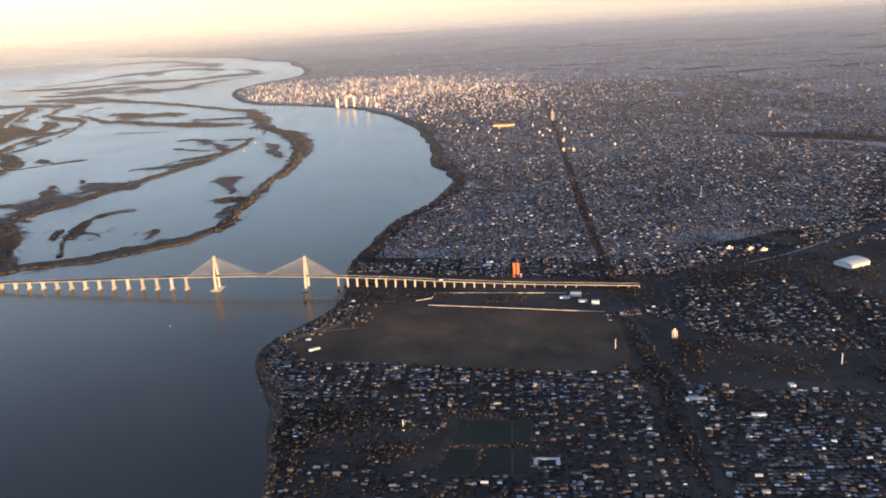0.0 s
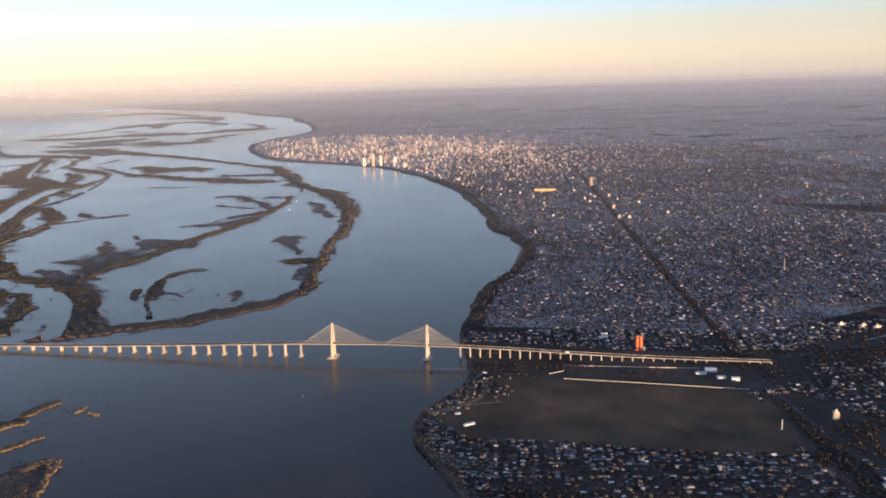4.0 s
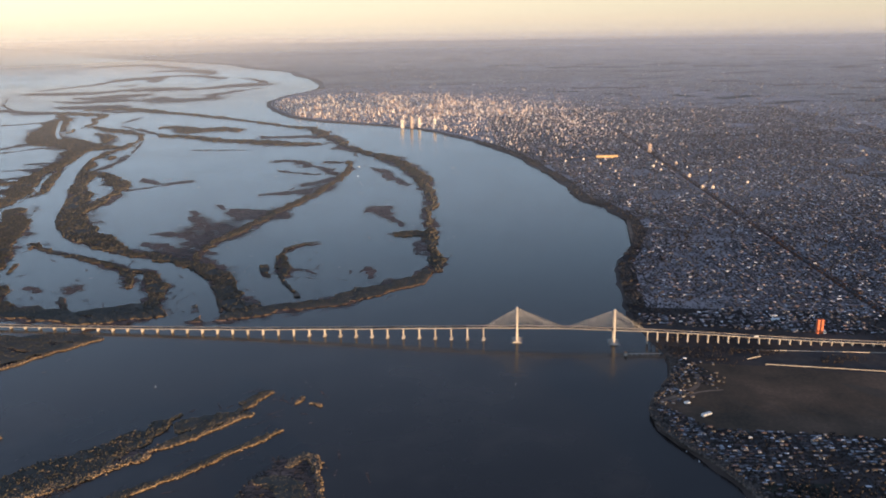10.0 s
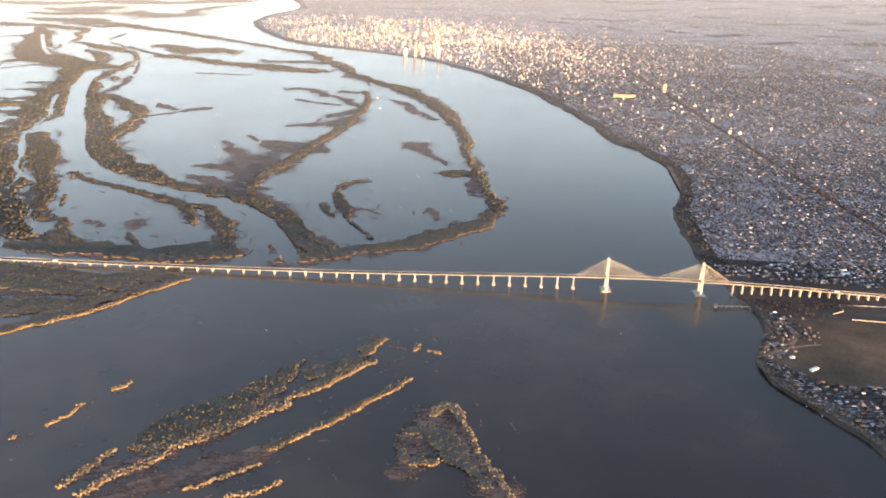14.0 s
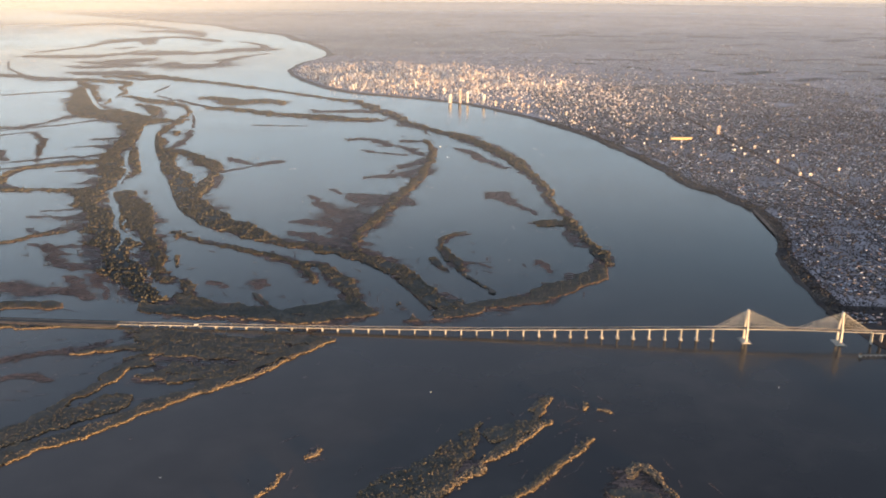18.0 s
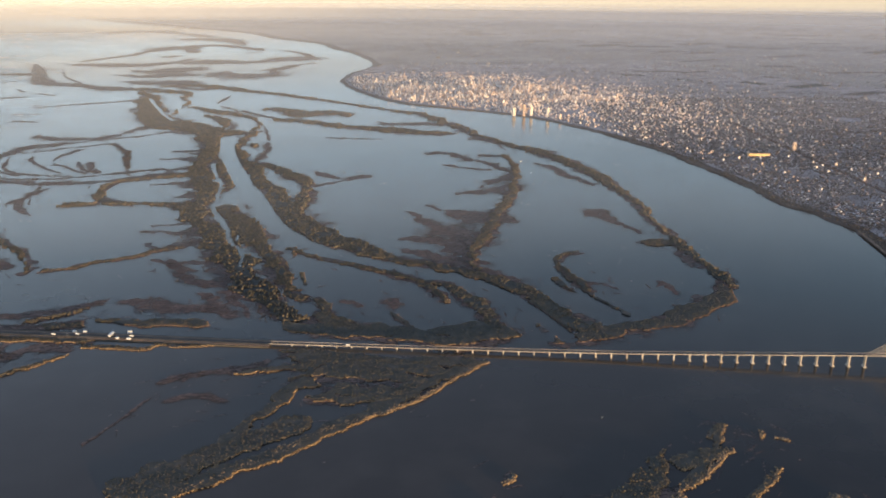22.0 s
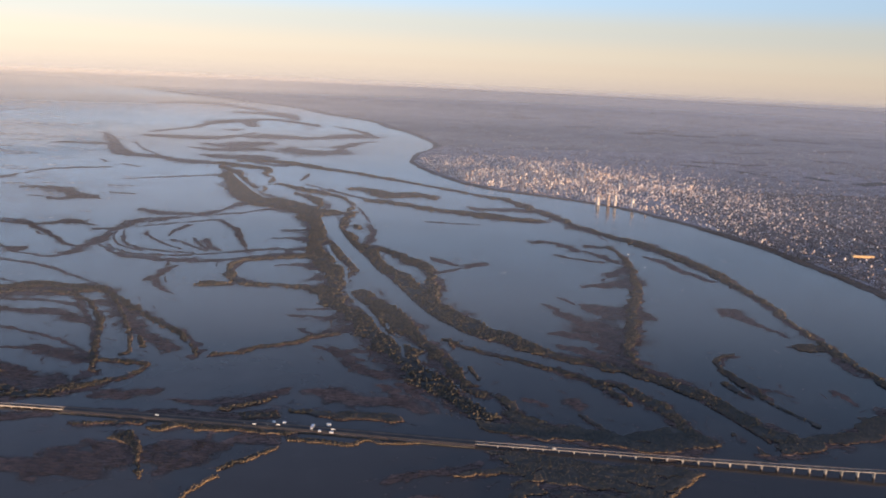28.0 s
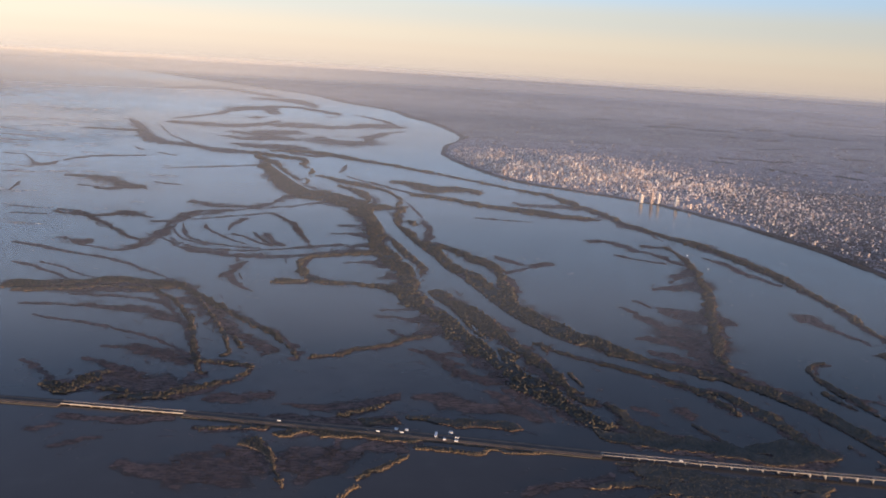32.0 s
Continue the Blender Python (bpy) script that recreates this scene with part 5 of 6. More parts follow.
def free_land(x, y, margin):
    ok = x > bank_x(y) + margin
    for poly in OPEN:
        ok &= ~in_poly(x, y, poly)
    d = np.full(np.shape(x), 99.0)
    for a, b in HW_LINE:
        d = np.minimum(d, np.hypot(x - a, y - b))
    e = np.full(np.shape(x), 99.0)
    for gap, line in ((1.6, AVE_LINE), (2.6, RAIL_LINE)):
        for a, b in line:
            e = np.minimum(e, np.hypot(x - a, y - b) - gap)
    return ok & (d > 3.0) & (e > 0)


def house_mass(name, x, y, w, d, h, turn, gable, label, roof=None):
    """Many small houses in one mesh: walls and roofs."""
    def put(bv, bf, mi, sel):
        sc = np.stack([w[sel], d[sel], h[sel]], 1)
        v, f = scattered(bv, bf, np.stack([x[sel], y[sel], np.full(sel.sum(), LAND_Z)], 1), sc, turn[sel])
        return v, f, np.tile(mi, sel.sum())
    b = np.array([(-.5, -.5, 0), (.5, -.5, 0), (.5, .5, 0), (-.5, .5, 0), (-.5, -.5, 1), (.5, -.5, 1), (.5, .5, 1), (-.5, .5, 1)])
    sides = [(0, 1, 5, 4), (1, 2, 6, 5), (2, 3, 7, 6), (3, 0, 4, 7)]
    # flat roof: a slab of its own, set in behind a parapet
    flat_v = np.vstack([b, [(-.46, -.46, .93), (.46, -.46, .93), (.46, .46, .93), (-.46, .46, .93)]])
    flat_f = np.array(sides + [(8, 9, 10, 11)])
    flat_m = np.array([0, 0, 0, 0, 1])
    gab_v = np.vstack([b, [(-.54, -.54, .96), (.54, -.54, .96), (.54, 0, 1.45), (-.54, 0, 1.45), (-.54, .54, .96), (.54, .54, .96)]])
    gab_f = np.array(sides + [(8, 9, 10, 11), (11, 10, 13, 12)])
    gab_m = np.array([0, 0, 0, 0, 1, 1])
    vs, fs, ms, off = [], [], [], 0
    for bv, bf, bmi, sel in ((flat_v, flat_f, flat_m, ~gable), (gab_v, gab_f, gab_m, gable)):
        if sel.any():
            v, f, mi = put(bv, bf, bmi, sel)
            vs.append(v), fs.append(f + off), ms.append(mi)
            off += len(v)
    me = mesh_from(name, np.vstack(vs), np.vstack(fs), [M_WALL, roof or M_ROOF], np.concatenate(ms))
    return tagged(linked(name, me, None), label, "houses", kind="stuff")


def suburbs():
    r = np.random.RandomState(7)
    HX, TX, ST = [], [], []
    us = np.cumsum(r.uniform(7.6, 12.0, 60)) - 130
    for bu in range(len(us) - 1):
        u0, wu = us[bu], us[bu + 1] - us[bu] - 1.3
        vs = np.cumsum(r.uniform(7.0, 13.0, 100)) - 160 + r.uniform(-5, 5)
        for bv in range(len(vs) - 1):
            v0, wv = vs[bv], vs[bv + 1] - vs[bv] - 1.3
            cx, cy = to_world(u0 + wu / 2, v0 + wv / 2)
            if cx < bank_x(cy) - 3 or cy > 1010 or cx > 330:
                continue
            ok = free_land(np.array([cx]), np.array([cy]), 4.0)[0]
            out = max(0.0, (cx - 130) / 230) + max(0, (cy - 700) / 900)
            if cy < 300:
                out += max(0.0, (cx - 62) / 42)
            dens = 0.95 - 0.6 * out + 0.9 * noise.noise((cx * 0.022, cy * 0.022, 3)) + r.uniform(-0.22, 0.22)
            if cx < 0 and cy < 186:
                dens *= 0.4
            if ok:
                ST.append((u0 - 0.9, v0, wv))
            if dens < 0.1:
                continue
            # rows of lots along the streets
            su, sv = (1.05, 1.25) if cy < 262 else (1.1, 1.3) if cy < 420 else (1.12, 1.36) if cy < 650 else (1.3, 1.55)
            uu, vv = np.meshgrid(np.arange(0.3, wu, su), np.arange(0.3, wv, sv))
            uu, vv = uu.ravel() + r.uniform(-0.16, 0.16, uu.size), vv.ravel() + r.uniform(-0.12, 0.12, uu.size)
            yard = np.minimum(np.minimum(uu, wu - uu), np.minimum(vv, wv - vv))
            keep = r.rand(uu.size) < min(1.0, dens) * np.where(yard < 2.0, 0.92, 0.62)
            HX.append(np.stack(to_world(u0 + uu[keep], v0 + vv[keep]), 1))
            m = int(wu * wv * r.uniform(0.12, 0.55) * (0.6 if cy > 480 else 1.6 if cy > 330 else 3.6))
            tu, tv = r.uniform(-1.0, wu + 0.5, m), r.uniform(-1.0, wv + 0.5, m)
            TX.append(np.stack(to_world(u0 + tu, v0 + tv), 1))
    Hs, Ts = np.vstack(HX), np.vstack(TX)
    Hs = Hs[free_land(Hs[:, 0], Hs[:, 1], 2.2)]
    park = smooth_noise(Hs[:, 0], Hs[:, 1], 34, 77) > 0.52
    belt = Hs[:, 0] < bank_x(Hs[:, 1]) + 3.5 + np.where(Hs[:, 1] > 300, 2.5, 0) + np.where((Hs[:, 1] > 430) & (Hs[:, 1] < 700), 6, 0)
    Hs = Hs[~park & ~belt]
    # small shacks crowded along the shore and round the end of the pasture
    huts = []
    for cx, cy, sx, sy, n in ((-57, 226, 2.6, 5, 45), (-47, 243, 4.5, 3.5, 70), (-40, 237, 3, 3, 35), (-51, 232, 3, 4, 45), (-58, 212, 2, 6, 30), (-55, 196, 2.5, 7, 60), (-48, 184, 3, 6, 50), (-44, 172, 2.5, 6, 40)):
        p = np.stack([cx + r.normal(0, sx, n), cy + r.normal(0, sy, n)], 1)
        huts.append(p[p[:, 0] > bank_x(p[:, 1]) + 1.6])
    Hs = np.vstack([Hs] + huts)
    Ts = Ts[free_land(Ts[:, 0], Ts[:, 1], 0.8)]
    # squares and parks under trees
    px, py = r.uniform(-60, 330, 60000), r.uniform(262, 1000, 60000)
    grove = (smooth_noise(px, py, 34, 77) > 0.5) & (px > bank_x(py) + 4) & free_land(px, py, 0.8)
    Ts = np.vstack([Ts, np.stack([px, py], 1)[grove]])
    # the wooded river bluff
    yb = r.uniform(150, 760, 20000)
    xb = bank_x(yb) + 0.6 + np.abs(r.normal(0, 3.2, 20000)) * np.where(yb > 300, 1.0, 0.7) * np.where((yb > 430) & (yb < 700), 3.2, 1.0)
    low = r.uniform(110, 300, 5000)
    bluff = np.vstack([np.stack([xb, yb], 1)[:14000], np.stack([bank_x(low) - 0.3 + np.abs(r.normal(0, 1.6, 5000)), low], 1)])
    xb, yb = bluff.T
    bluff = bluff[free_land(xb, yb, 0.5) & (smooth_noise(xb, yb, 14, 91) + 0.7 * smooth_noise(xb, yb, 4, 92) > -0.15)]
    near = (Hs[:, 1] < 196) & (Hs[:, 0] < 78)
    return Hs, Ts, bluff, near, ST


H, T, BLUFF, NEAR_H, STREET = suburbs()


def houses():
    r = np.random.RandomState(9)
    rest = H[~NEAR_H]
    far = rest[:, 1] > 420
    for k, sel in enumerate((rest[:, 1] < 262, ~far & (rest[:, 1] >= 262), far & (rest[:, 0] < 120), far & (rest[:, 0] >= 120))):
        p = rest[sel]
        n = len(p)
        grow = 1.0 if k < 2 else 1.15
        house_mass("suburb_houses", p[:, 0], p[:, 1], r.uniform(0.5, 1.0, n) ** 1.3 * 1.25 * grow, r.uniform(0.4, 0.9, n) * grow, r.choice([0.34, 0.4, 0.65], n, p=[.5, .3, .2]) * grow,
                   GRID + r.normal(0, 0.05, n), r.rand(n) < 0.3, "dense low suburb houses with pale flat roofs" if k else "close-built near houses, roofs toned darker for shade", None if k else M_NEARROOF)


houses()


def town_trees():
    k = T[:, 1] < 330
    tree_mass("garden_trees", T[k], LAND_Z, 0.5, M_TOWNTREE, False, "dark street and garden trees between houses", seed=21)
    tree_mass("garden_trees", T[~k], LAND_Z, 0.8, M_TOWNTREE, "tiny", "dark street and garden trees across the suburbs", seed=22)
    tree_mass("bank_woods", BLUFF, LAND_Z - 0.2, 0.8, M_BLUFF, False, "brown bare woods along the river bluff", seed=23)


town_trees()


def cottage_variants():
    """Six small houses with their own walls, roof, windows, door and tank."""
    r = random.Random(4)
    made = []
    for k in range(6):
        w, d, h = r.uniform(0.8, 1.5), r.uniform(0.6, 1.0), (0.3, 0.34, 0.5)[k % 3]
        ob = thing("house", "small suburban house with plastered walls and pale roof", "house", (0, 0, -50), group="suburban houses")
        part("wall", boxed((-w / 2, -d / 2, -0.05, w / 2, d / 2, h)), M_WALL_OB, ob)
        bm = bmesh.new()
        if k % 2:
            a, b = w / 2 + 0.06, d / 2 + 0.06
            v = [bm.verts.new(p) for p in ((-a, -b, h + .004), (a, -b, h + .004), (a, b, h + .004), (-a, b, h + .004), (-a, 0, h + 0.26), (a, 0, h + 0.26))]
            for f in ((0, 1, 5, 4), (2, 3, 4, 5), (1, 2, 5), (3, 0, 4), (3, 2, 1, 0)):
                bm.faces.new([v[i] for i in f])
        else:
            box(bm, -w / 2 - 0.03, -d / 2 - 0.03, h + 0.004, w / 2 + 0.03, d / 2 + 0.03, h + 0.05)
            box(bm, -w / 2, d / 2 - 0.06, h + 0.05, w / 2, d / 2, h + 0.12)
        part("roof", bm, M_ROOF_OB, ob)
        part("door", boxed((-0.05, -d / 2 - 0.012, 0, 0.05, -d / 2 - 0.002, 0.21)), M_BARK, ob)
        for s in (-0.3, 0.3):
            part("window", boxed((s * w - 0.07, -d / 2 - 0.012, 0.1, s * w + 0.07, -d / 2 - 0.002, 0.22)), M_GLASSY, ob)
        if k in (0, 3):
            bm = bmesh.new()
            rod(bm, (w * 0.2, d * 0.2, h + 0.05), (w * 0.2, d * 0.2, h + 0.2), 0.07, 0.07, 8)
            part("water_tank", bm, M_METAL, ob, "small roof water tank")
        made.append(ob)
    return made


def near_houses():
    r = random.Random(5)
    base = cottage_variants()
    pts = H[NEAR_H]
    order = np.argsort(pts[:, 1])
    used = 0
    for i in order[:300]:
        ob = base[r.randrange(6)]
        m = pose(pts[i, 0], pts[i, 1], LAND_Z, 0, 0, math.degrees(GRID) + r.choice((0, 90, 180, 270)) + r.uniform(-3, 3))
        if used < 6:
            base[used].matrix_basis = m
        else:
            copy_thing(ob, m)
        used += 1
    rest = pts[order[300:]]
    q = np.random.RandomState(6)
    n = len(rest)
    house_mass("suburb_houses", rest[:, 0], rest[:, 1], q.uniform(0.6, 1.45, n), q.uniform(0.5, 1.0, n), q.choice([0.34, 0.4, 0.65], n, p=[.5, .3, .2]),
               GRID + q.normal(0, 0.05, n), q.rand(n) < 0.35, "close-built near houses, roofs toned darker for shade", M_NEARROOF)


near_houses()

# ---- city centre ----
CITY = [(-318, 1230), (-280, 1310), (-190, 1320), (-100, 1330), (-20, 1300), (120, 1200), (230, 1080), (260, 940), (190, 820), (60, 720), (-15, 640), (-95, 838), (-190, 932), (-262, 1005), (-300, 1100)]


def downtown():
    r = np.random.RandomState(11)
    n = 90000
    x, y = r.uniform(-325, 260, n), r.uniform(640, 1335, n)
    heart = np.exp(-(((x + 200) / 115) ** 2 + ((y - 1080) / 150) ** 2)) + 0.6 * np.exp(-(((x + 60) / 80) ** 2 + ((y - 1040) / 110) ** 2)) + 0.2 * np.exp(-(((x - 20) / 110) ** 2 + ((y - 900) / 110) ** 2))
    heart = np.clip(heart, 0, 1) * (1 + 0.6 * smooth_noise(x, y, 40, 15))
    keep = in_poly(x, y, CITY) & (r.rand(n) < 0.012 + 0.70 * heart) & (x > bank_x(y) + 9)
    x, y, heart = x[keep], y[keep], np.clip(heart[keep], 0, 1.1)
    h = 0.6 + r.gamma(1.25, 1.15, len(x)) * (0.22 + 0.8 * heart)
    w, d = r.uniform(0.6, 1.5, len(x)), r.uniform(0.6, 1.4, len(x))
    return x, y, w, d, np.minimum(h, 6.5)


def highrise(x, y, w, d, h, rz, label="pale high-rise apartment block in the city centre", mat=None):
    ob = thing("apartment_building", label, "high-rise", (x, y, LAND_Z), rz, "city towers")
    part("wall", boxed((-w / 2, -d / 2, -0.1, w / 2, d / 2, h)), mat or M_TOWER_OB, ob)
    part("roof", boxed((-w / 2 + 0.08, -d / 2 + 0.08, h, w / 2 - 0.08, d / 2 - 0.08, h + 0.12)), M_FLATROOF, ob)
    part("lift_house", boxed((-w * 0.2, -d * 0.2, h + 0.12, w * 0.2, d * 0.2, h + 0.5)), mat or M_TOWER_OB, ob)
    for k in (-0.25, 0.25):
        part("window_band", boxed((k * w - 0.12 * w, -d / 2 - 0.02, 0.4, k * w + 0.12 * w, -d / 2 - 0.004, h - 0.3)), M_GLASSY, ob)
    return ob


def city():
    x, y, w, d, h = downtown()
    near = np.argsort(np.hypot(x + 200, y - 400))
    rr = random.Random(8)
    for i in near[:240]:
        highrise(x[i], y[i], w[i], d[i], h[i], math.degrees(GRID) + rr.choice((0, 90)))
    rest = near[240:]
    b = np.array([(-.5, -.5, 0), (.5, -.5, 0), (.5, .5, 0), (-.5, .5, 0), (-.5, -.5, 1), (.5, -.5, 1), (.5, .5, 1), (-.5, .5, 1)])
    f = np.array([(0, 1, 5, 4), (1, 2, 6, 5), (2, 3, 7, 6), (3, 0, 4, 7), (4, 5, 6, 7)])
    v, q = scattered(b, f, np.stack([x[rest], y[rest], np.full(len(rest), LAND_Z)], 1), np.stack([w[rest], d[rest], h[rest]], 1), np.full(len(rest), GRID))
    tagged(linked("city_blocks", mesh_from("city_blocks", v, q, [M_TOWER]), None), "dense pale high-rise city centre, its colour warmed for low sun", "city", kind="stuff")
    # lone mid-rise blocks between the centre and the bridge
    q = np.random.RandomState(14)
    n = 190
    Y = 520 + 420 * q.rand(n) ** 0.7
    X = bank_x(Y) + 12 + np.abs(q.normal(0, 75, n))
    v, e = scattered(b, f, np.stack([X, Y, np.full(n, LAND_Z)], 1), np.stack([q.uniform(0.6, 1.4, n), q.uniform(0.6, 1.0, n), q.uniform(0.8, 2.2, n)], 1), np.full(n, GRID))
    tagged(linked("city_blocks", mesh_from("city_blocks", v, e, [M_TOWER]), None), "scattered pale mid-rise blocks, their colour warmed for low sun", "city", kind="stuff")
    # low fabric of the centre and the outer suburbs
    r = np.random.RandomState(12)
    n = 170000
    X, Y = r.uniform(-340, 1300, n), 640 + 2000 * r.rand(n) ** 1.3
    dens = np.exp(-np.maximum(0, Y - 1100) / 700) * np.exp(-np.maximum(0, X - 250) / 600)
    dens = dens * (0.55 + 0.6 * smooth_noise(X, Y, 90, 3)) * np.clip((Y - 640) / 200 + (X > 330), 0, 1)
    keep = (r.rand(n) < dens) & (X > bank_x(Y) + 8)
    X, Y = X[keep], Y[keep]
    n = len(X)
    house_mass("outer_suburbs", X, Y, r.uniform(0.8, 2.0, n), r.uniform(0.8, 1.8, n), r.choice([0.35, 0.5, 0.8], n, p=[.6, .3, .1]), np.full(n, GRID), r.rand(n) < 0.2, "far pale suburbs spreading over the plain")
    n = 9000
    X, Y = r.uniform(-250, 1500, n), 500 + 2500 * r.rand(n) ** 1.2
    keep = (X > bank_x(Y) + 40) & (r.rand(n) < np.clip(0.25 + 0.9 * smooth_noise(X, Y, 70, 41), 0.04, 1)) & ((X > 150) | (Y > 1200))
    X, Y = X[keep], Y[keep]
    n = len(X)
    house_mass("far_sheds", X, Y, r.uniform(1.2, 4.6, n) * (0.6 + Y / 2500), r.uniform(1.0, 2.6, n) * (0.6 + Y / 2500), r.uniform(0.7, 1.4, n), r.uniform(0, 3.1, n), r.rand(n) < 0.3, "large pale industrial sheds far over the plain")
    n = 10000
    X, Y = r.uniform(-330, 900, n), 640 + 1500 * r.rand(n) ** 1.3
    keep = (X > bank_x(Y) + 2) & (smooth_noise(X, Y, 60, 31) > -0.25)
    tree_mass("city_trees", np.stack([X[keep], Y[keep]], 1), LAND_Z, 1.5, M_TOWNTREE, "tiny", "dark parks and street trees of the city", seed=24)


city()
for x, y, w, h in ((-133.4, 871, 3.0, 8.0), (-123.6, 867, 2.6, 11.5), (-115.6, 869, 2.4, 10.5), (-100.1, 858, 2.8, 9.5), (-90, 845, 2.2, 5.0)):
    highrise(x, y, w, w * 0.8, h, 20, "tall pale riverside tower at the water's edge")
highrise(69.3, 672.5, 2.6, 2.0, 7.0, -4, "lone pale tower at the head of the avenue")
for x, y in ((59, 520), (65, 518), (64, 560), (71, 610)):
    highrise(x, y, 1.7, 1.1, 2.3, -4, "orange-lit apartment slab beside the avenue")
for x, y in ((90, 291), (97, 289), (101, 287)):
    highrise(x, y, 2.6, 1.0, 0.9, 20, "low apartment slab beside the highway")
highrise(50, 211, 1.3, 1.0, 2.2, 0, "small block lit orange by the low sun")

# avenue with russet trees
ribbon("road", AVE, 2.2, LAND_Z + 0.012, M_ASPHALT, "straight tree-lined avenue", "road")


def avenue_trees():
    r = np.random.RandomState(31)
    p = spline(AVE, 0.9)[:, :2]
    pts = []
    for s in (-1.5, -0.6, 1.5):
        pts.append(p + np.array([s, 0]) + r.normal(0, 0.25, p.shape))
    q = np.vstack(pts)
    tree_mass("avenue_trees", q[r.rand(len(q)) < 0.85], LAND_Z, 0.95, M_REDTREE, "tiny", "russet avenue trees in winter leaf", seed=32)


avenue_trees()


def tree_rows(name, runs, mat, size, label, seed, spread=0.5, step=0.6):
    r = np.random.RandomState(seed)
    q = np.vstack([spline(run, step)[:, :2] for run in runs])
    tree_mass(name, q + r.normal(0, spread, q.shape), LAND_Z, size, mat, "tiny", label, seed=seed)


tree_rows("tree_row", [[(47, 192), (51, 197), (55, 203)], [(59, 179), (72, 175), (86, 170)], [(62, 164), (72, 162), (81, 160)], [(54, 161), (53, 152)], [(-3.9, 156.2), (-4.8, 151), (-5.6, 146.4)], [(-11.2, 157), (-12.6, 152), (-13.8, 147)]],
          M_REDTREE, 0.6, "russet winter trees lining suburban plots", 51)
tree_rows("tree_row", [[(70, 218), (71, 213), (72, 209)], [(40, 232), (39, 194), (40, 167), (38, 136)], [(111, 252), (106, 209)], [(-30, 173), (-23, 167)], [(31, 190), (4, 194), (-25, 201)]],
          M_TOWNTREE, 0.75, "dark eucalyptus rows beside roads and fields", 52, 0.7, 0.5)
tree_rows("tree_row", [RAIL], M_TOWNTREE, 1.2, "dark belt of trees along a railway", 53, 1.2, 0.8)
tree_rows("scrub", [[(-46, 258), (-38, 255), (-28, 249)], [(-48, 263), (-30, 258), (-10, 256)], [(0, 247), (8, 248), (14, 249)], [(-44, 270), (-30, 272), (-10, 268)], [(30, 262), (45, 264), (60, 268)]],
          M_SHRUB, 0.6, "brown leafless scrub below the viaduct", 54, 1.6, 0.12)

tree_rows("tree_row", [[(56, 170), (67, 169.5), (77, 169)], [(63, 157.5), (72, 157), (82, 157)], [(-33, 160), (-27, 157), (-21, 154)], [(-11, 157.6), (-2, 157), (6.2, 156.3)], [(47, 176), (52, 175), (56, 175)], [(58, 160), (58, 152), (60, 146)]],
          M_REDTREE, 0.75, "russet winter trees lining suburban plots", 55, 0.35, 0.4)


def thickets(name, spots, mat, size, label, seed):
    """Loose clumps of trees round a few places: x, y, spread, count."""
    r = np.random.RandomState(seed)
    q = np.vstack([np.array([x, y]) + r.normal(0, 1, (n, 2)) * np.array([sx, sy]) for x, y, sx, sy, n in spots])
    tree_mass(name, q[q[:, 0] > bank_x(q[:, 1]) + 1], LAND_Z, size, mat, "tiny", label, seed=seed)


thickets("grove", [(-40, 172, 5, 4, 420), (-44, 163, 3, 5, 200), (-28, 170, 4, 4, 160), (71, 214, 3, 1.5, 120), (36, 188, 1.5, 2, 60), (38, 160, 1.5, 14, 260), (41, 190, 1.5, 12, 240), (84, 262, 12, 4, 420), (118, 262, 8, 8, 300), (103, 240, 1.6, 14, 220), (100, 205, 2, 10, 160), (120, 215, 10, 16, 420), (95, 182, 4, 4, 160)],
         M_TOWNTREE, 0.8, "dark evergreen grove among open lots", 61)
thickets("grove", [(51, 200, 2.5, 6, 150), (60, 205, 6, 3, 110), (75, 190, 8, 5, 120), (77, 249, 5, 3, 150), (70, 258, 6, 2, 120), (-25, 158, 4, 3, 120), (100, 275, 8, 4, 160), (45, 246, 5, 5, 140)],
         M_SHRUB, 0.75, "brown leafless winter grove among open lots", 62)
thickets("grove", [(240, 530, 26, 10, 420), (275, 470, 14, 14, 380), (225, 540, 20, 10, 340), (185, 570, 18, 6, 120), (260, 505, 26, 7, 200), (310, 480, 20, 9, 200), (200, 760, 60, 5, 300), (330, 700, 80, 6, 360), (150, 880, 60, 6, 260), (420, 900, 110, 8, 380), (300, 1050, 120, 8, 320), (190, 270, 26, 14, 300), (230, 260, 16, 20, 260)],
         M_TOWNTREE, 1.3, "dark belt of far woods beyond the suburbs", 63)


def streets():
    bm = bmesh.new()
    for u, v0, wv in STREET:
        pts = [to_world(u + s, v) for v, s in ((v0 - 1.3, -0.25), (v0 - 1.3, 0.25), (v0 + wv, 0.25), (v0 + wv, -0.25))]
        if pts[0][1] < 262 and pts[0][0] > bank_x(pts[0][1]) + 5 and pts[2][0] > bank_x(pts[2][1]) + 5:
            bm.faces.new([bm.verts.new((*p, LAND_Z + 0.008)) for p in pts])
    for p0, p1 in (((37, 130), (43, 205)), ((43, 205), (41, 250)), ((100, 190), (114, 263))):
        d = Vector((p1[0] - p0[0], p1[1] - p0[1])).normalized()
        n = Vector((-d.y, d.x)) * 0.7
        bm.faces.new([bm.verts.new((p[0] + s * n.x, p[1] + s * n.y, LAND_Z + 0.016)) for p, s in ((p0, -1), (p1, -1), (p1, 1), (p0, 1))])
    bmesh.ops.recalc_face_normals(bm, faces=bm.faces)
    tagged(part("street", bm, M_ASPHALT), "grid of grey suburban streets", "street", kind="structure")


streets()

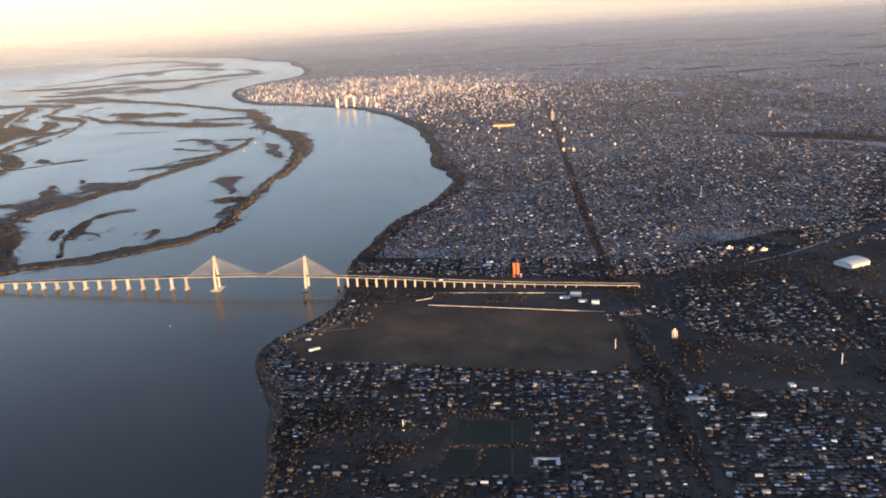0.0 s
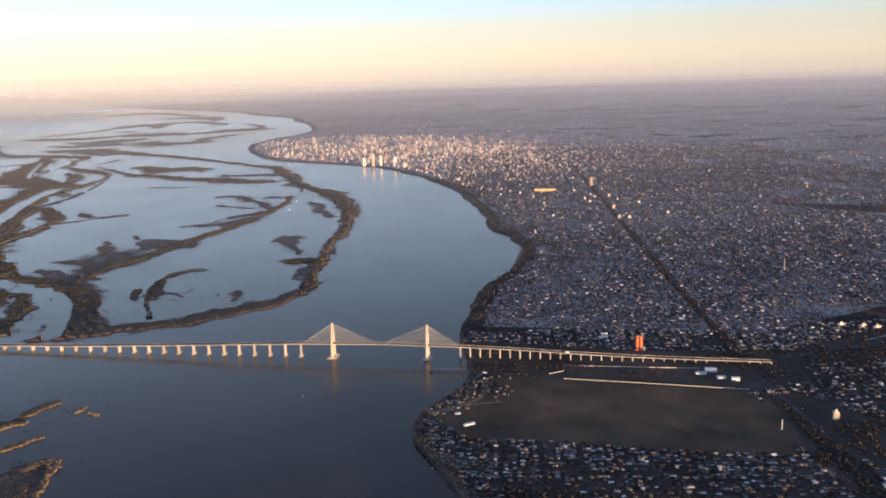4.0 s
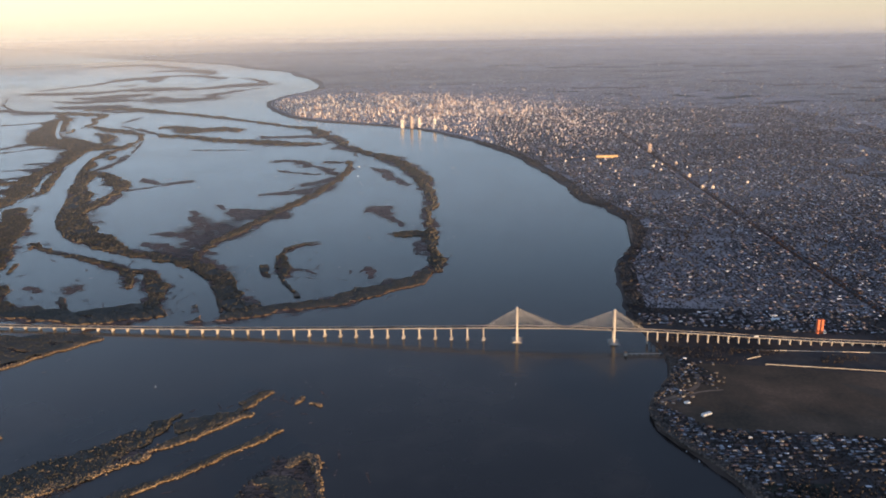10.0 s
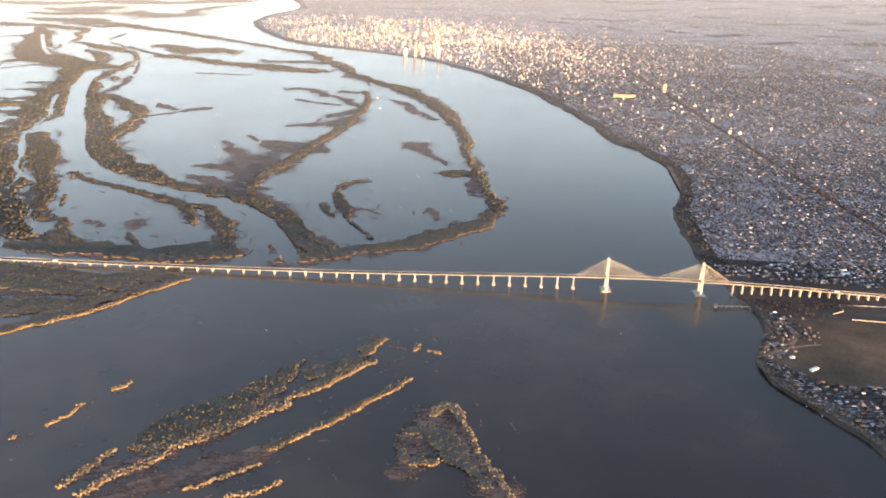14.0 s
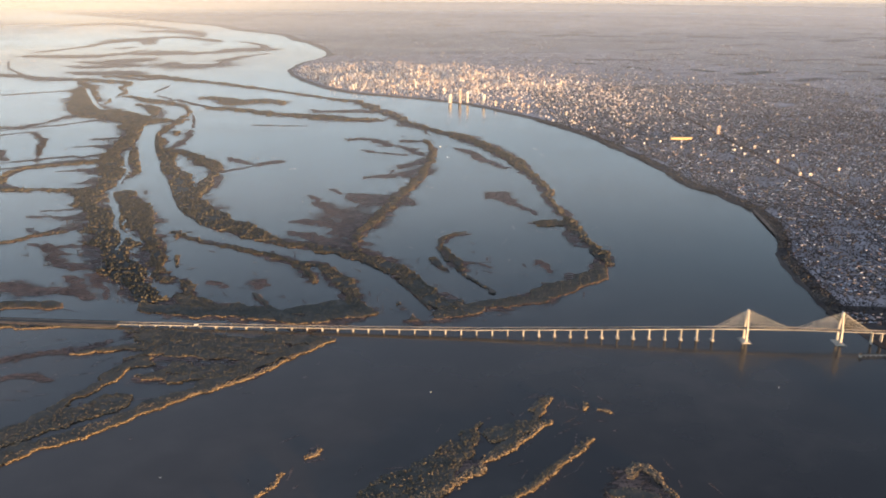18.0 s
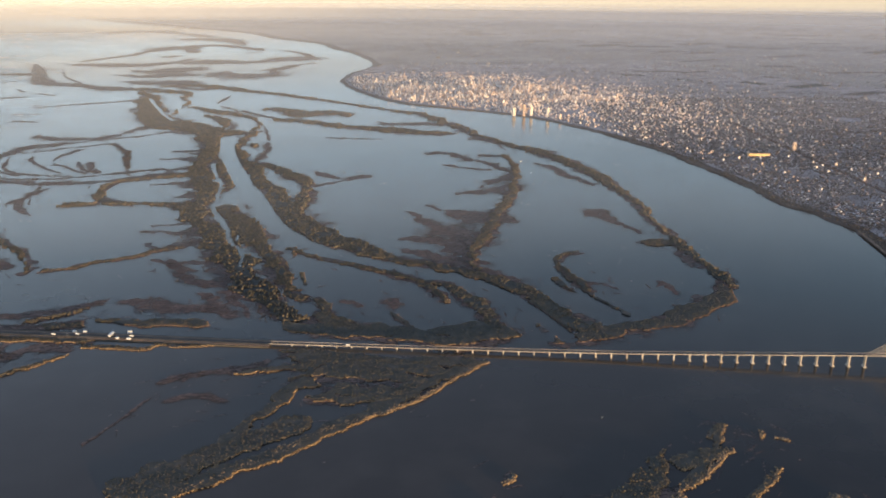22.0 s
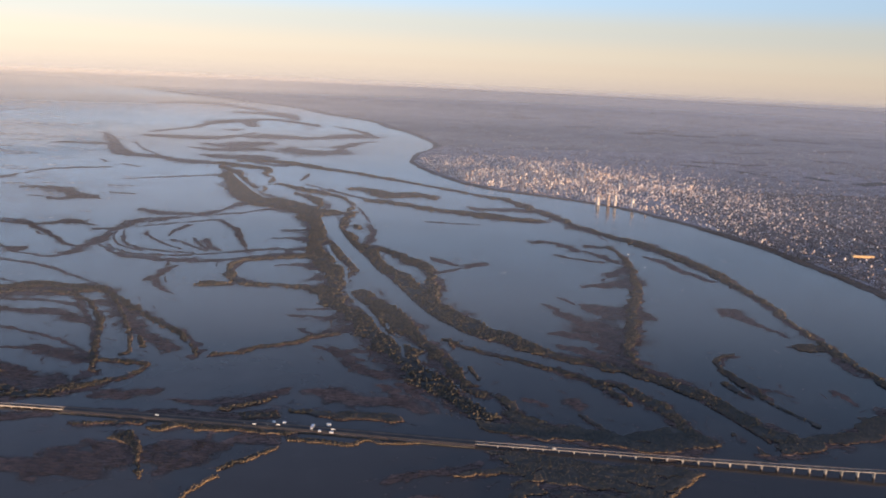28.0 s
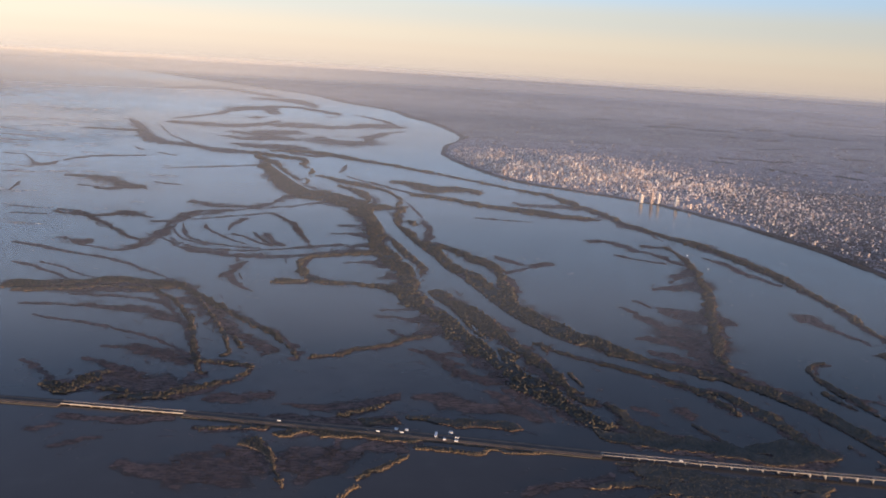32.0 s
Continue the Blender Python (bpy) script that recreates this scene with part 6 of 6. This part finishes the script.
# ---- single buildings ----
def hall(x, y, w, d, h, rz, label, mat, walls=None):
    """A long shed with a barrel roof on ribs, gable walls and doors."""
    ob = thing("warehouse", label, "warehouse", (x, y, LAND_Z), rz)
    part("wall", boxed((-w / 2, -d / 2, -0.05, w / 2, d / 2, h)), walls or M_WHITE, ob)
    bm = bmesh.new()
    rows = []
    for k in range(9):
        a = math.pi * k / 8
        rows.append([bm.verts.new((sx * (w / 2 + 0.1), -math.cos(a) * (d / 2 + 0.1), h + 0.005 + math.sin(a) * d * 0.16)) for sx in (-1, 1)])
    for k in range(8):
        bm.faces.new((rows[k][0], rows[k][1], rows[k + 1][1], rows[k + 1][0]))
    bm.faces.new([q[0] for q in rows]), bm.faces.new([q[1] for q in rows][::-1])
    bmesh.ops.recalc_face_normals(bm, faces=bm.faces)
    part("roof", bm, mat, ob)
    for k in (-0.3, 0.0, 0.3):
        part("door", boxed((k * w - 0.2, -d / 2 - 0.02, 0, k * w + 0.2, -d / 2 - 0.004, min(0.5, h * 0.7))), M_METAL, ob)
    for k in range(-3, 4):
        part("roof_rib", boxed((k * w / 7 - 0.02, -0.6, h + d * 0.16 - 0.02, k * w / 7 + 0.02, 0.6, h + d * 0.16 + 0.03)), M_METAL, ob)
    return ob


hall(123, 267, 9, 7, 0.9, 30, "large white barrel-roofed hall beside the highway", M_METAL)
hall(163, 299, 7, 4.5, 0.8, 25, "grey-roofed warehouse by the highway", M_METAL)
hall(175, 289, 8, 2.0, 0.6, 20, "long white shed by the highway", M_WHITE)
hall(116, 188, 9, 3.2, 0.8, 5, "long metal-roofed factory hall", M_METAL)
hall(127, 181, 6, 3.0, 0.7, 5, "metal-roofed factory hall near the suburb", M_METAL)
hall(331, 532, 16, 5, 0.9, -5, "row of orange-lit sheds on the plain", M_CONC)
hall(345, 512, 14, 4, 0.9, -5, "row of orange-lit sheds on the plain", M_CONC)
hall(-48.6, 213.6, 3.0, 1.0, 0.45, 25, "white-roofed shed in the riverside pasture", M_WHITE)
hall(28.7, 249, 3.2, 2.2, 0.7, -8, "white depot building beside the viaduct", M_WHITE)
hall(33.5, 240.5, 2.2, 1.6, 0.9, -8, "white depot building beside the viaduct", M_WHITE)
hall(25, 247, 3.0, 1.4, 0.4, -8, "blue-grey depot shed beside the viaduct", M_METAL)
hall(30, 243, 2.6, 1.4, 0.4, -8, "blue-grey depot shed beside the viaduct", M_METAL)
hall(-51.5, 221, 1.4, 0.8, 0.4, 10, "small white house by the track", M_WHITE)
hall(28.6, 650, 17, 3.4, 1.9, -3, "riverside stadium stand coloured orange for low sun", M_STAND, M_STAND)
hall(3, 288, 2.2, 1.2, 0.5, 10, "pale house near the viaduct", M_WHITE)
hall(2, 284.5, 3.0, 1.4, 0.4, 5, "pale school roof near the viaduct", M_WHITE)
hall(56.5, 165.0, 2.8, 1.2, 0.7, -3, "sunlit church-like hall among houses", M_WHITE)

hall(339, 541, 18, 2.2, 0.9, -3, "row of orange-lit sheds on the plain", M_CONC)
hall(327, 500, 14, 2.2, 0.9, -3, "row of orange-lit sheds on the plain", M_CONC)
hall(296, 440, 8, 3, 0.9, 10, "pale industrial shed on the plain", M_METAL)
hall(370, 471, 12, 3, 0.9, -20, "pale industrial shed on the plain", M_METAL)
hall(45.5, 174, 4.6, 1.3, 0.5, -2, "long low grey-roofed workshop beside the road", M_METAL)
hall(69, 179, 1.1, 2.0, 0.4, 0, "small white shed on an open lot", M_WHITE)
for bx, by in ((231, 355), (235, 347), (241, 341), (252, 342), (238, 367), (260, 379), (246, 351), (226, 362)):
    highrise(bx, by, 3.0, 1.0, 0.9, -25, "low apartment slab of a housing estate by the highway")


def courtyard_school(x, y):
    """Three low wings round a yard."""
    ob = thing("school", "low blue-white school with three wings round a yard", "school", (x, y, LAND_Z), -4)
    for x0, y0, x1, y1 in ((-2.6, 0.7, 2.6, 1.4), (-2.6, -1.4, -1.9, 0.69), (1.9, -1.4, 2.6, 0.69)):
        wing = part("wing", boxed((x0, y0, -0.05, x1, y1, 0.4)), M_WALL_OB, ob)
        part("roof", boxed((x0 - 0.05, y0 - 0.05, 0.404, x1 + 0.05, y1 + 0.05, 0.47)), M_METAL, wing)


courtyard_school(9, 149.5)


def silos(x, y):
    """Twin orange-red silos with a near-black infill in the slot between."""
    ob = thing("silo", "twin tall orange-red towers with a dark slot between", "tower block", (x, y, LAND_Z), -8)
    for s in (-1, 1):
        bm = boxed((s * 0.62 - 0.5, -0.6, -0.1, s * 0.62 + 0.5, 0.6, 4.9))
        bmesh.ops.bevel(bm, geom=[e for e in bm.edges if abs(e.verts[0].co.z - e.verts[1].co.z) > 1], offset=0.2, segments=3, affect="EDGES")
        sh = part("shaft", bm, M_RED, ob)
        part("cornice", boxed((s * 0.62 - 0.53, -0.63, 4.9, s * 0.62 + 0.53, 0.63, 5.05)), M_RED, sh)
    part("dark_slot", boxed((-0.14, -0.45, -0.1, 0.14, 0.45, 4.7)), M_DARKM, ob)
    part("base", boxed((1.3, -0.5, -0.1, 2.0, 0.5, 1.1)), M_WHITE, ob, "white annex")


silos(11.4, 270.6)


def wall_run(pts, label):
    ob = thing("boundary_wall", label, "wall")
    for (xa, ya), (xb, yb) in zip(pts[:-1], pts[1:]):
        n = max(1, int(math.hypot(xb - xa, yb - ya) / 4))
        for k in range(n):
            a, b = k / n, (k + 1) / n
            d = Vector((xb - xa, yb - ya, 0)) / n
            seg = part("panel", boxed((0.03, -0.04, -0.05, d.length - 0.03, 0.04, 0.2)), M_CONC, ob)
            seg.matrix_basis = pose(xa + (xb - xa) * a, ya + (yb - ya) * a, LAND_Z, 0, 0, math.degrees(math.atan2(d.y, d.x)))


wall_run([(-18, 246), (7, 240), (35, 233)], "long white boundary wall of the pasture")
wall_run([(-22, 250.5), (-17, 252.5), (-16, 257.5), (26, 251.5)], "pale wall along the viaduct road")


def jetty():
    ob = thing("water_intake", "concrete water intake tower with a footbridge jetty", "jetty", (-59.2, 258.8, 0), -4)
    part("tower", boxed((-0.4, -0.4, -0.4, 0.4, 0.4, 0.75), (-0.5, -0.5, 0.75, 0.5, 0.5, 0.85)), M_CONC, ob)
    part("cabin", boxed((-0.35, -0.35, 0.85, 0.35, 0.35, 1.3)), M_SOIL, ob, "ochre intake cabin")
    part("walkway", boxed((0.5, -0.14, 0.6, 11.5, 0.14, 0.7)), M_CONC, ob)
    for k in range(6):
        part("pile", boxed((1.8 + k * 1.8, -0.1, -0.4, 1.95 + k * 1.8, 0.1, 0.6)), M_CONC, ob)


jetty()


def mast(x, y, h):
    ob = thing("radio_mast", "slender pale lattice radio mast", "mast", (x, y, LAND_Z))
    for k in range(3):
        a = k * 2.094
        bm = bmesh.new()
        rod(bm, (0.16 * math.cos(a), 0.16 * math.sin(a), -0.1), (0.05 * math.cos(a), 0.05 * math.sin(a), h), 0.035, 0.03, 5)
        part("leg", bm, M_WHITE, ob)
    for k in range(8):
        part("bracing", boxed((-0.11, -0.11, h * (k + 0.5) / 8.5, 0.11, 0.11, h * (k + 0.5) / 8.5 + 0.05)), M_WHITE, ob)


mast(103.3, 373.4, 6.0)
mast(85.2, 189.5, 3.2)
mast(33, 205, 3.0)
mast(-21, 167, 1.8)


def vehicle(x, side, kind):
    """A lorry or car on the road along the crossing."""
    z = deck_z(x) + 0.012 if x > -318 else 0.64
    if x > -318:
        p, rz = axis(x, side), B_TURN
    else:
        yy = float(np.interp(-x, [-q[0] for q in ROAD_E], [q[1] for q in ROAD_E]))
        p, rz = Vector((x, yy + side, 0)), -8.5
    if kind == "lorry":
        ob = thing("lorry", "white articulated lorry on the road", "lorry", (p.x, p.y, z), rz, "road traffic")
        part("trailer", boxed((-0.75, -0.13, 0.1, 0.45, 0.13, 0.42)), M_WHITE, ob)
        part("cab", boxed((0.5, -0.12, 0.08, 0.75, 0.12, 0.36, 0.92)), M_WHITE, ob)
        axles = (-0.6, -0.45, 0.1, 0.62)
        rad = 0.055
    else:
        ob = thing("car", "pale car on the road", "car", (p.x, p.y, z), rz, "road traffic")
        part("body", boxed((-0.22, -0.09, 0.03, 0.22, 0.09, 0.10)), M_METAL, ob)
        part("cabin", boxed((-0.14, -0.08, 0.10, 0.10, 0.08, 0.16, 0.8)), M_GLASSY, ob)
        axles = (-0.14, 0.14)
        rad = 0.033
    for a in axles:
        for s in (-1, 1):
            bm = bmesh.new()
            rod(bm, (a, s * 0.07, rad), (a, s * 0.125, rad), rad, rad, 10)
            part("wheel", bm, M_DARKM, ob)


for x, side, kind in ((-289, -0.5, "lorry"), (-240, 0.5, "car"), (-199, -0.5, "car"), (-167, -0.5, "car"), (-151, 0.5, "car"), (-120, 0.5, "car"), (-82, 0.5, "car"), (-74, 0.5, "car"), (-70, -0.5, "car"),
                      (-35, 0.5, "car"), (-32, -0.5, "car"), (-14, -0.5, "lorry"), (10, 0.5, "car"), (-371, 0.5, "lorry"), (-376, -0.5, "car"), (-392, 0.5, "lorry"), (-396, 0.5, "car"), (-401, -0.5, "lorry"), (-405, 0.5, "car"), (-439, 0.5, "lorry")):
    vehicle(x, side, kind)


def boat(x, y, rz, s):
    ob = thing("boat", "small white motor boat on the river", "boat", (x, y, 0), rz, "boats")
    bm = bmesh.new()
    ring = [(-0.5, -0.14), (0.15, -0.16), (0.5, 0), (0.15, 0.16), (-0.5, 0.14)]
    low = [bm.verts.new((u * s * 0.9, v * s * 0.7, -0.05)) for u, v in ring]
    top = [bm.verts.new((u * s, v * s, 0.12 * s)) for u, v in ring]
    for k in range(5):
        bm.faces.new((low[k], low[(k + 1) % 5], top[(k + 1) % 5], top[k]))
    bm.faces.new(top), bm.faces.new(low[::-1])
    part("hull", bm, M_WHITE, ob)
    part("cabin", boxed((-0.3 * s, -0.09 * s, 0.12 * s, 0.05 * s, 0.09 * s, 0.24 * s)), M_WHITE, ob)
    part("windscreen", boxed((0.05 * s, -0.08 * s, 0.12 * s, 0.08 * s, 0.08 * s, 0.2 * s)), M_GLASSY, ob)


for x, y, rz, s in ((-208, 246.5, 20, 0.5), (-98, 240, 70, 0.5), (-162, 233, 10, 0.4), (-281, 207, 30, 0.5), (-58.5, 191, 80, 0.8), (-60, 196, 60, 0.6), (-166, 640, 10, 1.6), (-165, 600, 20, 1.2)):
    boat(x, y, rz, s)


def toll():
    ob = thing("toll_plaza", "toll plaza canopy with small white service buildings on the causeway", "toll plaza", (-379, 319.4, 0.64), -8.5)
    part("canopy", boxed((-0.5, -1.7, 0.6, 0.5, 1.7, 0.72)), M_WHITE, ob)
    for sx in (-0.4, 0.4):
        for k in range(4):
            part("post", boxed((sx - 0.06, -1.5 + k - 0.06, -0.25, sx + 0.06, -1.5 + k + 0.06, 0.6)), M_METAL, ob)
    for k in range(4):
        part("booth", boxed((-0.25, -1.7 + k * 1.0, 0, 0.25, -1.5 + k * 1.0, 0.28)), M_WHITE, ob)


toll()
for x, y, w in ((-373, 322.5, 1.6), (-376, 316.6, 1.0), (-371.5, 315.6, 1.4), (-390, 323.5, 1.2), (-394, 323.9, 1.2)):
    ob = thing("service_building", "small white flat-roofed building beside the toll plaza", "building", (x, y, 0.5), -8)
    part("wall", boxed((-w / 2, -0.4, -0.5, w / 2, 0.4, 0.35)), M_WHITE, ob)
    part("roof", boxed((-w / 2 - 0.05, -0.45, 0.35, w / 2 + 0.05, 0.45, 0.42)), M_METAL, ob)

# ---- fields and woods of the far plain ----
def far_fields(name, mat, seed, count, label):
    r = np.random.RandomState(seed)
    vs, fs = [], []
    for k in range(count):
        y = 430 + 2200 * r.rand() ** 1.5
        x = r.uniform(max(330, 540 - 0.5 * (y - 430)) if y < 1000 else bank_x(y) + 120 + 0.2 * y, 700 + y)
        w, d, a = r.uniform(10, 60) * (0.6 + y / 1200), r.uniform(5, 26) * (0.6 + y / 1200), r.choice([-0.06, 0.5]) + r.normal(0, 0.05)
        c, n = math.cos(a), math.sin(a)
        o = len(vs)
        vs += [(x + p * w * c - q * d * n, y + p * w * n + q * d * c, LAND_Z + 0.004 + 0.0002 * k + seed * 0.0001) for p, q in ((-.5, -.5), (.5, -.5), (.5, .5), (-.5, .5))]
        fs.append((o, o + 1, o + 2, o + 3))
    tagged(linked(name, mesh_from(name, np.array(vs), np.array(fs), [mat]), None), label, "fields", kind="structure")


far_fields("ploughed_fields", M_LAND, 71, 90, "dark ploughed fields on the far plain")
far_fields("winter_crops", M_GREEN, 173, 60, "dark green winter crops on the far plain")
far_fields("stubble_fields", M_FIELD, 275, 90, "dry stubble fields on the far plain")

# ---- far flood plain ----
def far_plain():
    """Pale dry flats and brown scroll bars of the delta, far across the water: two broken sheets."""
    x, y = np.meshgrid(np.arange(-3200, -520, 12.0), np.arange(620, 4200, 20.0), indexing="ij")
    inland = np.clip((-600 - 0.30 * np.maximum(0, y - 900) - x + 120 * smooth_noise(x, y, 140, 60)) / 420, 0, 1)
    for mat, name, label, z, low, seed in ((M_PALE, "pale_flats", "pale dry flats far over the delta", 0.012, 0.58, 61), (M_MARSH, "scroll_bars", "thin brown scroll bars across the flood plain", 0.016, -0.05, 62)):
        thick = low + 0.30 * smooth_noise(x * 0.5 + y * 0.12, y, 110, seed) + 0.22 * smooth_noise(x * 0.35 + y * 0.1, y, 30, seed + 7) + 0.10 * np.clip((y - 900) / 900, -0.5, 1.6)
        cover = np.clip(thick, 0, 0.85) * inland
        idx = np.arange(x.size).reshape(x.shape)
        quads = np.stack([idx[:-1, :-1], idx[1:, :-1], idx[1:, 1:], idx[:-1, 1:]], -1).reshape(-1, 4)
        quads = quads[cover.ravel()[quads].max(1) > 0.02]
        used, inv = np.unique(quads, return_inverse=True)
        v = np.stack([x.ravel()[used], y.ravel()[used], z + 0 * used], 1)
        me = covered(mesh_from(name, v, inv.reshape(-1, 4), [mat]), cover.ravel()[used])
        tagged(linked(name, me, None), label, "flood plain", kind="structure")


far_plain()


def flood_wisps():
    """Small broken streaks of drowned reeds in the shallows beside the islands."""
    r = np.random.RandomState(47)
    vs, fs = [], []
    for k in range(1500):
        line = ISLAND_LINES[r.randint(len(ISLAND_LINES))]
        i = r.randint(1, len(line))
        d = line[i, :2] - line[i - 1, :2]
        d = d / (np.linalg.norm(d) + 1e-6)
        a = r.normal(0, 0.5)
        d = np.array([d[0] * math.cos(a) - d[1] * math.sin(a), d[0] * math.sin(a) + d[1] * math.cos(a)])
        grow = 0.5 + line[i, 1] / 500
        c = line[i, :2] + np.array([-d[1], d[0]]) * r.choice([-1, 1]) * (line[i, 2] * 0.7 + abs(r.normal(0, 7)) * grow)
        if c[0] > bank_x(c[1]) - 12 or (abs(c[1] - AY0 - SLOPE * (c[0] - AX0)) < 5):
            continue
        ln, wd, n = r.uniform(1.5, 8) * grow, r.uniform(0.15, 0.8) * grow, 7
        t = np.linspace(-0.5, 0.5, n)
        p = c + np.outer(t * ln, d) + np.outer(r.normal(0, 0.12, n) * wd, [-d[1], d[0]])
        h = wd * np.sqrt(0.26 - t * t) * r.uniform(0.4, 1.5, n)
        o = len(vs)
        for q, w in zip(p, h):
            vs += [(*(q - np.array([-d[1], d[0]]) * w), 0.008 + 0.000007 * k), (*(q + np.array([-d[1], d[0]]) * w), 0.008 + 0.000007 * k)]
        fs += [(o + 2 * j, o + 2 * j + 2, o + 2 * j + 3, o + 2 * j + 1) for j in range(n - 1)]
    tagged(linked("drowned_reeds", covered(mesh_from("drowned_reeds", np.array(vs), np.array(fs), [M_MARSH]), np.full(len(vs), 0.8)), None), "broken streaks of drowned brown reeds in the shallows", "reeds", kind="stuff")


flood_wisps()

# ---- haze over the distance ----
# Stands in for the air's haze: its pale light is the sheets' own colour.
def haze_material(k, radius, strength, full, top):
    m = bpy.data.materials.new("haze")
    m.use_nodes = True
    n, l = m.node_tree.nodes, m.node_tree.links
    out = n["Material Output"]
    n.remove(n["Principled BSDF"])
    dif, tra, mix = n.new("ShaderNodeBsdfDiffuse"), n.new("ShaderNodeBsdfTransparent"), n.new("ShaderNodeMixShader")
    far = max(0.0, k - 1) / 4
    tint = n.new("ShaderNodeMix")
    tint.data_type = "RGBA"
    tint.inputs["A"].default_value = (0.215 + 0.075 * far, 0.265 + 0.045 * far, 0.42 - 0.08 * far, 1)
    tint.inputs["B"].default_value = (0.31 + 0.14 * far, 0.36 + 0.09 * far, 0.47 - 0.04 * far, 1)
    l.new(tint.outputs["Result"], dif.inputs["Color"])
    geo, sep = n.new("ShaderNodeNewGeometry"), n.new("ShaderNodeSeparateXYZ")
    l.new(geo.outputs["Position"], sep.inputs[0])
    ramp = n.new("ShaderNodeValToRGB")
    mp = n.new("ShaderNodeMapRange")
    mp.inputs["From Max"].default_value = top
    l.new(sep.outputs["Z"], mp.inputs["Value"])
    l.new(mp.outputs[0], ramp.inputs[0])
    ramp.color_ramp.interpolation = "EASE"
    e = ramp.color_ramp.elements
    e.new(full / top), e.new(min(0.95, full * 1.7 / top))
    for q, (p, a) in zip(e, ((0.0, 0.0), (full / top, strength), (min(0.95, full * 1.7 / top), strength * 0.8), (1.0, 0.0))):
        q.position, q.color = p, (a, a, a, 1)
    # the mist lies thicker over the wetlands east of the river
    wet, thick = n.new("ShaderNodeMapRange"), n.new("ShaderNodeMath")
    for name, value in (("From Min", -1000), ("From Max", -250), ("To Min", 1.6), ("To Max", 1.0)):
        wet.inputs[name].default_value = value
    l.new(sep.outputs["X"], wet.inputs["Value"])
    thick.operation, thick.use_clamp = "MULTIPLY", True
    # and tinted paler there, for the brighter scattered light on that side
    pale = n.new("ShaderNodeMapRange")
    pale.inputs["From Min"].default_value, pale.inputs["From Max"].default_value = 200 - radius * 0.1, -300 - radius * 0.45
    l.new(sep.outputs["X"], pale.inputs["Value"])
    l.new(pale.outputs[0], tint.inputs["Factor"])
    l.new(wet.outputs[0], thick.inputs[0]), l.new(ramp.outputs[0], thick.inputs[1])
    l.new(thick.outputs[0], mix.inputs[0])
    l.new(tra.outputs[0], mix.inputs[1]), l.new(dif.outputs[0], mix.inputs[2])
    l.new(mix.outputs[0], out.inputs["Surface"])
    return m


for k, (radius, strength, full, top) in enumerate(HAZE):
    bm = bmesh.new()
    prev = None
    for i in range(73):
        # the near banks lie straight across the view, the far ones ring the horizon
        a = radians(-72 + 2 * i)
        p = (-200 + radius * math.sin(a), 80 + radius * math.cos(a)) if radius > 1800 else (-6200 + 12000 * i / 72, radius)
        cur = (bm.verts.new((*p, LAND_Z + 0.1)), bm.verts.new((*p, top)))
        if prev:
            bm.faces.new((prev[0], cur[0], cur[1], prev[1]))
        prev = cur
    tagged(part("haze_bank", bm, haze_material(k, radius, strength, full, top)), "upright see-through sheet tinted as pale evening haze", "haze", kind="structure")
